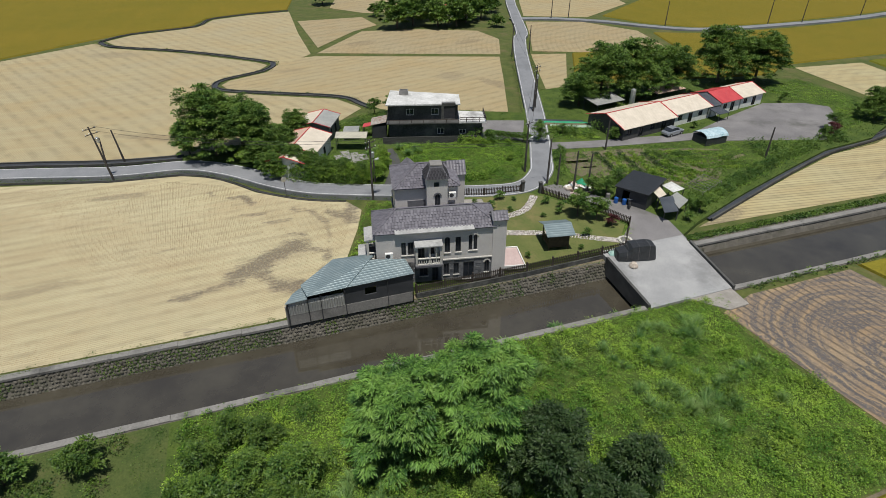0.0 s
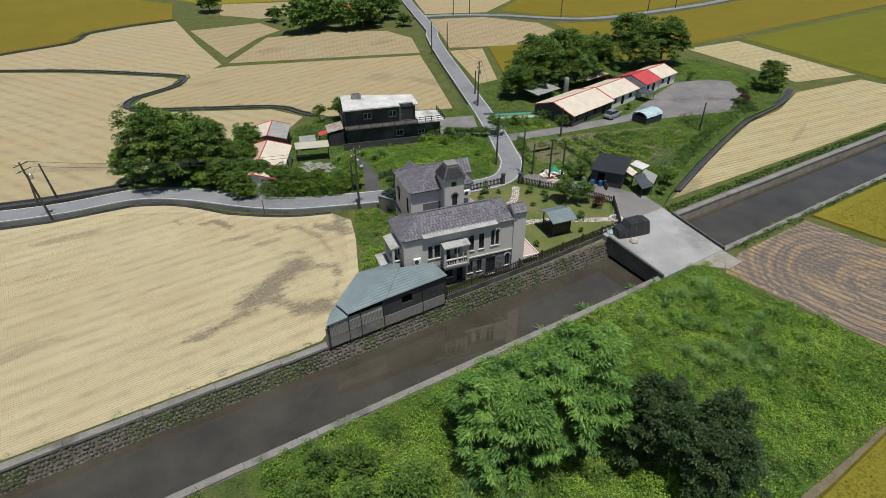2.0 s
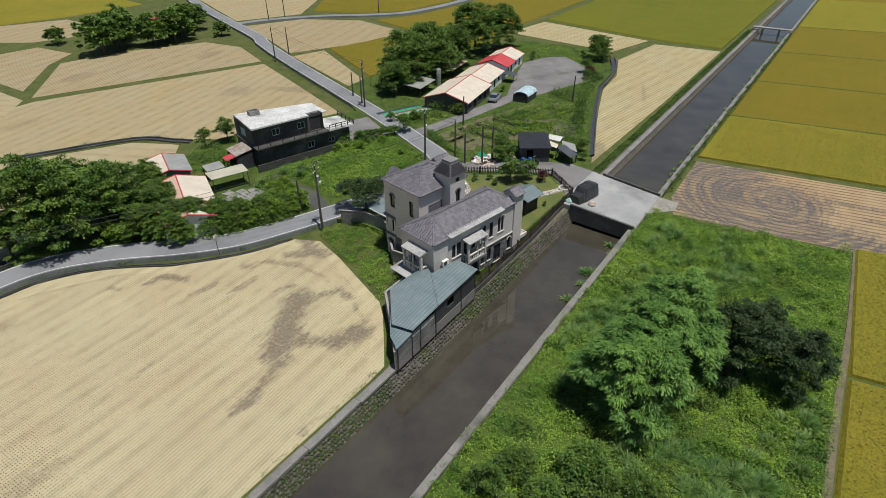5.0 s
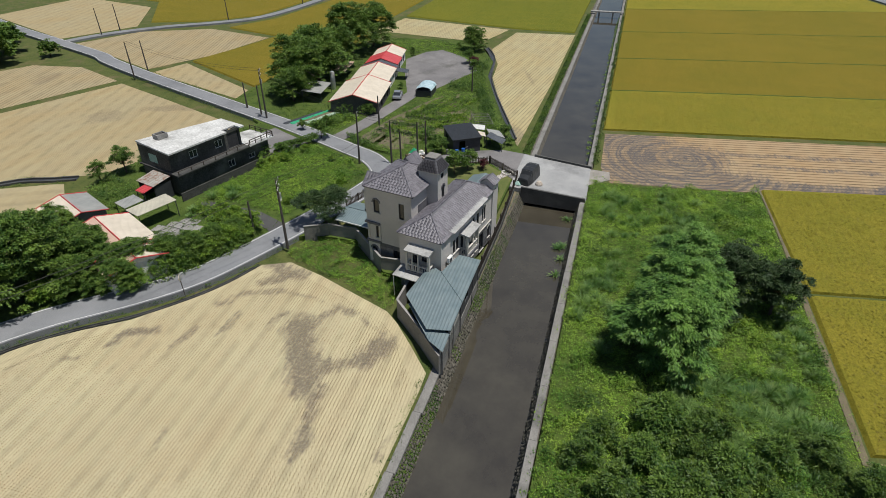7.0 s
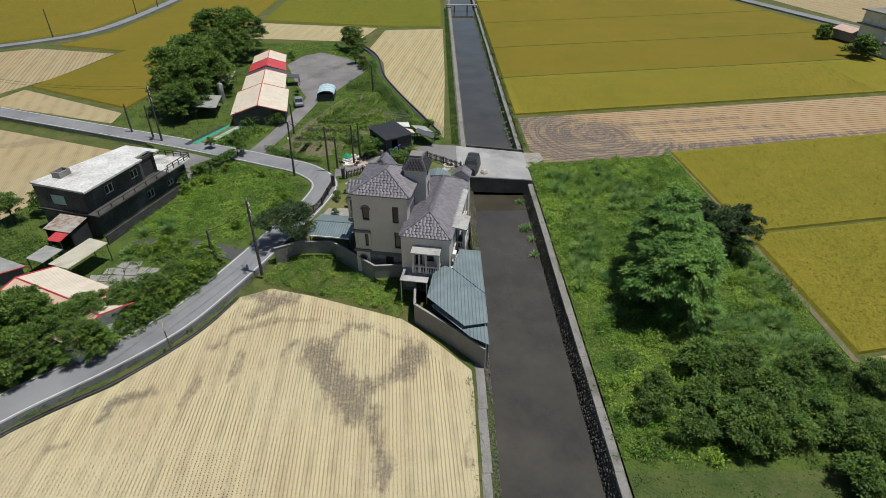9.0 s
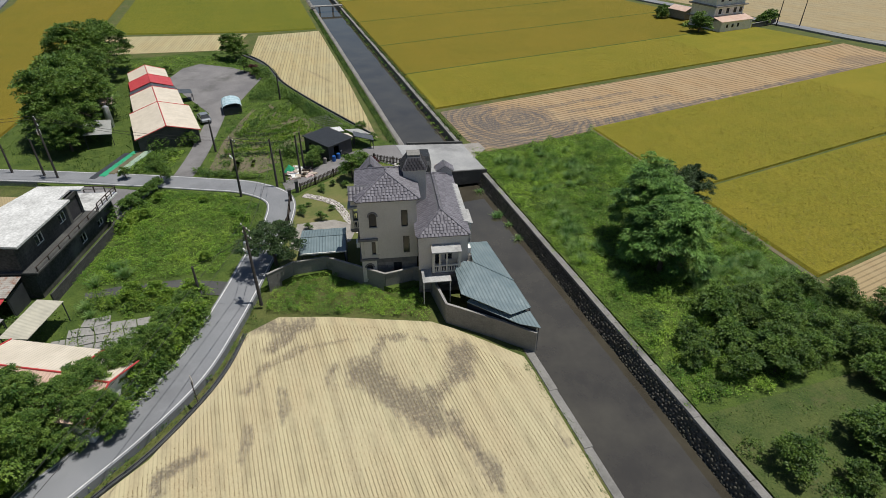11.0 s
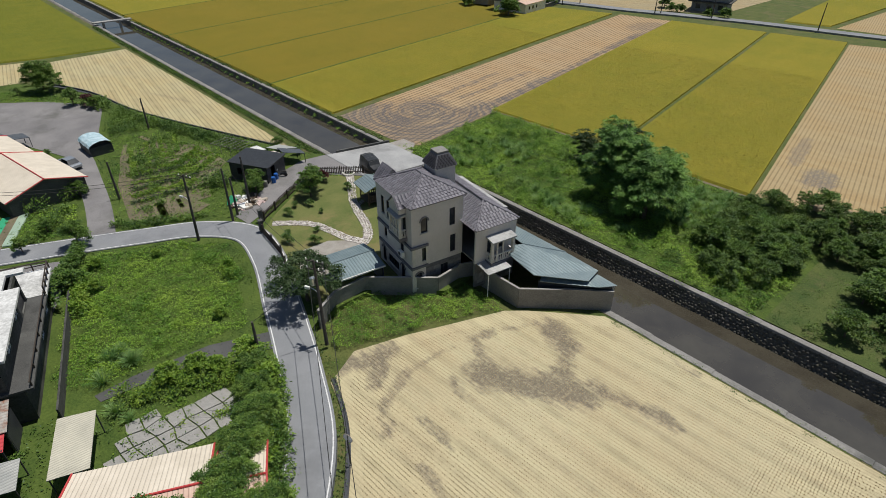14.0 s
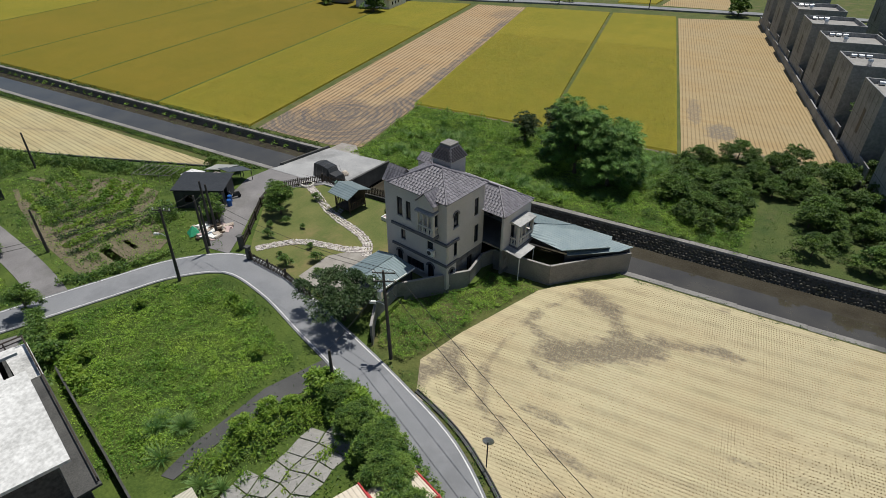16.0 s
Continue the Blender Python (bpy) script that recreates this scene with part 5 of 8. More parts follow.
    holed_wall(tb[1], (tu1, tv0 + 0.2), (tu1, tv1), 6.8, 10.95, 0.2, [(0.7, 1.3, 8.0, 9.5)])
    holed_wall(tb[2], (tu1 - 0.2, tv1), (tu0, tv1), 8.5, 10.95, 0.2, [])
    holed_wall(tb[3], (tu0, tv1 - 0.2), (tu0, tv0 + 0.2), 6.8, 10.95, 0.2, [])
    for b in tb:
        part("tower_wall", b, M["render"], H)
    window(H, (tu0, tv0), (tu1, tv0), *tw[0], arched=True, bars=1, trim="band")
    window(H, (tu0, tv0), (tu1, tv0), *tw[1], bars=0, sill=False)
    window(H, (tu1, tv0), (tu1, tv1), 0.9, 1.5, 8.0, 9.5, bars=0)
    cap = part("tower_roof", Build().box(tu0 - 0.12, tu1 + 0.12, tv0 - 0.12, tv1 + 0.12, 10.9, 11.02, 0.02), M["trim"], H)
    V, F = [], []
    q = [(tu0 - 0.14, tv0 - 0.14), (tu1 + 0.14, tv0 - 0.14), (tu1 + 0.14, tv1 + 0.14), (tu0 - 0.14, tv1 + 0.14)]
    w = [(tu0 + 0.55, tv0 + 0.55), (tu1 - 0.55, tv0 + 0.55), (tu1 - 0.55, tv1 - 0.55), (tu0 + 0.55, tv1 - 0.55)]
    deck = Build()
    for i in range(4):
        j = (i + 1) % 4
        s = ((*q[i], 11.03), (*q[j], 11.03), (*w[j], 12.3), (*w[i], 12.3))
        tile_slope(V, F, *s, pitch=0.33, run=0.3)
        deck.add(s, [(0, 1, 2, 3)])
    deck.add([(*p, 12.3) for p in w], [(0, 1, 2, 3)])
    part("roof_deck", deck, M["band"], cap)
    tagged(part("roof_tiles", Build().add(V, F), M["tile_dark"], cap), kind="stuff")
    part("flat_top", Build().box(tu0 + 0.48, tu1 - 0.48, tv0 + 0.48, tv1 - 0.48, 12.29, 12.42, 0.03), M["wall_grey"], cap)
    # gabled pieces on the garden side and the north porch roof
    def gable(u0, u1, v0, v1, z0, z1, top, along):
        b = Build()
        b.box(u0 + 0.15, u1 - 0.15, v0 + 0.15, v1 - 0.15, z0, z1)
        if along == "u":
            h = (v0 + v1) / 2
            b.add([(u0 + 0.15, v0 + 0.15, z1), (u0 + 0.15, v1 - 0.15, z1), (u0 + 0.15, h, top - 0.08)], [(0, 2, 1)])
            b.add([(u1 - 0.15, v0 + 0.15, z1), (u1 - 0.15, v1 - 0.15, z1), (u1 - 0.15, h, top - 0.08)], [(0, 1, 2)])
            sl = [((u0, v0, z1 - 0.05), (u1, v0, z1 - 0.05), (u1, h, top), (u0, h, top)), ((u1, v1, z1 - 0.05), (u0, v1, z1 - 0.05), (u0, h, top), (u1, h, top))]
        else:
            h = (u0 + u1) / 2
            b.add([(u0 + 0.15, v0 + 0.15, z1), (u1 - 0.15, v0 + 0.15, z1), (h, v0 + 0.15, top - 0.08)], [(0, 1, 2)])
            b.add([(u0 + 0.15, v1 - 0.15, z1), (u1 - 0.15, v1 - 0.15, z1), (h, v1 - 0.15, top - 0.08)], [(0, 2, 1)])
            sl = [((u1, v0, z1 - 0.05), (u1, v1, z1 - 0.05), (h, v1, top), (h, v0, top)), ((u0, v1, z1 - 0.05), (u0, v0, z1 - 0.05), (h, v0, top), (h, v1, top))]
        g = part("gable", b, M["render"], H)
        V, F, d = [], [], Build()
        for s in sl:
            tile_slope(V, F, *s)
            d.slab(s, 0.06)
        part("roof_deck", d, M["band"], g)
        tagged(part("roof_tiles", Build().add(V, F), M["tile"], g), kind="stuff")
    gable(12.65, 14.45, -0.2, 1.75, 0, 7.55, 8.2, "u")
    gable(3.5, 5.7, 9.6, 11.5, 8.6, 9.3, 10.3, "v")
    gable(8.9, 11.2, 8.0, 10.3, 0, 9.3, 10.6, "u")
    # balcony loggias
    def loggia(p0, p1, out, z, posts, depth=1.0, tall=2.45):
        p0, p1 = Vector((*p0, 0)), Vector((*p1, 0))
        d = (p1 - p0)
        ang = math.degrees(math.atan2(d.y, d.x))
        L = d.length
        t = new("balcony")
        t.parent = H
        t.matrix_local = pose(p0.x, p0.y, z, 0, 0, ang)
        part("slab", Build().box(-0.1, L + 0.1, -depth - 0.1, -0.003, -0.28, 0, 0.03).box(-0.02, L + 0.02, -depth, -0.003, -0.42, -0.283, 0.02), M["band"], t)
        part("canopy", Build().add([(-0.1, -depth - 0.2, tall + 0.02), (L + 0.1, -depth - 0.2, tall + 0.02), (L + 0.1, -0.003, tall + 0.22), (-0.1, -0.003, tall + 0.22), (-0.1, -depth - 0.2, tall - 0.12), (L + 0.1, -depth - 0.2, tall - 0.12), (L + 0.1, -0.003, tall - 0.02), (-0.1, -0.003, tall - 0.02)],
                                    [(0, 1, 2, 3), (7, 6, 5, 4), (0, 4, 5, 1), (1, 5, 6, 2), (2, 6, 7, 3), (3, 7, 4, 0)]), M["canopy"], t, "weathered pale canopy slab")
        for s in posts:
            part("column", Build().lathe(s, -depth + 0.12, [(0.14, 0.0), (0.14, 0.15), (0.10, 0.2), (0.085, tall - 0.3), (0.14, tall - 0.22), (0.15, tall - 0.125)], 10), M["trim"], t)
        for s in (0.08, L - 0.08):
            part("pier", Build().box(s - 0.13, s + 0.13, -depth - 0.02, -depth + 0.26, 0, tall - 0.14, 0.02), M["trim"], t)
        bal = balustrade(t, (0.2, -depth + 0.1), (L - 0.2, -depth + 0.1), 0.0)
        for s in (0.06, L - 0.06):
            balustrade(t, (s, -0.05), (s, -depth + 0.0), 0.0)
        return t
    loggia((4.3, g0), (7.1, g0), None, st + 0.15, (1.5, 2.2))
    loggia((f0, 3.7), (f0, 1.0), None, st + 0.2, (0.7, 1.4))
    loggia((5.6, n1), (3.6, n1), None, 6.05, (0.7, 1.3), 0.8, 2.3)
    part("eave_canopy", Build().slab([(2.2, -0.35, 6.8), (10.7, -0.35, 6.8), (10.7, 0.28, 6.99), (2.2, 0.28, 6.99)], 0.08), M["canopy"], H, "pale concrete canopy under the eaves")
    part("ledge", Build().box(0.5, 3.3, -0.75, g0 - 0.003, st - 0.1, st + 0.12, 0.03), M["trim"], H)
    part("porch_roof", Build().slab([(-1.9, 2.0, 2.7), (0.3, 2.0, 2.9), (0.3, 4.8, 2.9), (-1.9, 4.8, 2.7)], 0.08), M["canopy"], H, "pale metal porch canopy")
    for v in (2.1, 4.7):
        part("porch_post", Build().tube([(-1.8, v, 0), (-1.8, v, 2.65)], 0.05, 8), M["white_paint"], H)
    # dado under the windows in the stair landing
    part("dark_panel", Build().box(4.0, 6.0, n0 - 0.15, n0 - 0.104, 7.0, 7.9), M["band"], H)
    ac_unit(H, 1.4, -0.3, st + 0.13, 0)
    ac_unit(H, 1.45, -0.2, st + 0.95, 0, "white outdoor air conditioner on a wall bracket")
    ac_unit(H, 4.3, n1 + 0.3, 3.5, 180)
    ac_unit(H, 9.0, n0 - 0.6, 8.25, 0)


n = Nodes("slate_block", 0.75, 0, 0.3)
geo = n.node("NewGeometry")
M["rubble_slate"] = n.done(n.mix(0.3, n.ramp(geo.outputs["Random Per Island"], (0.0, (0.075, 0.078, 0.085)), (1.0, (0.23, 0.23, 0.235))), n.ramp(n.noise(4), (0.3, (0.08, 0.08, 0.085)), (0.7, (0.24, 0.235, 0.23)))), n.noise(12), 0.4, 0.02)
house()

# ---- outbuildings of the house ----


def shed():
    t = thing("shed", "low green-grey metal shed wedged between house and canal", "shed")
    part("roof", Build().slab([(8.1, 51.7, 3.9), (4.4, 52.3, 3.65), (0.5, 48.9, 3.4), (0.9, 46.75, 3.4), (4.9, 46.75, 3.6), (8.0, 49.8, 4.4), (8.6, 50.6, 4.3)], 0.06), M["shed_roof"], t)
    part("roof", Build().slab([(8.02, 49.8, 4.404), (4.92, 46.75, 3.604), (12.1, 46.75, 3.75), (11.7, 49.0, 4.25)], 0.06), M["shed_roof"], t)
    part("ridge_cap", Build().tube([(8.0, 49.8, 4.43), (4.9, 46.75, 3.63)], 0.07, 6), M["shed_roof"], t)
    part("lean_to_roof", Build().slab([(3.9, 51.9, 3.0), (-0.4, 48.4, 2.9), (-1.4, 46.8, 2.85), (0.9, 46.82, 3.0), (1.4, 48.6, 3.1), (4.2, 51.3, 3.15)], 0.05), M["shed_roof"], t)
    for (x0, y0), (x1, y1), za, zb, mat in (((-1.25, 46.95), (12.0, 46.95), 0.0, 1.25, "wall_grey"), ((-1.25, 46.99), (4.6, 46.99), 1.25, 2.8, "grey_sheet"), ((4.6, 46.99), (12.0, 46.99), 1.25, 3.5, "dark_metal"),
                                            ((4.2, 51.7), (-1.25, 46.95), 0.0, 2.8, "dark_metal"), ((12.0, 46.95), (12.0, 48.9), 0.0, 3.6, "dark_metal")):
        b = Build()
        holed_wall(b, (x0, y0), (x1, y1), za, zb, 0.12, [(2.2, 3.4, 2.0, 2.9)] if zb == 3.5 else [])
        part("wall", b, M[mat], t, {"wall_grey": "stained grey concrete base wall", "grey_sheet": "corrugated grey lower siding", "dark_metal": "dark metal siding"}[mat])
    b = Build()
    for i in range(38):
        x = -1.2 + i * 0.15
        b.box(x, x + 0.07, 46.9, 46.985, 1.3, 2.4)
    part("siding_ribs", b, M["grey_sheet"], t)
    for x in (0.9, 2.2, 4.7, 9.2):
        part("downpipe", Build().tube([(x, 46.88, 0.05), (x, 46.88, 3.3)], 0.045, 8), M["dark_metal"], t)


def garden_wall():
    pts = [(-1.35, 47.1), (1.6, 49.9), (5.0, 53.5), (11.2, 53.6), (11.9, 55.0), (11.7, 58.0), (16.7, 63.4), (16.6, 67.0), (15.2, 69.6)]
    t = thing("garden_wall", "weathered grey concrete boundary wall", "wall", kind="structure")
    for i, (p, q) in enumerate(zip(pts, pts[1:])):
        d = Vector((q[0] - p[0], q[1] - p[1], 0))
        n = Vector((d.y, -d.x, 0)).normalized() * 0.08
        z1 = 2.25 - 0.12 * (i > 3)
        part("wall_panel", Build().prism([(p[0] - n.x, p[1] - n.y), (q[0] - n.x, q[1] - n.y), (q[0] + n.x, q[1] + n.y), (p[0] + n.x, p[1] + n.y)], -0.1, z1), M["wall_grey"], t)
        n *= 1.5
        part("coping", Build().prism([(p[0] - n.x, p[1] - n.y), (q[0] - n.x, q[1] - n.y), (q[0] + n.x, q[1] + n.y), (p[0] + n.x, p[1] + n.y)], z1 + 0.003, z1 + 0.08), M["concrete"], t)


def gable_roof(b, x0, x1, y0, y1, eave, top, thick=0.07):
    """A low gable along x."""
    h = (y0 + y1) / 2
    b.slab([(x0, y0, eave), (x1, y0, eave), (x1, h, top), (x0, h, top)], thick)
    b.slab([(x0, h, top), (x1, h, top), (x1, y1, eave), (x0, y1, eave)], thick)
    return b


def carport():
    t = thing("carport", "open carport with a green-grey ribbed metal roof", "carport", pose(18.8, 63.2, VILLAGE, 0, 0, 81))
    part("roof", gable_roof(Build(), -2.4, 2.5, -2.4, 2.4, 2.35, 2.85), M["carport_roof"], t)
    part("ridge_cap", Build().tube([(-2.4, 0, 2.88), (2.5, 0, 2.88)], 0.06, 6), M["carport_roof"], t)
    for x in (-2.2, 2.3):
        for y in (-2.2, 2.2):
            part("post", Build().box(x - 0.05, x + 0.05, y - 0.05, y + 0.05, 0, 2.3), M["dark_metal"], t)
    part("back_wall", Build().box(-2.35, -2.25, -2.1, 2.1, 0, 1.9), M["cladding"], t)
    part("gutter", Build().box(-2.4, 2.5, 2.4, 2.5, 2.2, 2.34), M["white_paint"], t)


def gazebo():
    t = thing("gazebo", "raised timber garden hut with a green-grey gable roof", "gazebo", pose(31.4, 51.5, VILLAGE + 0.03, 0, 0, -10))
    part("roof", gable_roof(Build(), -1.75, 1.75, -1.9, 1.9, 2.35, 3.05, 0.06), M["shed_roof"], t)
    part("floor", Build().box(-1.25, 1.25, -1.3, 1.3, 0.45, 0.57, 0.02), M["wood"], t)
    for x in (-1.2, 1.2):
        for y in (-1.25, 1.25):
            part("post", Build().box(x - 0.06, x + 0.06, y - 0.06, y + 0.06, 0, 2.4), M["wood"], t)
    for x in (-1.2, 1.2):
        for i in range(9):
            part("rail_slat", Build().box(x - 0.025, x + 0.025, -1.15 + i * 0.27, -1.05 + i * 0.27, 0.58, 1.3), M["wood"], t)
        part("rail", Build().box(x - 0.045, x + 0.045, -1.19, 1.19, 1.3, 1.38), M["wood"], t)
    part("back_panel", Build().box(-1.14, 1.14, -1.27, -1.22, 0.58, 2.2), M["wood"], t)
    for i in range(3):
        part("step", Build().box(-0.35, 0.35, 1.45 + 0.25 * i, 1.68 + 0.25 * i, 0.36 - 0.15 * i, 0.4 - 0.15 * i), M["wall_grey"], t)
    part("stringer", Build().add([(-0.4, 1.35, 0.5), (-0.36, 1.35, 0.5), (-0.36, 2.2, 0.0), (-0.4, 2.2, 0.0), (-0.4, 1.35, 0.38), (-0.36, 1.35, 0.38), (-0.36, 2.1, 0.0), (-0.4, 2.1, 0.0)], [(0, 1, 2, 3), (7, 6, 5, 4), (0, 4, 5, 1), (0, 3, 7, 4), (1, 5, 6, 2)]), M["wood"], t)


PICKET = {}


def fence(label, pts, z, base=0.0, tall=1.15, step=0.24, group="garden fence"):
    """Dark pickets on two rails between posts, on a low kerb where there is one."""
    if not PICKET:
        PICKET["p"] = Build().add([(-0.055, -0.02, 0.05), (0.055, -0.02, 0.05), (0.055, 0.02, 0.05), (-0.055, 0.02, 0.05), (-0.055, -0.02, tall - 0.08), (0.055, -0.02, tall - 0.08), (0.055, 0.02, tall - 0.08), (-0.055, 0.02, tall - 0.08), (0, -0.02, tall), (0, 0.02, tall)],
                                  [(0, 1, 5, 4), (2, 3, 7, 6), (1, 2, 6, 5), (3, 0, 4, 7), (4, 5, 8), (6, 7, 9), (5, 6, 9, 8), (7, 4, 8, 9)]).mesh("picket", M["fence"])
        PICKET["q"] = Build().box(-0.08, 0.08, -0.08, 0.08, 0, tall + 0.12, 0.02).mesh("post", M["fence"])
    for p, q in zip(pts, pts[1:]):
        d = Vector((q[0] - p[0], q[1] - p[1], 0))
        L = d.length
        t = thing("fence", label, "fence", pose(p[0], p[1], z, 0, 0, math.degrees(math.atan2(d.y, d.x))), group)
        if base:
            part("kerb", Build().box(0, L, -0.1, 0.1, -0.6, base - 0.003), M["stained"], t, "stained concrete kerb wall")
        for zz in (0.25, 0.85):
            part("rail", Build().box(0, L, 0.022, 0.075, base + zz, base + zz + 0.08), M["fence"], t)
        n = max(1, round(L / step))
        for i in range(n):
            o = part("picket", PICKET["p"], None, t)
            o.location = ((i + 0.5) * L / n, 0, base)
            o.rotation_euler = (0, radians(math.sin(i * 7.3) * 1.4), 0)
        for i in range(max(2, round(L / 3) + 1)):
            o = part("post", PICKET["q"], None, t)
            o.location = (L * i / max(1, round(L / 3)) if L > 1.5 else L * i, 0.1, base)


def garden():
    fence("dark picket fence on a concrete kerb along the canal bank", [(12.4, 47.35), (25.6, 47.3), (39.0, 47.75)], VILLAGE - 0.1, 0.1)
    fence("dark picket fence round the garden corner", [(39.0, 47.75), (43.0, 52.8), (41.2, 56.8), (37.6, 62.2), (36.2, 64.4)], VILLAGE)
    fence("dark picket fence beside the village lane", [(33.4, 66.0), (28.0, 66.6), (23.6, 68.0)], VILLAGE)
    for x, y in ((33.7, 65.9), (36.0, 64.8)):
        single("gate_pier", Build().box(x - 0.22, x + 0.22, y - 0.22, y + 0.22, VILLAGE, VILLAGE + 1.6, 0.03).box(x - 0.28, x + 0.28, y - 0.28, y + 0.28, VILLAGE + 1.6, VILLAGE + 1.72, 0.02), M["dark_concrete"], "square dark garden gate pier", "gate pier", "gate piers")
    # stone path: separate flat stones
    stones = [Build().prism([(r * math.cos(a), r * math.sin(a) * 0.75) for a, r in ((k * math.pi / 3 + o, 0.2 * (0.75 + 0.35 * math.sin(k * 2.3 + o * 5))) for k in range(6))], -0.05, 0.05).mesh("stone", M["paver"]) for o in (0.1, 0.7, 1.3, 1.9)]
    p = thing("garden_path", "winding garden path of pale and dark flat stones", "path", kind="structure")
    for line in (smooth([(34.6, 64.0), (33.2, 62.2), (31.4, 60.6), (28.8, 59.8), (26.2, 59.3), (24.4, 58.4)], 12), smooth([(23.4, 59.2), (24.8, 57.2), (27.2, 55.8), (29.8, 54.9), (33.4, 53.4), (37.4, 50.9), (39.6, 49.7)], 14)):
        for i, (x, y) in enumerate(line):
            for w in (-0.42, -0.14, 0.14, 0.42):
                k = (i * 4 + int(w * 10)) % 4
                dx, dy = (line[min(i + 1, len(line) - 1)][0] - line[max(i - 1, 0)][0]), (line[min(i + 1, len(line) - 1)][1] - line[max(i - 1, 0)][1])
                l = math.hypot(dx, dy)
                o = part("stone", stones[k], None, p)
                o.location = (x - dy / l * w + rng.uniform(-0.05, 0.05), y + dx / l * w + rng.uniform(-0.05, 0.05), VILLAGE + 0.045 + rng.uniform(0, 0.015))
                o.rotation_euler = (0, 0, rng.uniform(0, 6.28))
    b = Build()
    for i in range(14):
        a = i * 2 * math.pi / 14
        b.box(40.1 + 0.75 * math.cos(a) - 0.16, 40.1 + 0.75 * math.cos(a) + 0.16, 49.5 + 0.75 * math.sin(a) - 0.14, 49.5 + 0.75 * math.sin(a) + 0.14, VILLAGE, VILLAGE + 0.3, 0.05)
    single("stone_ring", b, M["trim"], "ring of pale stones round a sunken dark basin", "garden ring")
    t = thing("terrace", "small raised garden terrace with white kerbs and pink paving", "terrace", pose(23.6, 50.2, VILLAGE, 0, 0, -10.3))
    part("paving", Build().box(-0.3, 2.4, -1.6, 2.2, 0, 0.32), M["slab_pink"], t)
    for x0, x1, y0, y1 in ((-0.45, 2.55, -1.75, -1.6), (-0.45, 2.55, 2.2, 2.35), (2.4, 2.55, -1.6, 2.2)):
        part("kerb", Build().box(x0, x1, y0, y1, 0, 0.48, 0.02), M["white_paint"], t)
    # covered vehicle on the bridge
    v = thing("covered_vehicle", "vehicle wrapped in black tarpaulin beside the parapet", "vehicle", pose(39.0, 46.2, VILLAGE + 0.02, 0, 0, -12))
    b = Build()
    secs = [(-2.2, 0.5, 0.75), (-2.1, 0.8, 1.0), (-1.0, 0.95, 1.15), (-0.6, 0.98, 1.75), (1.4, 0.98, 1.85), (2.2, 0.95, 1.7), (2.45, 0.85, 0.9)]
    k = len(b.v)
    for x, w, h in secs:
        b.v += [(x, -w - 0.12, 0.02), (x, -w, h * 0.6), (x, -w * 0.8, h), (x, 0, h + 0.06), (x, w * 0.8, h), (x, w, h * 0.6), (x, w + 0.12, 0.02)]
    for i in range(len(secs) - 1):
        b.f += [(k + i * 7 + j, k + i * 7 + j + 1, k + i * 7 + j + 8, k + i * 7 + j + 7)[::-1] for j in range(6)]
    b.f += [tuple(k + j for j in range(7)), tuple(k + 42 + j for j in range(6, -1, -1))]
    part("tarpaulin", b, M["tarp"], v)
    for x in (-1.2, 0.2, 1.5):
        part("strap", Build().tube([(x, -1.12, 0.1), (x, -0.99, 1.15), (x, -0.8, 1.88), (x, 0, 1.95), (x, 0.8, 1.88), (x, 0.99, 1.15), (x, 1.12, 0.1)], 0.014, 5), M["wall_grey"], v)
    single("blue_sheet", Build().add([(36.4, 47.0, 0.75), (37.4, 46.7, 0.72), (37.5, 47.5, 0.95), (36.6, 47.9, 0.8), (36.9, 47.3, 1.2)], [(0, 1, 4), (1, 2, 4), (2, 3, 4), (3, 0, 4), (3, 2, 1, 0)]), M["teal"], "crumpled pale teal plastic sheet", "plastic sheet")
    b = Build()
    b.lathe(37.9, 44.4, [(0.55, 0.62), (0.5, 0.8), (0.32, 1.05), (0.05, 1.12)], 12)
    single("basket", b, M["debris"], "upturned woven brown basket", "basket")


shed()
garden_wall()
carport()
gazebo()
garden()

# ---- grey two-storey house ----


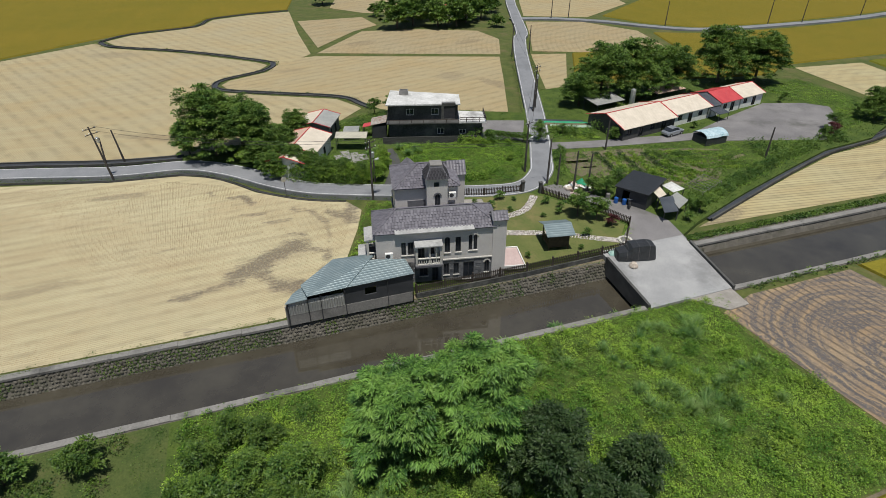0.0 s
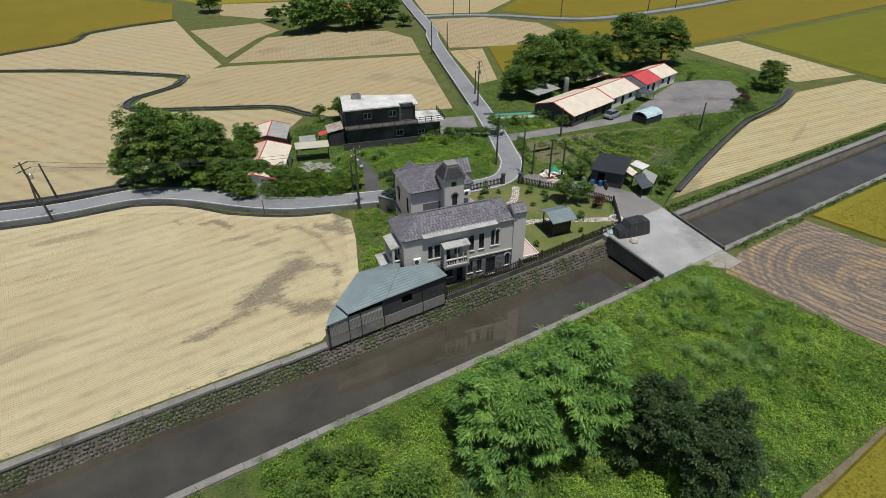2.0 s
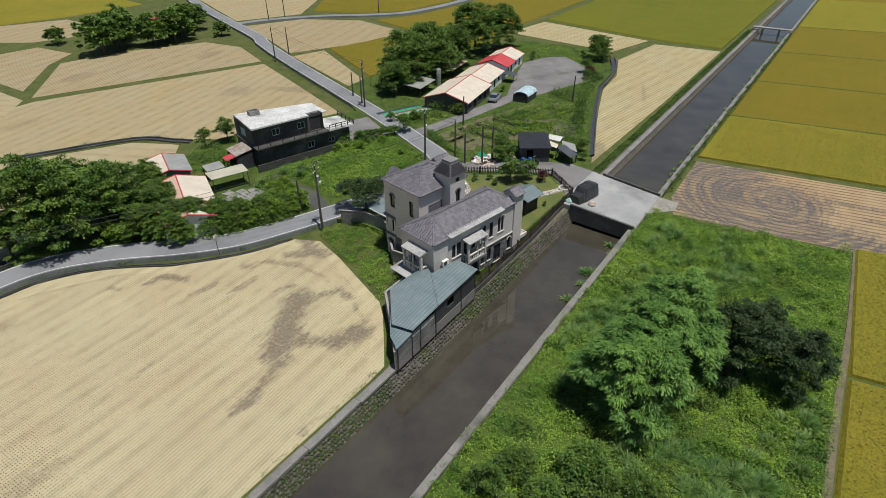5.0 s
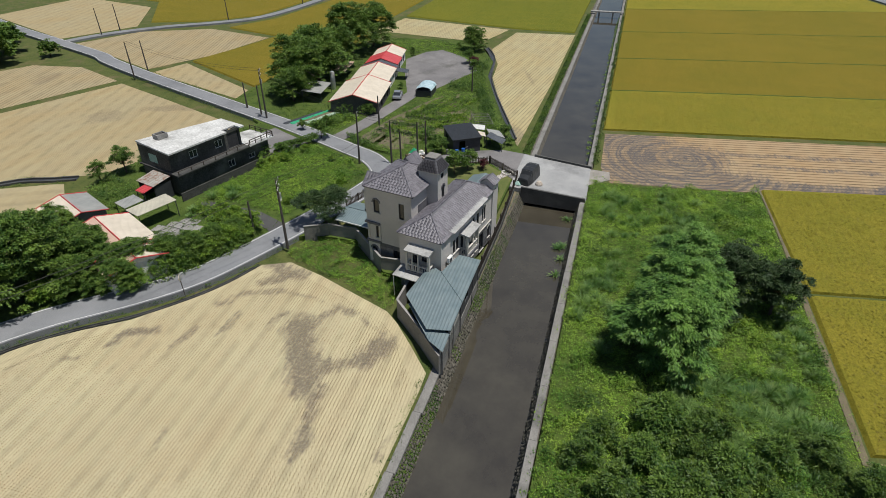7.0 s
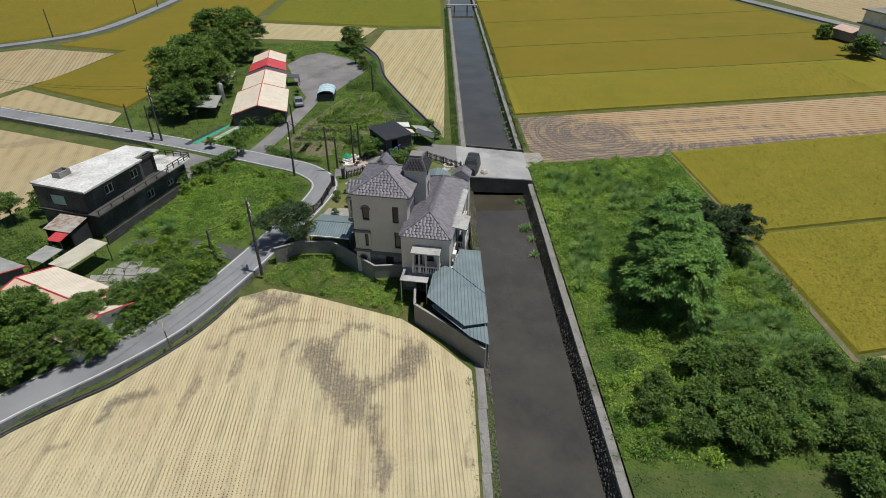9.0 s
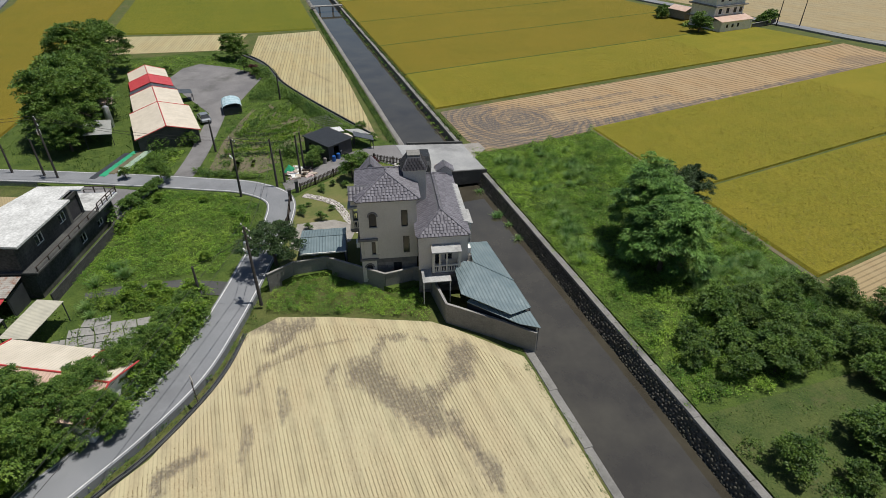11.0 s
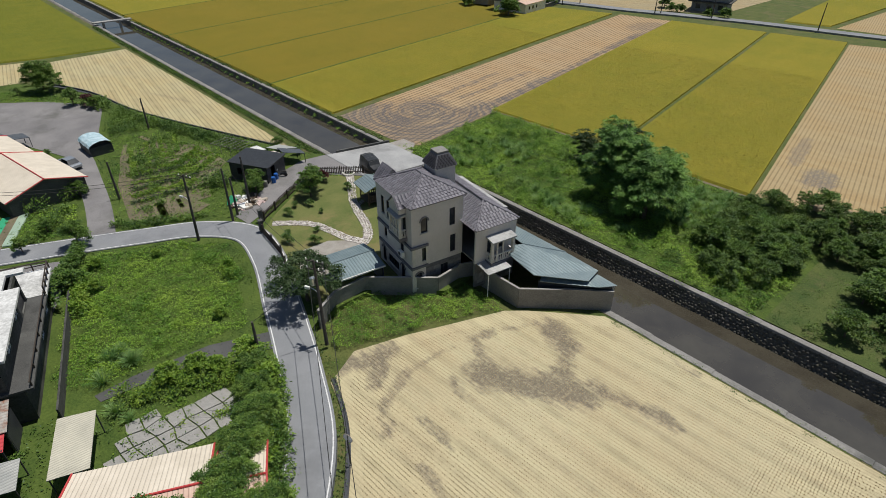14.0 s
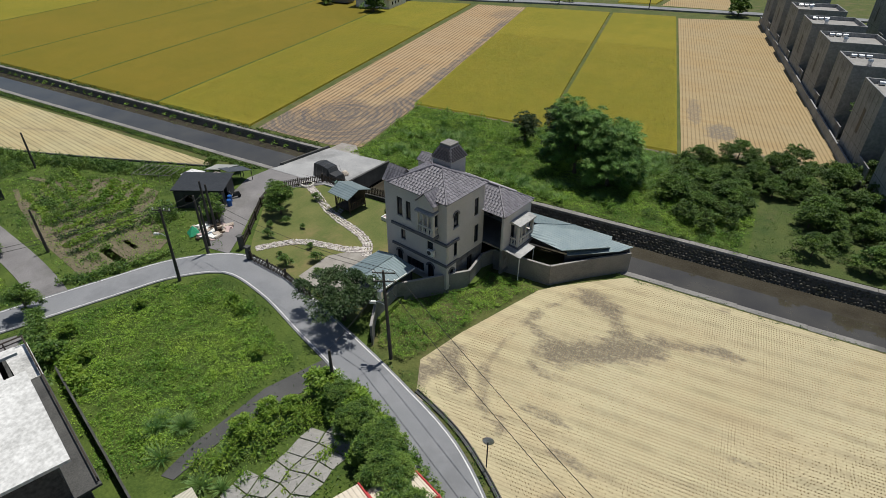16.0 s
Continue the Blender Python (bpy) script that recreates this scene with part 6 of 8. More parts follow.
def grey_house():
    t = thing("grey_house", "stained grey two-storey concrete house with a white flat roof", "house", pose(20.1, 91.6, VILLAGE, 0, 0, -15.5))
    lo = Build()
    hl = [(8.4, 9.6, 1.0, 2.1), (12.2, 13.4, 1.0, 1.8)]
    holed_wall(lo, (0, -0.3), (16.2, -0.3), 0, 3.1, 0.2, hl)
    holed_wall(lo, (16.2, -0.1), (16.2, 4.2), 0, 3.1, 0.2, [(2.0, 3.4, 0.1, 2.2)])
    holed_wall(lo, (16.0, 4.2), (0.1, 7.6), 0, 3.1, 0.2, [])
    holed_wall(lo, (0, 7.4), (0, -0.1), 0, 3.1, 0.2, [(2, 3, 0.1, 2.1)])
    part("ground_floor_wall", lo, M["stained"], t)
    for h in hl:
        window(t, (0, -0.3), (16.2, -0.3), *h, bars=1, sash="white_paint", sill=False)
    up = Build()
    hu = [(3.1, 4.4, 4.2, 5.3), (7.4, 8.7, 4.2, 5.3)]
    holed_wall(up, (0, 0.5), (12.0, 0.5), 3.3, 6.1, 0.2, hu + [(9.6, 11.6, 3.4, 5.7)])
    holed_wall(up, (12.0, 0.7), (12.0, 4.75), 3.3, 6.1, 0.2, [(1.5, 2.4, 3.4, 5.5)])
    holed_wall(up, (11.8, 4.8), (0.1, 7.6), 3.3, 6.1, 0.2, [])
    holed_wall(up, (0, 7.4), (0, 0.7), 3.3, 6.1, 0.2, [(2.0, 4.0, 3.9, 5.2)])
    part("upper_wall", up, M["stained"], t, "dark-stained upper wall")
    for h in hu:
        window(t, (0, 0.5), (12.0, 0.5), *h, bars=1, sash="white_paint", sill=False)
    part("door_panel", Build().box(9.62, 11.58, 0.62, 0.68, 3.42, 5.68), M["sash"], t)
    part("blue_shutter", Build().box(0.06, 0.12, 3.42, 5.38, 3.92, 5.18), M["teal"], t)
    part("ledge", Build().prism([(-0.3, -1.0), (12.2, -1.0), (12.2, 5.1), (-0.3, 7.7)], 3.1, 3.28), M["dark_concrete"], t, "black-stained floor ledge")
    part("terrace", Build().prism([(12.2, -1.0), (16.9, -1.0), (16.9, 4.3), (12.2, 5.1)], 3.1, 3.3), M["roof_white"], t)
    for (x0, y0), (x1, y1) in (((12.3, -0.9), (16.8, -0.9)), ((16.8, -0.9), (16.8, 4.2))):
        b = Build()
        b.tube([(x0, y0, 4.1), (x1, y1, 4.1)], 0.06, 6).tube([(x0, y0, 3.75), (x1, y1, 3.75)], 0.045, 6)
        for i in range(5):
            x, y = x0 + (x1 - x0) * i / 4, y0 + (y1 - y0) * i / 4
            b.box(x - 0.05, x + 0.05, y - 0.05, y + 0.05, 3.3, 4.1)
        part("railing", b, M["fence"], t, "rusty dark railing")
    for x in range(0, 13, 2):
        part("ledge_post", Build().box(x - 0.05, x + 0.05, -0.95, -0.85, 3.285, 3.8), M["fence"], t)
    part("ledge_rail", Build().tube([(-0.2, -0.9, 3.82), (12.1, -0.9, 3.82)], 0.05, 6), M["fence"], t)
    part("roof", Build().add([(x, y, z) for z in (6.1, 6.32) for x, y in ((-0.35, -0.25), (9.2, -0.25), (9.2, 1.0), (11.6, 1.0), (11.6, -0.25), (12.4, -0.25), (12.5, 5.0), (0.2, 8.0))],
                             [tuple(range(7, -1, -1)), tuple(range(8, 16))] + [(i, (i + 1) % 8, 8 + (i + 1) % 8, 8 + i) for i in range(8)]), M["roof_white"], t, "white-coated flat roof with grey stains")
    b = Build()
    for x0, x1, y0, y1 in ((1.9, 3.5, 5.1, 5.25), (1.9, 3.5, 6.15, 6.3), (1.9, 2.05, 5.25, 6.15), (3.35, 3.5, 5.25, 6.15)):
        b.box(x0, x1, y0, y1, 6.32, 7.05)
    part("roof_hatch", b, M["concrete"], t)
    a = thing("lean_to", "lean-to with a rusty corrugated roof beside the grey house", "lean-to", pose(20.1, 91.6, VILLAGE, 0, 0, -15.5))
    part("roof", Build().slab([(-3.2, 0.6, 2.5), (-0.42, 0.6, 3.0), (-0.42, 4.4, 3.0), (-3.2, 4.4, 2.5)], 0.05), M["rust_roof"], a)
    part("awning", Build().slab([(-4.6, 0.8, 2.1), (-3.0, 0.8, 2.4), (-3.0, 2.6, 2.4), (-4.6, 2.6, 2.1)], 0.05), M["red_roof"], a, "small red awning")
    for x, y in ((-3.0, 0.8), (-3.0, 4.2), (-0.6, 0.8), (-4.5, 0.9), (-4.5, 2.5)):
        part("post", Build().box(x - 0.05, x + 0.05, y - 0.05, y + 0.05, 0, 2.15), M["dark_metal"], a)
    part("back_wall", Build().box(-3.0, -0.5, 4.25, 4.35, 0, 2.4), M["dark_concrete"], a)
    part("side_wall", Build().box(-2.9, -0.5, 0.75, 0.83, 0, 2.35), M["dark_metal"], a)


def stained_wall():
    t = thing("yard_wall", "black-stained low yard wall beside the grey house", "wall", kind="structure")
    u = Vector((math.cos(radians(-15.5)), math.sin(radians(-15.5)), 0))
    for i in range(6):
        o = Vector((18.6, 90.0, 0)) + u * (2.75 * i)
        part("wall_panel", Build().box(0, 2.73, 0, 0.15, 0, 1.25), M["stained"], t).matrix_world = pose(o.x, o.y, VILLAGE - 0.05, 0, 0, -15.5)


def plain_house(name, label, cx, cy, turn, L, W, eave, top, roof_a, roof_b, wall, trim=None, lab2=""):
    """A single-storey house with a gable of two sheets, openings along one side."""
    t = thing(name, label, "house", pose(cx, cy, VILLAGE, 0, 0, turn))
    part("roof", Build().slab([(-L / 2, -W / 2, eave), (L / 2, -W / 2, eave), (L / 2, 0, top), (-L / 2, 0, top)], 0.08), M[roof_a], t)
    part("roof", Build().slab([(-L / 2, 0, top), (L / 2, 0, top), (L / 2, W / 2, eave), (-L / 2, W / 2, eave)], 0.08), M[roof_b], t)
    w, l = W / 2 - 0.35, L / 2 - 0.3
    b = Build()
    k = max(1, int(L / 3))
    holes = [(0.8 + i * (2 * l - 1.2) / k, 1.9 + i * (2 * l - 1.2) / k, 0.1 if i % 2 else 0.9, 1.9) for i in range(k)]
    e = eave - 0.12
    holed_wall(b, (-l, -w), (l, -w), 0, e, 0.18, holes)
    holed_wall(b, (l, -w + 0.18), (l, w), 0, e, 0.18, [])
    holed_wall(b, (l - 0.18, w), (-l, w), 0, e, 0.18, [])
    holed_wall(b, (-l, w - 0.18), (-l, -w + 0.18), 0, e, 0.18, [])
    for x in (-l, l - 0.18):
        b.add([(x, -w, e), (x + 0.18, -w, e), (x + 0.18, w, e), (x, w, e), (x, 0, top - 0.14), (x + 0.18, 0, top - 0.14)], [(0, 4, 3), (1, 2, 5), (0, 1, 5, 4), (3, 4, 5, 2)])
    part("wall", b, M[wall], t)
    for h in holes:
        window(t, (-l, -w), (l, -w), *h, bars=1, sill=False)
    if trim:
        part("ridge_cap", Build().tube([(-L / 2, 0, top + 0.04), (L / 2, 0, top + 0.02)], 0.08, 6), M[trim], t, "red ridge cap")
        for x in (-L / 2, L / 2):
            for s in (-1, 1):
                part("verge", Build().tube([(x, s * W / 2, eave + 0.03), (x, 0, top + 0.01)], 0.07, 6), M[trim], t, "red verge trim")
    return t


grey_house()
stained_wall()
plain_house("red_house", "low house with faded pink and cream sheet roof, red ridge", 5.0, 88.3, 64, 8.6, 7.4, 2.75, 3.75, "cream_roof", "pink_roof", "white_paint", "red_trim")
plain_house("red_house_porch", "low porch wing with cream and red sheet roof", 2.2, 82.9, 64, 3.2, 6.6, 2.5, 3.45, "cream_roof", "pink_roof", "white_paint", "red_trim")
plain_house("back_house", "small back house with grey and cream sheet roof", 9.0, 98.0, 66, 7.0, 6.0, 2.7, 3.5, "grey_sheet", "cream_roof", "wall_grey", "red_trim")


def strip_roof(name, label, poly, z, mat, posts=True):
    t = thing(name, label, "shelter")
    part("roof", Build().slab(poly, 0.06), M[mat], t)
    cx, cy = sum(p[0] for p in poly) / len(poly), sum(p[1] for p in poly) / len(poly)
    for x, y, zz in poly:
        x, y = x + (cx - x) * 0.06, y + (cy - y) * 0.06
        part("post", Build().tube([(x, y, z), (x, y, zz - 0.12)], 0.05, 6), M["dark_metal"], t)
    return t


strip_roof("walkway_roof", "long weathered cream sheet roof over a walkway", [(10.4, 89.6, 2.9), (15.4, 87.9, 2.9), (16.1, 90.2, 3.1), (11.0, 91.9, 3.1)], VILLAGE, "old_roof")
strip_roof("sheet_shelter", "small grey corrugated shelter", [(12.4, 93.6, 2.3), (15.0, 92.9, 2.3), (15.6, 95.0, 2.5), (13.0, 95.7, 2.5)], VILLAGE, "grey_sheet")

# ---- farmhouse row ----
FARM = 11.0  # turn of the row


def farm():
    specs = [("cream_roof", "cream_roof", "dark_concrete", 0.0, 13.2, 9.6, 2.2, 3.7, "farm shed with a wide cream sheet roof, red trim"),
             ("cream_roof", "cream_roof", "white_paint", 13.5, 10.0, 8.2, 2.3, 3.6, "farmhouse wing with a cream sheet roof"),
             ("dark_roof", "dark_roof", "white_paint", 23.6, 2.6, 8.0, 2.2, 3.4, "narrow wing with a dark sheet roof"),
             ("red_roof", "red_roof", "white_paint", 26.3, 6.2, 7.6, 2.3, 3.6, "farmhouse wing with a bright red roof"),
             ("cream_roof", "cream_roof", "white_paint", 32.6, 7.2, 7.2, 2.3, 3.6, "farmhouse end wing with a pale sheet roof")]
    u = Vector((math.cos(radians(FARM)), math.sin(radians(FARM)), 0))
    v = Vector((-u.y, u.x, 0))
    o = Vector((57.2, 82.3, 0))
    for a, b, w, s, L, W, e, top, lab in specs:
        c = o + u * (s + L / 2)
        plain_house("farmhouse", lab, c.x, c.y, FARM, L, W, e, top, a, b, w, "red_trim" if "dark" not in a else None)
    strip_roof("back_shelter", "pale corrugated shelter with water tanks behind the farm", [(61, 91.0, 2.6), (68, 92.2, 2.6), (67.2, 96.0, 3.1), (60.2, 94.8, 3.1)], VILLAGE, "grey_sheet")
    strip_roof("back_shelter", "cream shelter under the farm trees", [(76, 93.0, 2.7), (84, 94.4, 2.7), (83.4, 97.6, 3.1), (75.4, 96.2, 3.1)], VILLAGE, "pink_roof")
    tank = single("water_tank", Build().lathe(70.2, 93.0, [(0.5, VILLAGE), (0.55, VILLAGE + 1.0), (0.5, VILLAGE + 3.6), (0.1, VILLAGE + 3.8)], 14), M["steel"], "tall dull steel water tank", "water tank")
    strip_roof("porch_roof", "dark porch roof at the farmhouse", [(80.5, 80.2, 2.2), (83.2, 80.7, 2.2), (82.7, 83.4, 2.6), (80.0, 82.9, 2.6)], VILLAGE, "dark_roof")
    # blue covered shelter in the yard
    t = thing("tarp_shelter", "small dark shelter under a pale blue tarpaulin", "shelter", pose(72.6, 73.2, VILLAGE, 0, 0, 4))
    b = Build()
    n = 7
    for i in range(n):
        a = math.pi * i / (n - 1)
        for j in range(5):
            b.v.append((-2.4 + j * 1.2, -1.7 * math.cos(a), 1.35 + 0.75 * math.sin(a) + 0.06 * math.sin(j * 2.7 + i)))
    b.f += [(i * 5 + j, i * 5 + j + 1, (i + 1) * 5 + j + 1, (i + 1) * 5 + j) for i in range(n - 1) for j in range(4)]
    part("tarpaulin", b, M["blue_tarp"], t)
    part("body", Build().box(-2.3, 2.3, -1.6, 1.6, 0, 1.33, 0.05), M["dark_metal"], t)


def car():
    t = thing("car", "silver saloon car parked beside the farm shed", "car", pose(68.6, 77.9, VILLAGE + 0.06, 0, 0, 14))
    b = Build()
    secs = [(-2.2, 0.72, 0.45, 0.75), (-2.05, 0.82, 0.32, 0.92), (-1.3, 0.86, 0.25, 0.98), (0.9, 0.86, 0.25, 0.95), (1.9, 0.82, 0.3, 0.82), (2.2, 0.7, 0.4, 0.62)]
    k = len(b.v)
    for x, w, z0, z1 in secs:
        b.v += [(x, -w, z0), (x, -w, z1 - 0.12), (x, -w * 0.85, z1), (x, w * 0.85, z1), (x, w, z1 - 0.12), (x, w, z0)]
    for i in range(5):
        b.f += [(k + i * 6 + j, k + i * 6 + (j + 1) % 6, k + (i + 1) * 6 + (j + 1) % 6, k + (i + 1) * 6 + j)[::-1] for j in range(6)]
    b.f += [tuple(k + j for j in range(6)), tuple(k + 30 + j for j in range(5, -1, -1))]
    part("body", b, M["car_paint"], t)
    b = Build().add([(-1.75, -0.74, 0.96), (1.0, -0.74, 0.94), (1.0, 0.74, 0.94), (-1.75, 0.74, 0.96), (-1.15, -0.6, 1.4), (0.2, -0.6, 1.42), (0.2, 0.6, 1.42), (-1.15, 0.6, 1.4)], [(0, 1, 5, 4), (1, 2, 6, 5), (2, 3, 7, 6), (3, 0, 4, 7)])
    part("windows", b, M["glass"], t)
    part("roof", Build().slab([(-1.17, -0.62, 1.45), (0.22, -0.62, 1.46), (0.22, 0.62, 1.46), (-1.17, 0.62, 1.45)], 0.045), M["car_paint"], t)
    me = Build().tube([(0, -0.1, 0), (0, 0.1, 0)], 0.31, 16).mesh("wheel", M["tyre"])
    rim = Build().tube([(0, -0.11, 0), (0, 0.11, 0)], 0.18, 12).mesh("rim", M["steel"])
    for x in (-1.35, 1.35):
        for y in (-0.8, 0.8):
            o = part("wheel", me, None, t)
            o.location = (x, y, 0.31)
            part("rim", rim, None, o)
    for y in (-0.55, 0.55):
        part("headlight", Build().box(2.08, 2.19, y - 0.15, y + 0.15, 0.58, 0.68, 0.02), M["porcelain"], t)


def dark_sheds():
    t = thing("dark_shed", "low shed with a black sheet roof and dark walls", "shed", pose(48.2, 58.9, VILLAGE, 0, 0, -58))
    part("roof", Build().slab([(-2.3, -3.0, 2.4), (2.6, -3.0, 2.5), (2.6, 3.2, 2.7), (-2.3, 3.2, 2.6)], 0.1), M["tarp"], t)
    b = Build()
    holed_wall(b, (-2.1, -2.7), (2.4, -2.7), 0, 2.3, 0.12, [(1.0, 2.0, 0.1, 2.0)])
    holed_wall(b, (2.4, -2.58), (2.4, 3.0), 0, 2.36, 0.12, [])
    holed_wall(b, (2.28, 3.0), (-2.1, 3.0), 0, 2.4, 0.12, [])
    holed_wall(b, (-2.1, 2.88), (-2.1, -2.58), 0, 2.3, 0.12, [(1, 2.2, 0.8, 1.8)])
    part("wall", b, M["dark_metal"], t)
    strip_roof("shelter", "cream panel roof over a shed door", [(48.6, 54.9, 2.6), (50.2, 55.4, 2.6), (50.6, 57.6, 2.75), (48.9, 57.2, 2.75)], VILLAGE, "cream_roof")
    strip_roof("shelter", "dark sloping shelter roof beside the black shed", [(47.4, 51.9, 2.1), (49.4, 51.7, 2.1), (50.6, 54.6, 2.7), (48.5, 54.8, 2.7)], VILLAGE, "dark_roof")
    strip_roof("shelter", "pale green sheet shelter", [(49.6, 51.9, 2.3), (52.2, 53.4, 2.4), (52.0, 55.6, 2.6), (50.2, 54.7, 2.6)], VILLAGE, "grey_sheet")
    strip_roof("shelter", "white panel roof with a red edge", [(51.6, 55.8, 2.5), (53.8, 56.2, 2.5), (53.2, 58.4, 2.7), (51.2, 57.8, 2.7)], VILLAGE, "roof_white")
    for x, y, mat, lab in ((44.6, 58.6, "blue", "blue plastic drum beside the shed"), (45.4, 57.8, "blue", "blue plastic drum beside the shed"), (44.2, 60.0, "wall_grey", "grey plastic drum beside the shed")):
        single("drum", Build().lathe(x, y, [(0.28, VILLAGE), (0.3, VILLAGE + 0.1), (0.3, VILLAGE + 0.8), (0.26, VILLAGE + 0.88)], 12), M[mat], lab, "drum", "drums by the shed")
    s = thing("scooter", "dark motor scooter parked beside the shed", "scooter", pose(45.6, 56.9, VILLAGE + 0.06, 0, 0, 60))
    for x in (-0.6, 0.6):
        part("wheel", Build().tube([(x, -0.05, 0.24), (x, 0.05, 0.24)], 0.24, 12), M["tyre"], s)
    part("body", Build().box(-0.75, 0.1, -0.16, 0.16, 0.3, 0.72, 0.06).box(0.05, 0.45, -0.12, 0.12, 0.22, 0.36, 0.03).box(0.4, 0.6, -0.18, 0.18, 0.3, 0.95, 0.05), M["dark_metal"], s)
    part("seat", Build().box(-0.7, 0.02, -0.14, 0.14, 0.724, 0.82, 0.04), M["tyre"], s)
    part("handlebar", Build().tube([(0.42, -0.33, 1.02), (0.5, 0, 0.98), (0.42, 0.33, 1.02)], 0.025, 6), M["steel"], s)
    # junk heap by the lane
    g = np.random.default_rng(5)
    for i in range(46):
        x, y = g.normal(41.8, 1.1), g.normal(63.9, 1.0)
        w, d, h = g.uniform(0.15, 0.6), g.uniform(0.15, 0.5), g.uniform(0.08, 0.35)
        mat = ("debris", "white_paint", "wood", "debris", "slab_pink", "wall_grey")[i % 6]
        o = single("junk", Build().box(-w, w, -d, d, 0, h, 0.02), M[mat], {"debris": "broken brown board on the junk heap", "white_paint": "white broken panel on the junk heap", "wood": "dark plank on the junk heap", "slab_pink": "pinkish brick rubble on the junk heap", "wall_grey": "grey concrete lump on the junk heap"}[mat], "junk", "junk heap")
        o.matrix_world = pose(x, y, VILLAGE + 0.05 + 0.25 * math.exp(-((x - 41.8) ** 2 + (y - 63.9) ** 2)) * g.uniform(0, 1), g.uniform(-14, 14), g.uniform(-14, 14), g.uniform(0, 180))
    b = Build()
    b.add([(42.2, 65.0, 0.7), (43.6, 64.4, 0.7), (43.9, 65.6, 0.7), (42.6, 66.2, 0.7), (43.0, 65.3, 1.7)], [(0, 1, 4), (1, 2, 4), (2, 3, 4), (3, 0, 4), (3, 2, 1, 0)])
    single("green_sheet", b, M["netting"], "crumpled green tarpaulin over junk", "tarpaulin")


farm()
car()
dark_sheds()
for i, (mat, lab) in enumerate((("mulch", "black plastic mulch bed"), ("netting", "bright green netting over a vegetable bed"), ("soil", "bare brown vegetable bed"), ("pale_net", "pale netting over a vegetable bed"))):
    o = single("bed", Build().box(-4.6, 4.4, -0.5, 0.5, 0, 0.22, 0.08), M[mat], lab, "vegetable bed", "beds beside the farm")
    o.matrix_world = pose(53.4 + i * 0.45 - 0.6, 90.3 - i * 1.15, VILLAGE, 0, 0, -23)

# ---- poles, wires, sign ----
TOPS = {}


def utility_pole(x, y, tall, arms=0, lean=(0, 0), label="dark concrete utility pole", lamp=False, z=VILLAGE):
    t = thing("utility_pole", label, "utility pole", pose(x, y, z, lean[0], lean[1], 25), "utility poles")
    part("pole", Build().tube([(0, 0, -0.2), (0, 0, tall)], [0.17, 0.10], 10), M["pole"], t)
    for i in range(arms):
        zz = tall - 0.35 - 0.8 * i
        part("crossarm", Build().box(-0.9, 0.9, -0.16, -0.105, zz, zz + 0.1), M["pole"], t)
        for s in (-0.8, -0.3, 0.8):
            part("insulator", Build().lathe(s, -0.13, [(0.05, zz + 0.1), (0.07, zz + 0.16), (0.035, zz + 0.2), (0.06, zz + 0.27)], 8), M["porcelain"], t)
    if arms > 1:
        part("transformer", Build().lathe(0.38, 0, [(0.22, tall - 2.6), (0.24, tall - 2.5), (0.24, tall - 1.9), (0.1, tall - 1.8)], 12), M["steel"], t)
    if lamp:
        part("lamp_arm", Build().tube([(0, 0, tall * 0.62), (0.5, 0, tall * 0.66), (0.9, 0, tall * 0.66)], 0.03, 6), M["steel"], t)
        part("lamp_head", Build().box(0.8, 1.3, -0.1, 0.1, tall * 0.645, tall * 0.67, 0.02), M["porcelain"], t)
    m = t.matrix_world @ Vector((0, -0.13, tall - 0.05))
    return m


P = {}
P["a"] = utility_pole(12.6, 70.5, 8.9, 2, (0, 1), "dark utility pole with crossarms and insulators", True)
P["b"] = utility_pole(37.0, 72.1, 8.2, 1, (1, -1), lamp=True)
P["c"] = utility_pole(14.1, 76.0, 4.6)
P["d"] = utility_pole(38.4, 67.3, 7.0)
utility_pole(39.5, 66.2, 5.0, label="short dark post by the junk heap")
utility_pole(40.9, 63.9, 6.2, label="dark post by the junk heap")
utility_pole(42.8, 63.2, 5.8, label="dark post by the junk heap")
P["e"] = utility_pole(50.4, 96.8, 9.0, 2, (0, 1), "utility pole with transformer and crossarms")
utility_pole(51.8, 98.8, 5.6)
utility_pole(54.3, 103.5, 5.0)
P["w"] = utility_pole(-23.8, 90.4, 8.6, 2, (0, -6), "leaning utility pole with crossarms", z=0.3)
utility_pole(-23.0, 96.8, 5.6, 0, (0, -5), z=0.3)
utility_pole(-25.2, 94.6, 5.2, 0, (0, 3), z=0.3)
utility_pole(53.6, 75.7, 5.2)
utility_pole(76.4, 64.4, 5.2)
P["f"] = utility_pole(65.2, 140, 8.0, z=0.3)
utility_pole(70.8, 141.2, 7.0, z=0.3)
for x, y in ((98, 181), (104, 180), (127, 158.5), (160, 150), (172, 148), (201, 151)):
    utility_pole(x, y, 7.5, z=0.2)
for x, y in ((104, -81.5), (74, -90), (72.5, -91), (30, -101.5), (58, -95.5), (100, -86)):
    utility_pole(x, y, 7.5, z=0.2)


def cable(p, q, sag, dx=0.0):
    b = Build()
    pts = [p.lerp(q, i / 14) + Vector((dx, dx * 0.5, -4 * sag * (i / 14) * (1 - i / 14))) for i in range(15)]
    b.tube(pts, 0.022, 4)
    single("cable", b, M["wire"], "thin black overhead cable", "cable", "overhead cables")


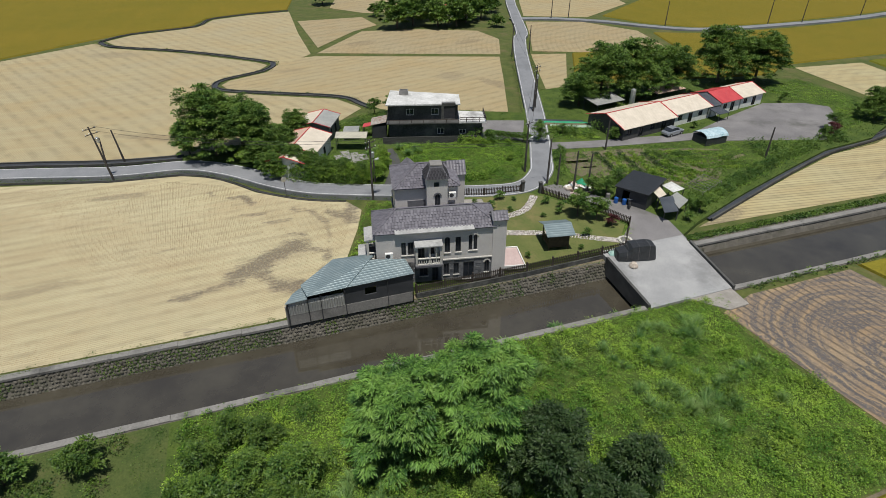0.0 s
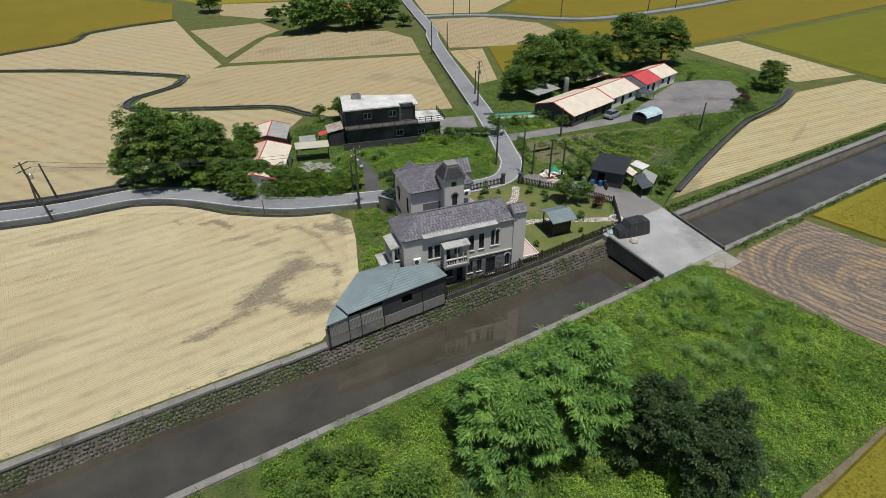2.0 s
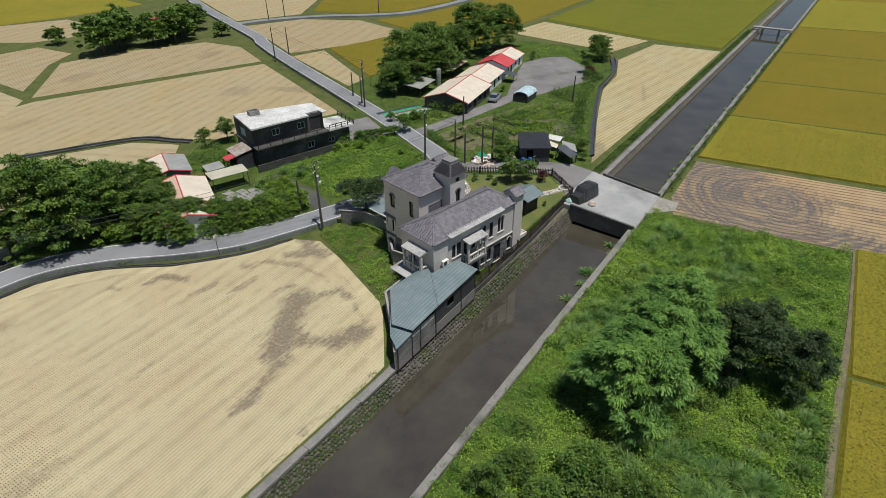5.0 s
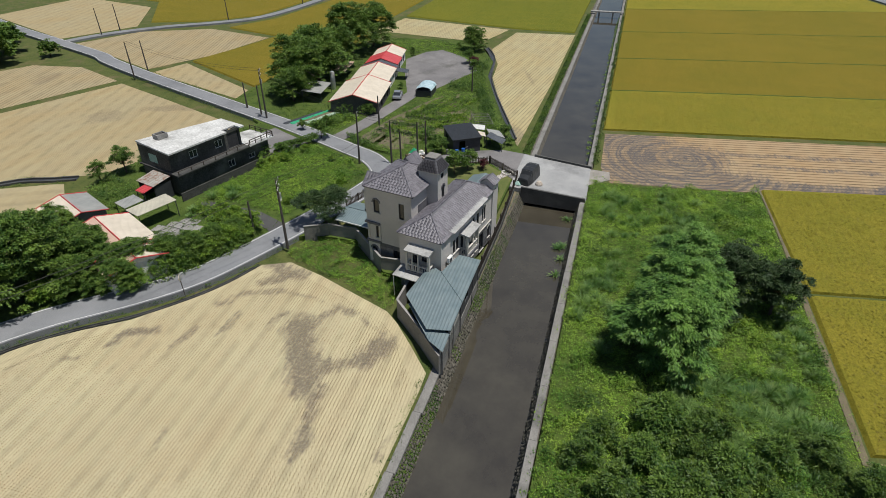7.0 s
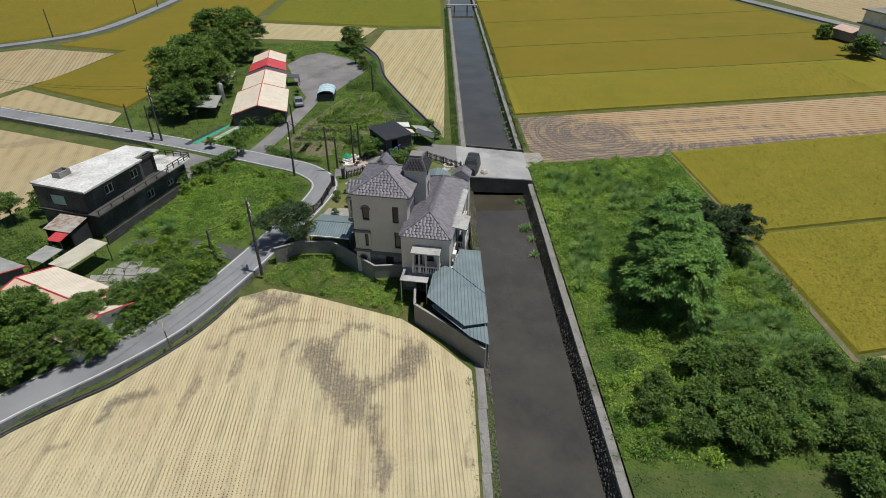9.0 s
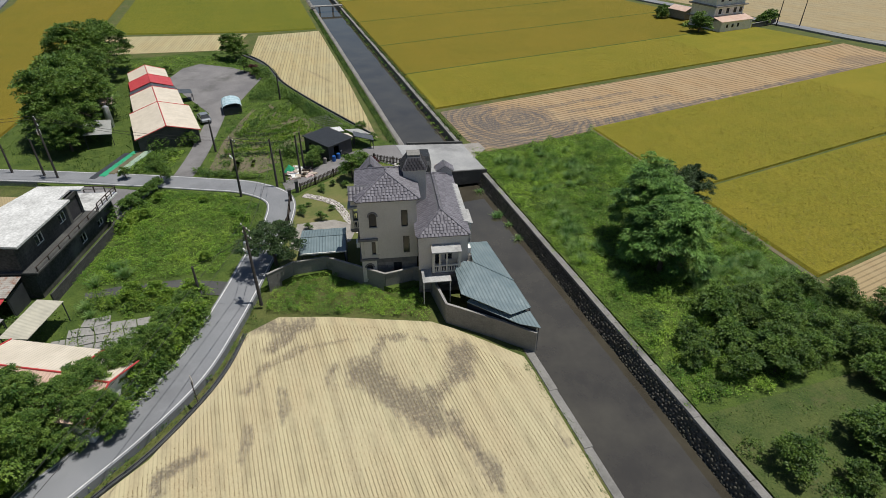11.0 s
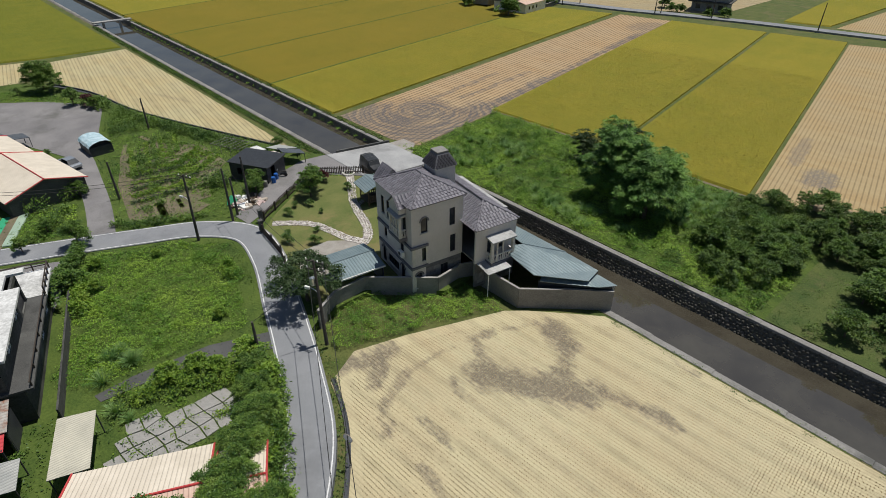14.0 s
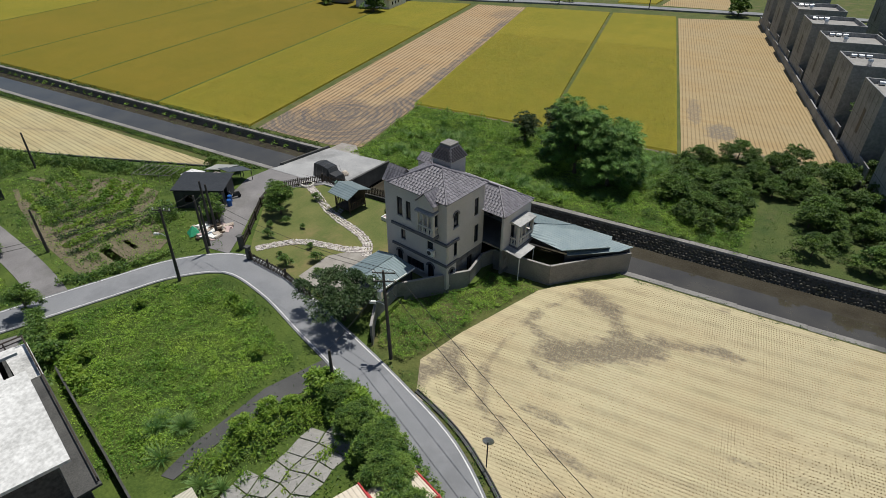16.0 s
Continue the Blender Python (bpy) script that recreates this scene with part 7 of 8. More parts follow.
for p, q, s in (("w", "a", 1.2), ("a", "d", 0.9), ("b", "e", 0.8), ("d", "b", 0.3), ("e", "f", 1.2)):
    for dx in (-0.7, 0.6):
        cable(P[p], P[q], s, dx)
cable(P["a"] - Vector((0, 0, 1.2)), P["c"], 0.1)
s = thing("traffic_mirror", "round traffic mirror on a thin post beside the lane", "mirror", pose(1.0, 75.9, 0.55))
part("post", Build().tube([(0, 0, -0.2), (0, 0, 2.3)], 0.045, 8), M["pole"], s)
part("disc", Build().lathe(0, 0, [(0.02, -0.03), (0.36, -0.02), (0.38, 0.0), (0.36, 0.03), (0.02, 0.07)], 20), M["steel"], s).matrix_local = pose(0, -0.06, 2.5, 90, 0, 20)
part("rim", Build().tube([(0.38 * math.cos(a * 0.3142), 0.38 * math.sin(a * 0.3142), 0) for a in range(21)], 0.025, 5), M["debris"], s).matrix_local = pose(0, -0.06, 2.5, 90, 0, 20)

# ---- low dark ditch walls ----


def ditch(label, line, w=0.9, z=0.06, kerb=0.22):
    t = thing("ditch", label, "ditch", kind="structure")
    part("bed", ribbon(Build(), smooth(line, 4), w, z - 0.02, 0.05), M["mulch"], t)
    for s in (1, -1):
        part("kerb", ribbon(Build(), offset(smooth(line, 4), s * (w / 2 + kerb * 0.55)), kerb, z + kerb, 0.4), M["dark_concrete"], t)


ditch("winding dark concrete field ditch", CREEK)
ditch("dark concrete field ditch between rice and stubble", CREEK2, 0.6)
ditch("curved dark concrete ditch beside the farm", [(115, 70.6), (108, 67.5), (100.9, 65.6), (88.7, 63.6), (76.2, 59.6), (63.6, 54.9), (54.3, 51.4)], 0.9, 0.3)
single("rice_path", ribbon(Build(), smooth([(46, 13.9), (42, 13.7), (30, 13.4), (18, 13.5), (8, 13.4), (-1, 13.4)], 4), 0.6, 0.06, 0.1), M["soil"], "narrow bare earth path between weeds and rice", "path", kind="structure")
ditch("dark roadside ditch", [(-160, 118.6), (-80, 102.1), (-41, 94.3), (-24, 89.9), (-14, 88.9), (-8.8, 85.9), (-5.4, 82.4), (-2.6, 79.1), (1.6, 75.7), (5.0, 73.7), (9.0, 72.2)], 0.2, 0.1, 0.08)
ditch("dark wall and ditch north of the lane", [(-160, 129), (-80, 109), (-42, 101.3), (-26, 97.0), (-14, 95.4)], 1.2, 0.4)

# ---- row of raw concrete houses ----


def row_house(x, y, h, w, label):
    t = thing("row_house", label, "house", pose(x, y, 0, 0, 0, 101), "row of concrete houses")
    D = 9.5
    for p, q, holes in (((0, 0), (w, 0), []), ((w, 0.25), (w, D), [(3, 4, 1, 3.2), (3, 4, 4.4, 6.2), (5.8, 7.6, 1, 9)]), ((w - 0.25, D), (0, D), []), ((0, D - 0.25), (0, 0.25), [(2, 2.7, 4.5, 7.5), (5, 7, 0.2, 2.4)])):
        b = Build()
        holed_wall(b, p, q, 0, h, 0.25, holes)
        part("wall", b, M["row_wall"], t)
    part("roof", Build().box(0.25, w - 0.25, 0.25, D - 0.25, h - 0.9, h - 0.7), M["concrete"], t)
    for i in range(3):
        part("water_tank", Build().tube([(0.9, 1.6 + 1.1 * i, h - 0.4), (0.9, 2.4 + 1.1 * i, h - 0.4)], 0.29, 10), M["steel"], t)
    part("roof_vent", Build().lathe(5.4, 3.2, [(0.3, h - 0.7), (0.3, h - 0.1), (0.42, h - 0.05), (0.34, h + 0.2)], 10), M["steel"], t)
    for k in range(5):
        part("stain", Build().box(0.6 + 1.75 * k, 0.66 + 1.75 * k, -0.008, -0.002, 0.3, h - 0.2), M["dark_concrete"], t)
    part("slot_window", Build().box(w * 0.45, w * 0.55, -0.02, 0.05, h * 0.4, h * 0.72), M["sash"], t)
    for z in (3.2, 6.4):
        part("joint", Build().box(0, w, -0.012, -0.003, z, z + 0.05), M["dark_concrete"], t)
    a = thing("courtyard_wall", "low concrete courtyard wall with a teal door", "wall", pose(x, y, 0, 0, 0, 101), "courtyards of the row")
    part("wall", Build().box(w + 0.01, w + 4.4, 0.0, 0.2, 0, 2.8), M["row_wall"], a)
    part("floor", Build().box(w + 0.01, w + 4.4, 0.21, D, 0, 0.15), M["dark_concrete"], a)
    return t


for i in range(8):
    s = i / 7
    row_house(-23.4 + 21.2 * s * 0.98 - 0.3, 14.5 - 112 * s * 0.98 + 0.0, 11.0, 9.2, "bare grey concrete house four storeys tall, parapet roof")
for i in range(4):
    o = row_house(-46 + 6 * i, 4 - 33 * i, 10.5, 9.2, "bare grey concrete house in the rear row")
# far farm buildings
def white_house():
    t = thing("far_house", "pale three-storey house with overhanging slabs beyond the rice", "house", pose(104.5, -58.0, 0, 0, 0, -81))
    # the long side runs along x; its face looks out over the rice
    b = Build()
    wins = [(2.0, 2.9, 1.2, 2.2), (4.2, 5.1, 1.2, 2.2), (6.4, 7.3, 1.2, 2.2)]
    holed_wall(b, (0, -3.6), (12.5, -3.6), 0, 3.0, 0.25, wins)
    b.box(0, 0.25, -3.34, 0, 0, 3.0).box(12.25, 12.5, -3.34, 0, 0, 3.0)
    part("annexe_wall", b, M["white_paint"], t)
    for w in wins:
        window(t, (0, -3.6), (12.5, -3.6), *w, sill=False)
    part("annexe_roof", Build().slab([(-0.3, -3.9, 3.0), (12.8, -3.9, 3.0), (12.8, 0.0, 3.9), (-0.3, 0.0, 3.9)], 0.1), M["pink_roof"], t, "weathered pinkish lean-to roof")
    for i in range(3):
        b = Build()
        wins = [(x, x + 1.2, 3.3 * i + 1.0, 3.3 * i + 2.4) for x in (1.6, 4.6, 7.6, 10.0)] if i else []
        holed_wall(b, (0.4, 0.01), (12.1, 0.01), 3.3 * i, 3.3 * i + 3.0, 0.25, wins)
        b.box(0.4, 0.65, 0.27, 8.5, 3.3 * i, 3.3 * i + 3.0).box(11.85, 12.1, 0.27, 8.5, 3.3 * i, 3.3 * i + 3.0).box(0.65, 11.85, 8.25, 8.5, 3.3 * i, 3.3 * i + 3.0)
        part("storey", b, M["white_paint"], t)
        for w in wins:
            window(t, (0.4, 0.01), (12.1, 0.01), *w, sill=False)
        part("slab", Build().box(-0.4, 12.9, -0.8, 9.2, 3.3 * i + 3.003, 3.3 * i + 3.297, 0.04), M["wall_grey"], t, "overhanging grey floor slab")
    w = thing("garden_wall", "low dark garden wall beside the pale house", "wall", pose(103.4, -72.0, 0, 0, 0, -75))
    part("wall", Build().box(0, 12, 0, 0.25, 0, 1.3), M["dark_concrete"], w)
    part("coping", Build().box(-0.05, 12.05, -0.05, 0.3, 1.303, 1.4), M["wall_grey"], w)


white_house()
plain_house("far_house", "low red-roofed shed beyond the rice", 121, -60.5, 10, 7, 5, 2.4, 3.4, "red_roof", "pink_roof", "wall_grey")
t = thing("far_villa", "dark three-storey villa with deep balconies", "house", pose(65.5, -110.5, 0, 0, 0, 14))
for i in range(3):
    part("storey", Build().box(-5.5, 5.5, -4, 4, i * 3.3, i * 3.3 + 2.95), M["row_wall"], t)
    part("balcony_slab", Build().box(-6.5 + 0.4 * i, 6.5 - 0.4 * i, -4.8, 5.4, i * 3.3 + 2.953, i * 3.3 + 3.297, 0.04), M["dark_concrete"], t)
    for x in (-3.4, 0, 3.4):
        part("window", Build().box(x - 0.7, x + 0.7, 4.002, 4.06, i * 3.3 + 0.9, i * 3.3 + 2.3), M["glass"], t)
part("roof", Build().add([(-6, -5, 9.91), (6, -5, 9.91), (6, 5, 9.91), (-6, 5, 9.91), (-2.5, 0, 11.6), (2.5, 0, 11.6)], [(0, 1, 5, 4), (1, 2, 5), (2, 3, 4, 5), (3, 0, 4), (3, 2, 1, 0)]), M["dark_roof"], t)
plain_house("far_house", "red-roofed house among distant trees", 68, 192, -20, 8, 6, 3, 4.4, "red_roof", "pink_roof", "white_paint")

# ---- trees and growth ----
tree("tree", "tall spreading tree with long drooping bamboo-like leaves", "tree", 11.2, 27.2, 0, 11.0, 4.6, 0.5, "leaf_bamboo", clumps=330, per_clump=150, leaf=0.38, wide=0.22, thick=0.3, lobes=9, clump_r=0.85, seed=3, droop=0.5, spray=0.5)
tree("tree", "lower spreading tree with long drooping bamboo-like leaves", "tree", 6.2, 28.6, 0, 9.3, 4.6, 0.3, "leaf_bamboo", clumps=320, per_clump=150, leaf=0.38, wide=0.22, thick=0.28, lobes=9, clump_r=0.85, seed=5, droop=0.5, spray=0.5)
tree("tree", "dark narrow-leaved tree beside the large one", "tree", 15.2, 22.2, 0, 7.8, 3.3, 0.4, "leaf_dark", clumps=150, per_clump=130, leaf=0.28, wide=0.35, thick=0.2, lobes=7, clump_r=0.75, seed=11)
tree("tree", "dark bushy tree beside the bund", "tree", 16.4, 17.4, 0, 6.6, 3.0, 0.2, "leaf_dark", clumps=130, per_clump=110, leaf=0.28, wide=0.35, thick=0.18, lobes=7, clump_r=0.7, seed=13)
tree("tree", "small dark bushy tree among the weeds", "tree", 21.6, 20.2, 0, 5.0, 2.2, 0.4, "leaf_dark", clumps=80, per_clump=90, leaf=0.28, wide=0.35, thick=0.16, lobes=5, clump_r=0.65, seed=12)
# village trees
w1 = tree("tree", "tall dense feathery tree beside the lane", "tree", -8.6, 94.2, 0.4, 12.0, 5.9, 0.3, "leaf", clumps=340, per_clump=110, leaf=0.36, wide=0.45, thick=0.3, lobes=9, clump_r=1.15, seed=21)
stretch(w1, pose(1.6, 84.6, 0.4, 0, 0, 10), 0.42)
stretch(w1, pose(2.2, 88.2, 0.4, 0, 0, 99), 0.46)
stretch(w1, pose(4.6, 95.8, 0.4, 0, 0, 310), 0.5)
stretch(w1, pose(-1.6, 86.8, 0.4, 0, 0, 30), 0.42)
stretch(w1, pose(-2.6, 91.4, 0.4, 0, 0, 140), 0.82)
stretch(w1, pose(1.2, 88.6, 0.4, 0, 0, 70), 0.55)
stretch(w1, pose(-13.0, 96.6, 0.3, 0, 0, 200), 0.5)
stretch(w1, pose(-4.5, 97.5, 0.4, 0, 0, 250), 0.75)
f1 = tree("tree", "broad dense tree behind the farmhouse", "tree", 66.5, 98.8, VILLAGE, 11.4, 6.3, 0.3, "leaf", clumps=340, per_clump=100, leaf=0.4, wide=0.45, thick=0.34, lobes=9, clump_r=1.2, seed=31)
f2 = tree("tree", "distant dense rounded tree", "tree", 45, 184, 0, 9.6, 6.4, 0.1, "leaf", clumps=120, per_clump=32, leaf=0.95, wide=0.55, thick=0.34, lobes=7, clump_r=1.4, seed=32)
stretch(f1, pose(74.5, 98.6, VILLAGE, 0, 0, 100), 1.05)
stretch(f1, pose(83, 98.4, VILLAGE, 0, 0, 190), 0.9)
stretch(f1, pose(60.6, 97.0, VILLAGE, 0, 0, 150), 0.6)
stretch(f1, pose(98.5, 101.5, VILLAGE, 0, 0, 60), 1.08)
stretch(f1, pose(107, 99.5, VILLAGE, 0, 0, 280), 0.95)
stretch(f1, pose(110, 72.6, 0.3, 0, 0, 20), 0.55)
for i, (x, y, s) in enumerate(((51, 187, 1.0), (58, 182, 0.9), (64, 181, 0.95), (69, 186, 0.9), (56, 195, 1.0), (76, 190, 0.8), (28.5, 236, 0.8), (76, 176, 0.45), (43, 206, 0.5), (-92, 244, 0.5), (84, 200, 0.6))):
    stretch(f2, pose(x, y, 0, 0, 0, 70 * i), s)
for i, (x, y, s) in enumerate(((103, -53, 0.62), (123, -55, 0.35), (126, -57, 0.4), (106.5, -78, 0.35), (108, -82, 0.4), (110, -85, 0.38), (72.5, -98, 0.3), (70, -98.6, 0.3), (60.6, -98.5, 0.28), (78, -103, 0.4), (56, -100, 0.35), (4, -104, 0.6), (-12, -108, 0.5), (-18, -40, 0.5), (-26, -12, 0.55), (-30, 2, 0.6), (-34, -30, 0.6))):
    stretch(f2, pose(x, y, 0, 0, 0, 55 * i), s)
tree("tree", "low umbrella-shaped tree shading the lane", "tree", 19.0, 68.6, VILLAGE, 4.6, 4.0, 2.2, "leaf_dark", clumps=95, per_clump=120, leaf=0.24, wide=0.5, thick=0.2, lobes=6, clump_r=0.8, seed=41, squash=0.6)
g1 = tree("tree", "small fresh green garden tree", "tree", 37.6, 57.0, VILLAGE, 4.0, 2.0, 0.5, "leaf", clumps=60, per_clump=90, leaf=0.22, wide=0.4, thick=0.12, lobes=4, clump_r=0.6, seed=51)
stretch(g1, pose(39.6, 55.4, VILLAGE, 0, 0, 80), 0.85)
for i, (x, y, s) in enumerate(((24, 104.5, 1.1), (26.3, 101.8, 0.9), (20.6, 106, 0.8), (44.6, 82.6, 0.85), (42.8, 62.0, 0.7), (44.6, 61.2, 0.75), (54, 52.8, 0.6), (58.8, 80.8, 0.7), (57.6, 79.2, 0.6), (97.5, 70.6, 0.85), (74.4, 79.4, 0.35), (93, 68.2, 0.6), (103, 87, 0.4), (101, 86, 0.35), (111, 77, 0.4), (50.2, 84.5, 0.5), (47.2, 87.5, 0.5))):
    stretch(g1, pose(x, y, VILLAGE, 0, 0, 67 * i), s)
tree("shrub", "dark red-leaved garden shrub", "shrub", 40.6, 53.2, VILLAGE, 1.7, 1.0, 0.2, "leaf_red", clumps=24, per_clump=80, leaf=0.16, wide=0.45, thick=0.06, lobes=3, clump_r=0.4, seed=61)
tree("shrub", "dark red-leaved shrub by the yard", "shrub", 94.6, 68.6, VILLAGE, 2.4, 1.6, 0.3, "leaf_red", clumps=30, per_clump=60, leaf=0.25, wide=0.45, thick=0.08, lobes=3, clump_r=0.6, seed=62)
sh = tree("shrub", "small green garden shrub", "shrub", 35.2, 61.6, VILLAGE, 1.1, 0.65, 0.15, "leaf", clumps=16, per_clump=60, leaf=0.15, wide=0.4, thick=0.04, lobes=3, clump_r=0.3, seed=63)
for i, (x, y, s) in enumerate(((29.6, 64.8, 1.2), (27.4, 62.6, 1.1), (29.6, 61.0, 0.7), (33.2, 58.2, 0.6), (35.6, 58.4, 0.9), (27.0, 50.0, 0.7), (20.6, 49.2, 0.8), (36.2, 52.2, 1.0), (25.6, 64.4, 0.8), (31.4, 63.8, 0.6), (36.6, 59.9, 0.8), (34.0, 49.6, 0.6), (51.0, 51.4, 1.2))):
    stretch(sh, pose(x, y, VILLAGE, 0, 0, 50 * i), s)
hb = tree("shrub", "tall bright overgrown hedge shrub beside the lane", "shrub", 14.6, 76.8, VILLAGE - 0.1, 3.0, 1.7, 0.1, "leaf_bright", clumps=60, per_clump=70, leaf=0.27, wide=0.42, thick=0.09, lobes=5, clump_r=0.55, seed=66, group="lane hedge")
for i, (x, y) in enumerate(smooth([(13.2, 76.6), (10.6, 77.4), (8.0, 78.6), (5.6, 80.2), (3.4, 82.0), (1.4, 84.4), (-0.8, 86.6), (-4.0, 89.2)], 2)):
    stretch(hb, pose(x, y, VILLAGE - 0.15, 0, 0, 77 * i), 0.75 + 0.3 * ((i * 7) % 5) / 4)
for x, y, s in ((16.6, 80.4, 0.7), (16.9, 82.6, 0.75), (15.6, 79.2, 0.6), (0.6, 81.8, 0.9), (8.6, 80.0, 0.6), (36.6, 76.8, 0.4), (22.4, 76.0, 0.45), (34.5, 83.5, 0.5), (38.6, 82.4, 0.5)):
    stretch(hb, pose(x, y, VILLAGE - 0.1, 0, 0, x * 31), s)
for x, y, s in ((12.2, 77.2, 0.27), (9.8, 78.6, 0.3), (7.4, 79.4, 0.33), (5.2, 81.2, 0.36), (3.0, 83.4, 0.4), (0.0, 82.6, 0.36)):
    stretch(w1, pose(x, y, VILLAGE - 0.1, 0, 0, x * 47), s)
# cracked paving in the abandoned garden
gp = thing("old_paving", "cracked grey concrete paving overgrown with weeds", "paving", kind="structure")
g = np.random.default_rng(21)
knots = {(i, j): Vector((8.4 + 1.3 * i + g.uniform(-0.22, 0.22), 77.6 + 1.25 * j + 0.12 * i + g.uniform(-0.22, 0.22), 0)) for i in range(7) for j in range(10)}
for ix in range(6):
    for iy in range(9):
        q = [knots[ix, iy], knots[ix + 1, iy], knots[ix + 1, iy + 1], knots[ix, iy + 1]]
        c = sum(q, Vector()) / 4
        if g.uniform() < 0.97 and inside([(9.2, 77.6), (12.2, 77.8), (13.8, 82.5), (15.0, 86.8), (12.2, 88.8), (9.4, 86.5)], np.array([c.x]), np.array([c.y]))[0]:
            q = [c + (p - c) * (1 - 0.05 / (p - c).length) - c for p in q]
            halves = [[q[0], q[1], q[2]], [q[0], q[2], q[3]]] if g.uniform() < 0.35 else [q]
            for h in halves:
                hc = sum(h, Vector()) / len(h)
                o = part("slab", Build().prism([tuple((hc + (p - hc) * 0.97).xy) for p in h], 0, 0.1), M["concrete"], gp)
                o.matrix_world = pose(c.x, c.y, VILLAGE - 0.01 + g.uniform(0, 0.025), g.uniform(-1, 1), g.uniform(-1, 1), 0)
# orchard
orch = [tree("fruit_tree", "low bushy citrus-like orchard tree", "fruit tree", -9.2, 31.6, 0, 2.9, 1.75, 0.3, "leaf_orchard", clumps=64, per_clump=62, leaf=0.2, wide=0.5, thick=0.09, lobes=5, clump_r=0.55, seed=71, group="orchard"),
        tree("fruit_tree", "low bushy citrus-like orchard tree", "fruit tree", -7.0, 34.0, 0, 2.5, 1.6, 0.3, "leaf_orchard", clumps=60, per_clump=60, leaf=0.2, wide=0.5, thick=0.08, lobes=4, clump_r=0.5, seed=72, group="orchard"),
        tree("fruit_tree", "low dark orchard tree", "fruit tree", -5.8, 29.8, 0, 2.6, 1.7, 0.3, "leaf", clumps=60, per_clump=60, leaf=0.2, wide=0.5, thick=0.08, lobes=5, clump_r=0.55, seed=73, group="orchard")]
g = np.random.default_rng(9)
spots = [(-18.0, 34.4), (-20.4, 31.0), (-23.4, 35.0), (-25.2, 31.8), (-19.2, 27.6), (-26.8, 35.2), (-10.0, 28.4), (-4.4, 33.0), (-2.6, 28.6), (-8.2, 26.6), (-29.5, 33.4)]
for x in np.arange(-2.5, -30, -2.5):
    for y in np.arange(10.5, 29, 2.6):
        if not (-10.0 > x > -15.5 and y > 23) and not (x > -6 and y < 13):
            if g.uniform() < 0.88:
                spots.append((x + g.uniform(-1.1, 1.1), y + g.uniform(-1.1, 1.1)))
for i, (x, y) in enumerate(spots):
    stretch(orch[i % 3], pose(x, y, 0, 0, 0, g.uniform(0, 360)), g.uniform(0.75, 1.3))

# rank weeds and grass
SOUTH = [(42.6, 37.2), (41.6, 33.8), (44.6, 14.6), (19, 14.0), (-0.6, 14.2), (-9.5, 20), (-11.5, 30), (-10.6, 37.2)]
sheet("weed_ground", [(42.8, 37.4), (42, 33.6), (45, 14.2), (19, 13.6), (-0.8, 13.8), (-12, 13), (-12, 37.4)], "weed_soil", "rank green ground south of the canal", 0.02, category="ground")
sheet("orchard_grass", [(-12, 37.4), (-12, 10), (-22, 8.5), (-120, 8), (-120, 37.4)], "bank", "mown orchard grass", 0.02, category="ground")
weeds("weeds", SOUTH, 0.0, "rank bright green weeds covering the fallow plot", "leaf_weed", 105, 0.7, 0.19, 2.6, -1.3, 1.0)
weeds("weeds", [(30, 30), (44, 24), (44.6, 14.8), (26, 14.4)], 0.0, "shorter bright grass at the plot's end", "leaf_weed", 50, 0.2, 0.2, 3.0, -0.6, 2.0)
weeds("weeds", [(-11, 37.2), (42, 37.2), (42, 38.0), (-11, 37.9)], 0.03, "grass creeping over the canal cap", "leaf_weed", 40, 0.3, 0.2, 0.9, 0.1, 1.5)
weeds("orchard_weeds", [(-11, 37.2), (-10, 12), (-34, 9.5), (-40, 37.2)], 0.0, "low grass between orchard trees", "leaf_orchard", 26, 0.16, 0.16, 2.4, -0.1, 3.0)
weeds("weeds", [(19.6, 75.0), (27, 71.6), (33.6, 70.2), (36.8, 72.6), (39.6, 78.0), (41.6, 83.2), (36, 85.6), (28, 88.0), (22, 89.8), (20.6, 87), (20.2, 82)], VILLAGE, "dense weeds on the fallow plot inside the road bend", "leaf_weed", 150, 0.65, 0.165, 2.2, -1.3, 5.0)
weeds("weeds", [(5.7, 55.0), (11, 54.6), (11.4, 58.3), (16.2, 63.7), (16.0, 66.9), (14.4, 69.4), (11.4, 70.2), (9.8, 64.4), (8.0, 60)], 0.15, "dense weeds between boundary wall and stubble", "leaf_weed", 170, 0.75, 0.17, 1.7, -1.6, 6.0)
weeds("weeds", [(10.5, 79.6), (14.8, 77.6), (17.4, 79.2), (18, 82), (18.2, 87.2), (15.4, 87.4), (10.2, 88.6), (8.4, 83)], VILLAGE, "tall bright weeds in the abandoned garden", "leaf_bright", 60, 0.4, 0.2, 1.3, 0.4, 7.0)
EAST = [(45.4, 78.2), (41.6, 71.0), (40.8, 67.6), (43.8, 65.8), (47.5, 62.8), (50.6, 64.0), (54.4, 60.0), (54.2, 55.2), (64, 56.2), (76, 60.8), (88.5, 64.8), (91, 66.6), (82, 69.6), (70.6, 72.2), (61, 75.2), (53, 76.6)]
weeds("vegetable_plot", EAST, VILLAGE, "tangled vegetable plots and weeds", "leaf_weed", 60, 0.45, 0.18, 2.2, 0.12, 9.0)
sheet("garden_soil", [(46.5, 76.6), (58, 74.6), (68, 71.2), (70, 66), (64, 60.5), (55.5, 60.5), (51.5, 65.0), (46.5, 66.6)], "soil", "dug garden soil between vegetable rows", VILLAGE + 0.03, category="ground")
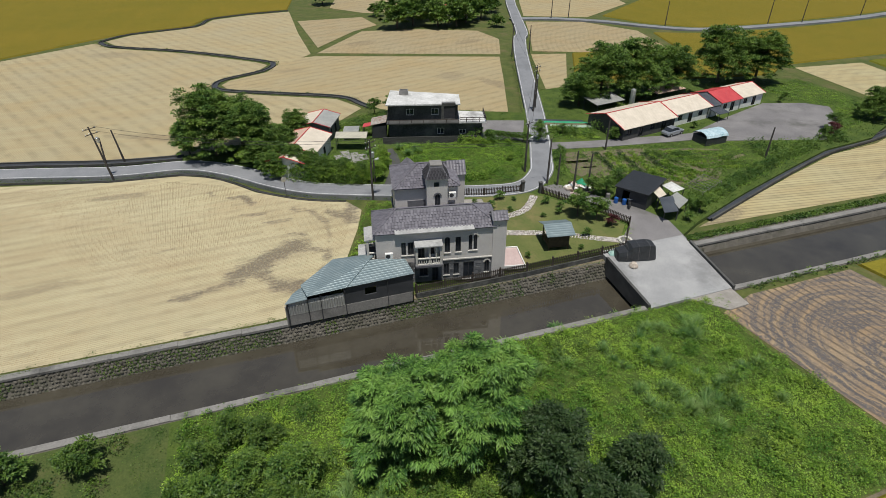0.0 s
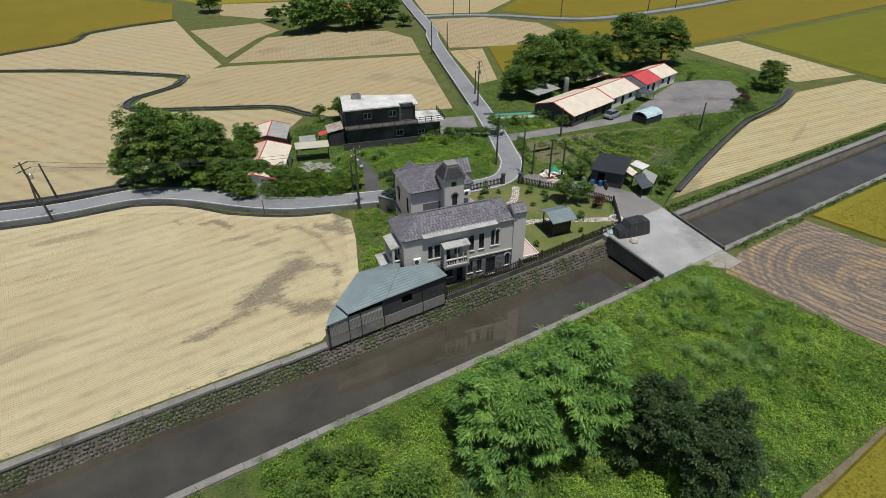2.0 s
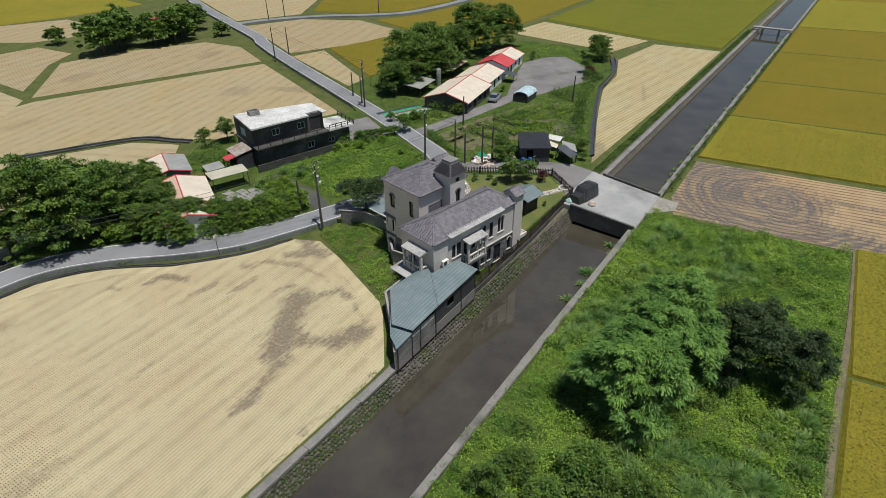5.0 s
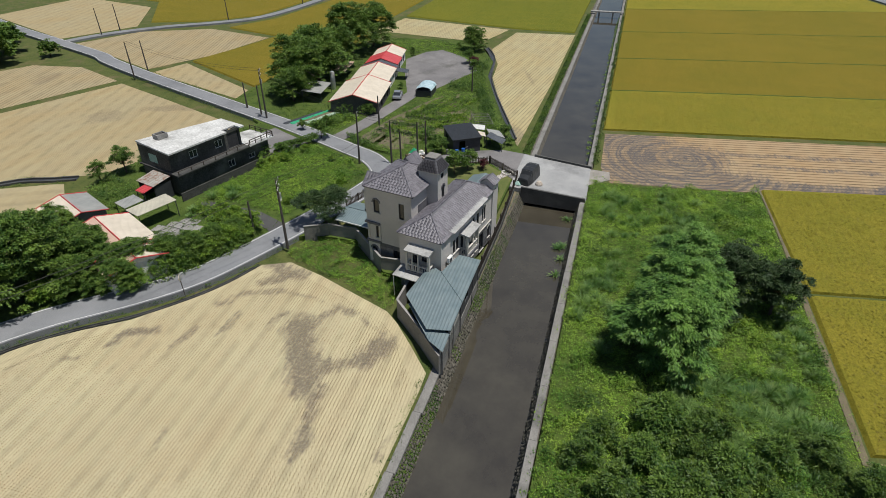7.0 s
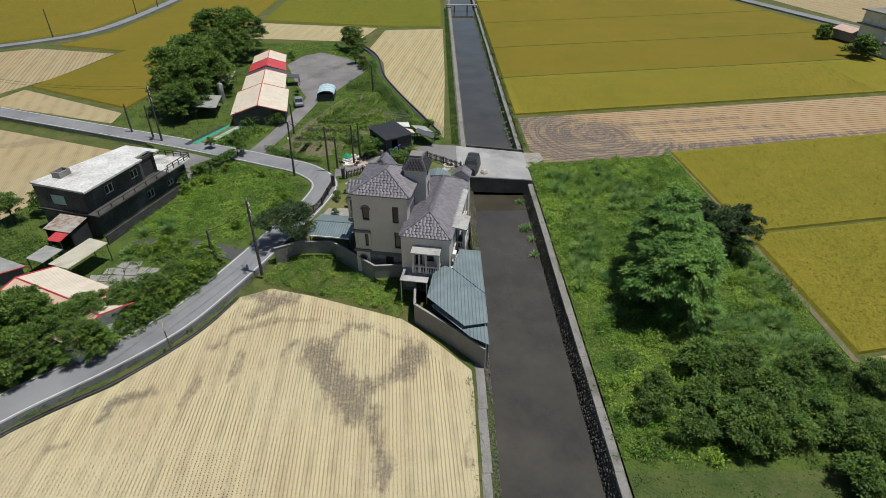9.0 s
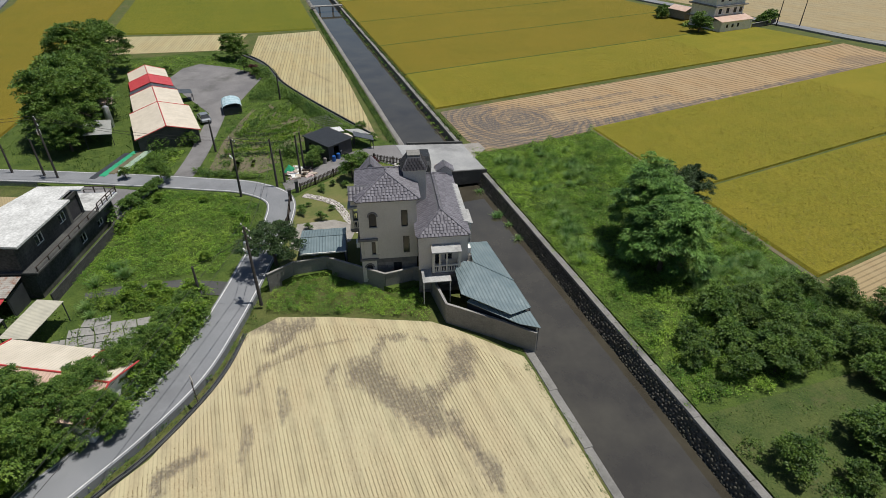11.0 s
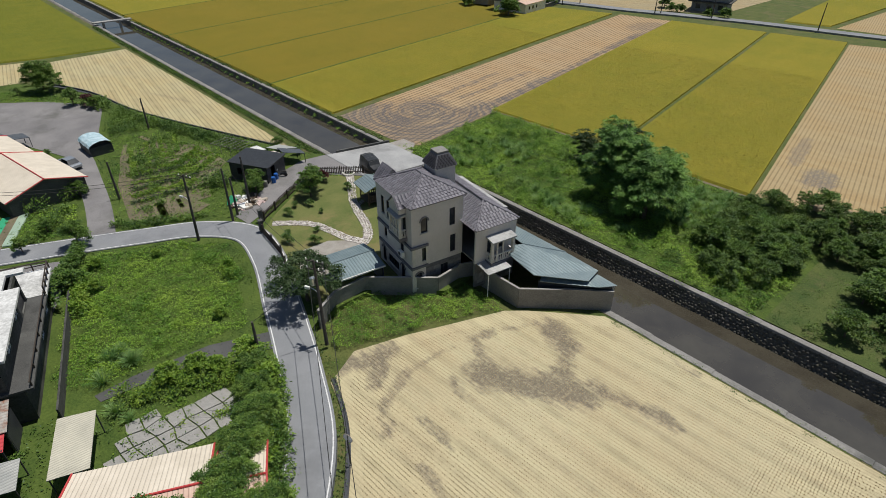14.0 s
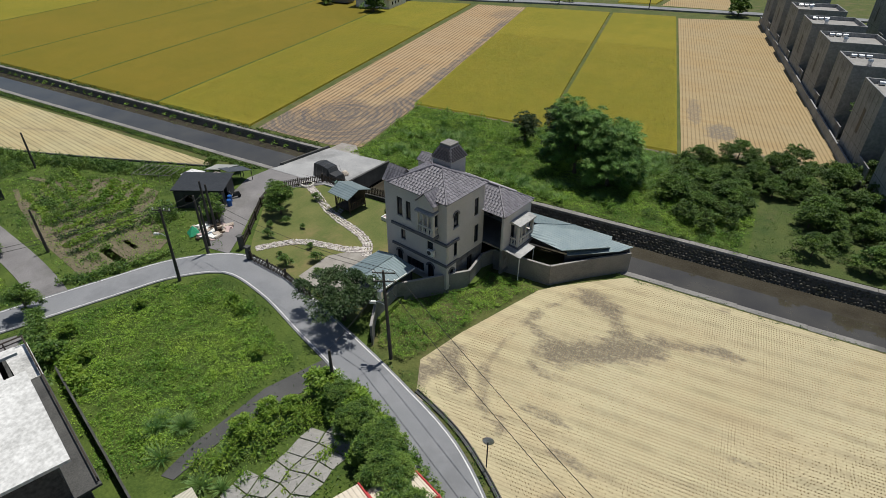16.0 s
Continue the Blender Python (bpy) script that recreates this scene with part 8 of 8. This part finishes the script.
for i, (p, q, w) in enumerate((((44.5, 73.0), (58, 70.0), 0.9), ((46, 70.5), (62, 66.8), 0.5), ((49, 66.6), (60, 63.6), 0.8), ((58, 73.6), (72, 69.4), 0.6), ((60, 62.2), (74, 66.6), 0.7), ((47.2, 68.2), (56, 66.2), 0.35))):
    single("garden_track", ribbon(Build(), smooth([p, ((p[0] + q[0]) / 2, (p[1] + q[1]) / 2 + 0.5), q], 4), w, VILLAGE + 0.05, 0.1), M["soil"], "bare soil track between vegetable rows", "track", kind="structure")
for i in range(7):
    x0, y0 = 60.0 + 0.6 * i, 71.6 - 1.25 * i
    weeds("crop_row", [(x0, y0), (x0 + 9, y0 - 2.4), (x0 + 9.1, y0 - 1.8), (x0 + 0.1, y0 + 0.6)], VILLAGE, "row of dark leafy vegetables" if i % 2 else "row of bright leafy vegetables", "leaf" if i % 2 else "leaf_bright", 130, 0.6, 0.3, 0.8, -1.3, 30.0 + i, ragged=0.1)
weeds("hedge_row", [(46.4, 79.0), (42.0, 71.4), (41.6, 69.0), (42.6, 69.0), (43.6, 71.6), (47.6, 78.4)], VILLAGE, "dense dark green row of shrubs along the road", "leaf", 150, 1.0, 0.26, 1.0, -1.4, 40.0, ragged=0.15)
sheet("bare_plot", [(44.6, 75.0), (43.6, 69.4), (44.4, 67.6), (48.4, 69.2), (49.4, 74.6), (46.6, 76.2)], "soil", "bare crumbly garden soil", VILLAGE + 0.05, category="ground")
for i in range(5):
    x0, y0 = 50.6 + 1.9 * i, 75.0 - 0.6 * i
    weeds("crop_row", [(x0, y0), (x0 - 1.0, y0 - 8.6), (x0 - 0.1, y0 - 8.8), (x0 + 0.9, y0 - 0.1)], VILLAGE, "row of dark leafy vegetables" if i % 2 == 0 else "row of bright leafy vegetables", "leaf_dark" if i % 2 == 0 else "leaf_bright", 110, 0.75, 0.3, 0.8, -1.0, 50.0 + i, ragged=0.15)
t = thing("trellis", "weathered bamboo trellis frame over the plot", "trellis")
for i in range(7):
    part("rail", Build().tube([(56.5 + i * 0.8, 55.4 + 0.35 * i, VILLAGE + 1.3), (55.6 + i * 0.8, 58.2 + 0.35 * i, VILLAGE + 1.35)], 0.03, 5), M["wall_grey"], t)
for s in (0, 1):
    part("beam", Build().tube([(56.4 - 0.9 * s, 55.4 + 2.8 * s, VILLAGE + 1.26), (61.5 - 0.9 * s, 57.6 + 2.8 * s, VILLAGE + 1.26)], 0.035, 5), M["wall_grey"], t)
    for k in range(4):
        x, y = 56.4 - 0.9 * s + 1.7 * k, 55.4 + 2.8 * s + 0.73 * k
        part("post", Build().tube([(x, y, VILLAGE - 0.05), (x, y, VILLAGE + 1.3)], 0.035, 5), M["wall_grey"], t)
weeds("shrubbery", [(76, 63), (88, 65.5), (84, 68.5), (77, 70)], VILLAGE, "dense shrubs beside the farm ditch", "leaf", 80, 1.7, 0.3, 1.4, -0.3, 10.0)
weeds("shrubbery", [(52.5, 53.4), (58, 54.4), (72, 60.2), (71, 61.6), (56, 57.6)], VILLAGE, "dense climbing growth along the ditch", "leaf", 120, 1.3, 0.26, 1.2, -0.8, 10.5)
weeds("weeds", [(47.6, 82.4), (55.4, 80.0), (56.4, 87.2), (49.8, 89.2)], VILLAGE, "green growth on the plot beside the farm", "leaf_weed", 60, 0.4, 0.24, 1.5, -0.8, 11.0)
weeds("grass_field", [(97.6, 69.6), (113, 73), (117.5, 85), (117, 97), (103, 95), (106.5, 84.5), (109, 80)], VILLAGE - 0.02, "rough green grass beyond the yard", "leaf_weed", 34, 0.18, 0.24, 3, -0.9, 12.0)
weeds("weeds", [(17, 92.5), (20.5, 100), (23, 107), (16, 105), (12, 100)], VILLAGE, "weeds and shrubs behind the grey house", "leaf", 60, 0.7, 0.26, 1.2, -0.5, 13.0)
weeds("weeds", [(40.2, 48.2), (44, 53.0), (43.4, 54.6), (39.6, 49.4)], VILLAGE, "grass strip outside the fence", "leaf_weed", 70, 0.2, 0.16, 0.9, -0.6, 14.0)
weeds("weeds", [(34.5, 37.4), (45.4, 37.4), (43.0, 34.6), (43.0, 31.5), (36, 31.5)], 0.05, "grass at the foot of the bridge", "leaf_weed", 50, 0.22, 0.2, 1.1, -0.3, 15.0)
weeds("weeds", [(45.6, 14.1), (30, 13.8), (12, 13.4), (-2, 13.4), (-2, 14.2), (12, 14.3), (30, 14.3), (45.4, 14.7)], 0.0, "grass on the bund beside the rice", "leaf_weed", 60, 0.2, 0.2, 1.3, -0.9, 16.0, ragged=0.2)
weeds("weeds", [(44.6, 15.0), (34, 14.9), (34, 18), (36, 30), (42.2, 34), (43.4, 28)], 0.0, "taller grass along the churned strip", "leaf_bright", 30, 0.5, 0.24, 1.6, 0.25, 17.0)
# bushier growth standing out of the weeds
mounds("weed_clumps", strewn(SOUTH, 0.42, 0.1, 0.55, 0.85, 5.0, -0.25, 3.0), "rank leafy clumps rising out of the weeds", "leaf_weed", 0.17)
mounds("weed_clumps", strewn(SOUTH, 0.16, 0.1, 0.7, 0.95, 6.0, 0.0, 8.0), "darker bushy clumps among the weeds", "leaf", 0.18)
mounds("weed_clumps", strewn([(-11, 36.5), (6, 22), (10, 14.6), (-2, 14.4), (-11, 20)], 0.35, 0.1, 0.75, 0.85, 4.0, -0.1, 12.0), "tangled undergrowth at the edge of the orchard", "leaf_orchard", 0.17)
mounds("weed_clumps", [(12.8, 20.5, 0.1, 0.9, 1.3), (11.1, 19.6, 0.1, 0.8, 1.1), (12.0, 18.6, 0.1, 0.8, 0.9), (10.6, 17.2, 0.1, 1.0, 0.9)], "fresh bright green bushes under the dark trees", "leaf_bright", 0.2)
mounds("undergrowth", strewn([(-1, 10.5), (-30, 8.8), (-34, 36.5), (-15.5, 36.5), (-15.5, 24), (-10, 24), (-8, 30), (-3, 26)], 0.3, 0.05, 0.8, 0.8, 4.0, -0.1, 21.0), "dark undergrowth between the orchard trees", "leaf_orchard", 0.17)
FALLOW = [(20.4, 75.2), (27, 71.8), (33.6, 70.4), (36.6, 72.8), (39.2, 78.0), (41.0, 82.8), (36, 85.2), (28, 87.6), (22.4, 89.2), (21, 86.6), (20.6, 82)]
mounds("weed_clumps", strewn(FALLOW, 0.5, VILLAGE, 0.5, 0.65, 3.5, -0.2, 14.0), "leafy clumps in the fallow plot", "leaf_weed", 0.17)
mounds("weed_clumps", along([(36.4, 84.2), (31.5, 86.2)], 0.8, VILLAGE, 0.75, 1.3) + along([(31.0, 71.6), (27.0, 73.0)], 0.9, VILLAGE, 0.6, 0.9), "tall bright leafy plants at the plot's edge", "leaf_bright", 0.26, 0.55)
mounds("hedge_growth", along([(17.4, 86.2), (16.4, 83.6), (15.0, 80.5), (13.4, 77.4), (12.2, 75.9)], 0.7, VILLAGE, 0.85, 1.35), "thick bright hedge beside the stub lane", "leaf_bright", 0.2, 0.45, category="hedge")
mounds("hedge_growth", along([(12.0, 76.2), (8.0, 77.9), (5.4, 79.3), (2.4, 81.0)], 0.7, VILLAGE - 0.1, 0.95, 1.9), "overgrown roadside hedge before the pink roofs", "leaf", 0.22, 0.45, category="hedge")
for i in range(9):
    x0, y0 = 48.5 + 2.1 * i, 75.2 - 0.55 * i
    rows = along([(x0, y0), (x0 + 0.9, y0 - 8.5)], 0.75, VILLAGE, 0.42 + 0.08 * (i % 3), 0.35 + 0.12 * (i % 2))
    mounds("crop_row", [q for q in rows if rng.uniform() < 0.85], "row of broad-leaved vegetables" if i % 2 else "row of dark leafy vegetables", "leaf_bright" if i % 2 else "leaf", 0.2, 0.6)
mounds("garden_shrubs", strewn(EAST, 0.2, VILLAGE, 0.6, 0.65, 4.0, 0.1, 17.0), "leafy shrubs in the vegetable plots", "leaf", 0.2)
mounds("garden_shrubs", along([(45.6, 77.4), (43.6, 73.6)], 0.7, VILLAGE, 0.7, 0.9) + along([(59.8, 72.6), (60.8, 67.4)], 0.7, VILLAGE, 0.7, 0.8) + along([(64.2, 71.4), (65.2, 66.6)], 0.8, VILLAGE, 0.6, 0.6), "dark dense rows of garden shrubs", "leaf", 0.2)
mounds("garden_shrubs", along([(54.8, 66.0), (58.2, 60.4)], 0.8, VILLAGE, 0.65, 0.5) + along([(56.4, 66.8), (60.4, 61.2)], 0.8, VILLAGE, 0.65, 0.5) + along([(58.2, 67.4), (62.6, 61.8)], 0.8, VILLAGE, 0.65, 0.5), "bright rows of broad-leaved vegetables", "leaf_bright", 0.26, 0.6)
mounds("garden_shrubs", along([(53.6, 55.4), (60.0, 56.6), (68.0, 59.4), (76.0, 62.4), (88.0, 66.0)], 1.0, VILLAGE, 0.95, 1.2), "tangled shrubs along the ditch", "leaf", 0.24)
mounds("garden_shrubs", [(51.5, 83.6, VILLAGE, 1.4, 1.8), (57.2, 84.2, VILLAGE, 1.5, 2.0), (58.2, 80.4, VILLAGE, 1.3, 2.2), (54.0, 82.0, VILLAGE, 1.2, 1.3), (60.4, 81.4, VILLAGE, 1.0, 1.4), (49.4, 86.0, VILLAGE, 1.2, 1.2)], "dark bushes beside the farmhouse gable", "leaf", 0.24)
mounds("garden_shrubs", [(94.3, 66.6, 0.5, 1.5, 1.8), (91.8, 67.2, 0.5, 1.3, 1.5), (48.6, 64.4, VILLAGE, 1.3, 2.2), (49.8, 65.8, VILLAGE, 1.1, 1.7), (96.6, 68.6, 0.5, 1.2, 1.4)], "large dark garden bushes", "leaf", 0.26)
mounds("bank_growth", along([(48, 37.3), (80, 37.3), (120, 37.25), (170, 37.25)], 0.9, 0.0, 0.42, 0.35), "rough grass along the canal edge below the rice", "leaf_orchard", 0.2)
mounds("bank_growth", along([(47.5, 38.6), (90, 38.5), (170, 38.5)], 2.6, -0.9, 0.5, 0.4), "weeds hanging over the canal wall", "leaf_weed", 0.2)
mounds("weed_clumps", strewn([(9.2, 78.0), (12.4, 77.6), (15.2, 82.0), (16.0, 87.4), (12.2, 89.4), (8.6, 86.5)], 0.4, VILLAGE, 0.42, 0.5, 2.2, 0.0, 33.0), "bright weeds breaking through old paving", "leaf_bright", 0.17)
# hedges by the grey house
for i in range(9):
    stretch(sh, pose(36.8 + i * 0.72, 86.3 - i * 0.42, VILLAGE, 0, 0, 40 * i), 1.5)
stretch(sh, pose(34.6, 87.6, VILLAGE, 0, 0, 10), 2.2)
stretch(sh, pose(36.4, 85.0, VILLAGE, 0, 0, 90), 2.0)

# trees in the courtyards of the row
for i in range(7):
    x, y = -24.6 + 3.0 * i, 12.0 - 16.0 * i
    stretch(g1, pose(x - 3.2, y - 1.2, 0.15, 0, 0, 80 * i), 1.7 + 0.25 * (i % 3))
    stretch(w1, pose(x - 12.0, y - 5.0, 0, 0, 0, 50 * i), 0.5 + 0.08 * (i % 3))
single("field_wall", ribbon(Build(), [(-22.9, 14.0), (-2.4, -99.0)], 0.25, 1.5, 1.6), M["row_wall"], "long low concrete wall between stubble and houses", "wall", kind="structure")
# thin rough grass wherever the village ground is bare
X, Y = scatter(VPOLY, 13)
path = np.array(MAIN)
near = np.full(len(X), 99.0)
for px, py in path:
    near = np.minimum(near, np.hypot(X - px, Y - py))
bare = near > 2.3
for poly in ([(12, 48), (39, 48), (43, 53), (36, 66.5), (27, 67.5), (18, 69), (16, 63), (11, 57)], [(36, 66.8), (44, 62), (49.5, 52.0), (48.5, 47), (37, 47)], [(70, 77.2), (72, 73), (82, 70), (92, 66.8), (98, 69), (104, 73.5), (109, 80.5), (105.5, 84.6), (97, 87), (84, 82.6)],
             [(43, 82.4), (43, 78.8), (61, 75.4), (79, 73.6), (79, 77.2), (61, 79)], [(32, 88), (42, 83), (47, 93), (36, 97)], [(19, 89), (35, 84), (38, 94), (21, 101)], [(56, 77), (99, 85), (98, 92), (55, 88)]):
    bare &= ~inside(poly, X, Y)
bare &= lumpy(X, Y, 3.0, 8.0) + rng.normal(size=len(X)) * 0.3 > -0.3
X, Y = X[bare], Y[bare]
k = len(X)
V, F = leaves(np.stack([X, Y, VILLAGE + rng.uniform(0.02, 0.25, k)], 1), rng.normal(size=(k, 3)) + np.array([0, 0, 0.4]), 0.26 * rng.uniform(0.6, 1.3, k), 0.1 * rng.uniform(0.6, 1.3, k), 0.7)
tagged(new("rough_grass", np_mesh("rough_grass", V, F, M["leaf_orchard"])), "thin rough grass over the village ground", "grass", kind="stuff")

# ears of the nearest rice
for poly, lab in (([(45.4, 13.5), (57, -45), (32, -50), (21.7, 12.7)], "ripe ears over the nearest rice"), ([(20.3, 12.7), (31, -50), (12.6, -52), (0.4, 12.5)], "ripe ears over the rice by the stubble"), ([(64.4, 35.4), (86.4, 35.4), (99, -40), (77, -40)], "ripe ears over the rice by the canal")):
    X, Y = scatter(poly, 11)
    k = len(X)
    V, F = leaves(np.stack([X, Y, 0.3 + rng.uniform(0.0, 0.06, k)], 1), rng.normal(size=(k, 3)) * np.array([1, 1, 0.25]), 0.24 * rng.uniform(0.6, 1.3, k), 0.11 * rng.uniform(0.6, 1.3, k), 2.0)
    tagged(new("rice_ears", np_mesh("rice_ears", V, F, M["rice_ear"])), lab, "rice", kind="stuff")

# growth on the canal banks
k = 24000
X = rng.uniform(-60, 34, k)
S = rng.uniform(0, 1, k)
keep = lumpy(X, S * 2.0, 1.6, 3.0) + lumpy(X, S, 6.0, 1.0) > 0.0
X, S = X[keep], S[keep]
C = np.stack([X, 47.45 - 0.9 * S - 0.0135 * (X + 7), -0.1 - 1.75 * S + 0.07], 1)
V, F = leaves(C, rng.normal(size=C.shape), 0.15, 0.07)
tagged(new("bank_growth", np_mesh("bank_growth", V, F, M["leaf_orchard"])), "weeds creeping down the stony canal bank", "weeds", kind="stuff")
X = rng.uniform(48, 170, 26000)
S = rng.uniform(0, 1, len(X))
C = np.stack([X, 48.9 - 2.2 * S, np.where(S < 0.5, 0.05, 0.05 - 1.6 * (S - 0.5) * 2) + 0.1], 1)
V, F = leaves(C, rng.normal(size=C.shape), 0.3, 0.16)
tagged(new("bank_growth", np_mesh("bank_growth", V, F, M["leaf_orchard"])), "rough grass along the far canal bank", "weeds", kind="stuff")
weeds("verge", [(-60, 48.0), (12.4, 47.9), (12.4, 48.6), (-2, 48.7), (-60, 48.9)], 0.0, "thin grass verge between canal and field", "leaf_orchard", 60, 0.14, 0.15, 0.8, 0.0, 16.0)
weeds("verge", [(-1, 47.4), (36, 47.1), (36, 46.6), (-1, 47.2)], -0.1, "dry weeds under the garden fence", "leaf_orchard", 60, 0.3, 0.16, 0.8, 0.1, 16.5)
single("bank_earth", Build().add([(-2, 48.0, 0.03), (36, 47.6, 0.05), (36, 46.8, -0.15), (-2, 47.35, -0.06)], [(3, 2, 1, 0)]), M["soil"], "dry bare earth strip along the bank", "ground", kind="structure")
b = [offset(MAIN, s) for s in (2.0, 2.6, -2.0, -2.6)]
for hi, lo, sd in ((0, 1, 17.0), (2, 3, 18.0)):
    weeds("verge", b[hi][6:110] + b[lo][6:110][::-1], 0.35, "grass verge along the lane", "leaf_orchard", 60, 0.3, 0.2, 0.9, -0.2, sd)
for line, sd in ((CREEK, 19.0), (CREEK2, 20.0)):
    a = smooth(line, 4)
    weeds("verge", offset(a, 0.7) + offset(a, 1.5)[::-1], 0.0, "grass along the field ditch", "leaf_orchard", 40, 0.3, 0.26, 1.4, 0.1, sd)
    weeds("verge", offset(a, -0.7) + offset(a, -1.5)[::-1], 0.0, "grass along the field ditch", "leaf_orchard", 40, 0.3, 0.26, 1.4, 0.1, sd + 0.5)

# tall arching grass
tufts = []
g = np.random.default_rng(15)
area = [(27 + 13 * g.uniform(), 22 + 13 * g.uniform(), 0.0) for i in range(42)] + [(-4 + 9 * g.uniform(), 15 + 13 * g.uniform(), 0.0) for i in range(70)] + [(5 + 18 * g.uniform(), 32 + 4.4 * g.uniform(), 0.0) for i in range(26)]
area += [(4 + 18 * g.uniform(), 14.8 + 4 * g.uniform(), 0.0) for i in range(24)] + [(15.2 + 2.2 * g.uniform(), 80 + 7 * g.uniform(), VILLAGE) for i in range(14)] + [(20.5 + 4 * g.uniform(), 84 + 4 * g.uniform(), VILLAGE) for i in range(8)]
for x, y, z in area:
    tufts.append(blades((x, y, z), 120, g.uniform(0.8, 1.5), 0.9, 0.036))
V, F = join(tufts)
tagged(new("tall_grass", np_mesh("tall_grass", V, F, M["blade"])), "clumps of tall arching silver grass", "grass", kind="stuff")
tufts = [blades((14 + 10 * u, v, -1.85), 50, 0.7, 1.2, 0.06) for u, v in ((1.15, 39.6), (0.55, 39.4), (1.9, 39.5), (1.17, 40.1), (0.9, 39.2), (1.2, 39.2))]
V, F = join(tufts)
tagged(new("water_weed", np_mesh("water_weed", V, F, M["blade"])), "small islands of weed in the canal", "weeds", kind="stuff")

# cut rice stems in the near field
ca, sa = math.cos(radians(4)), math.sin(radians(4))
U, W = np.meshgrid(np.arange(-70, 60, 0.21), np.arange(40, 110, 0.30))
U = U + rng.uniform(-0.03, 0.03, U.shape)
W = W + rng.uniform(-0.02, 0.02, W.shape)
X, Y = (U * ca - W * sa).ravel(), (U * sa + W * ca).ravel()
ok = inside([(-46, 49.4), (-3, 49.2), (3.2, 53.6), (6.4, 60.2), (8.2, 65), (9.2, 68.6), (7.6, 71.6), (0.4, 75.2), (-4, 78.6), (-8, 83.2), (-15, 87), (-28, 89), (-46, 92)], X, Y)
ok &= rng.uniform(size=len(X)) < np.clip(0.9 + 0.7 * lumpy(X, Y, 5.0, 2.0), 0.35, 0.98)
X, Y = X[ok], Y[ok]
k = len(X)
h, r = rng.uniform(0.035, 0.06, k), rng.uniform(0.03, 0.045, k)
ring = []
for q in range(3):
    a = 2 * math.pi * q / 3
    ring.append(np.stack([X + r * math.cos(a), Y + r * math.sin(a), np.full(k, 0.025)], 1))
for q in range(3):
    a = 2 * math.pi * q / 3 + 0.3
    ring.append(np.stack([X + 1.25 * r * math.cos(a), Y + 1.25 * r * math.sin(a), 0.03 + h], 1))
V = np.stack(ring, 1).reshape(-1, 3)
base = np.arange(k)[:, None] * 6
F = np.concatenate([base + np.array([[0, 1, 4, 3]]), base + np.array([[1, 2, 5, 4]]), base + np.array([[2, 0, 3, 5]])])
tagged(new("rice_stubble", np_mesh("rice_stubble", V, F, M["straw"])), "rows of short cut rice stems", "stubble", kind="stuff")
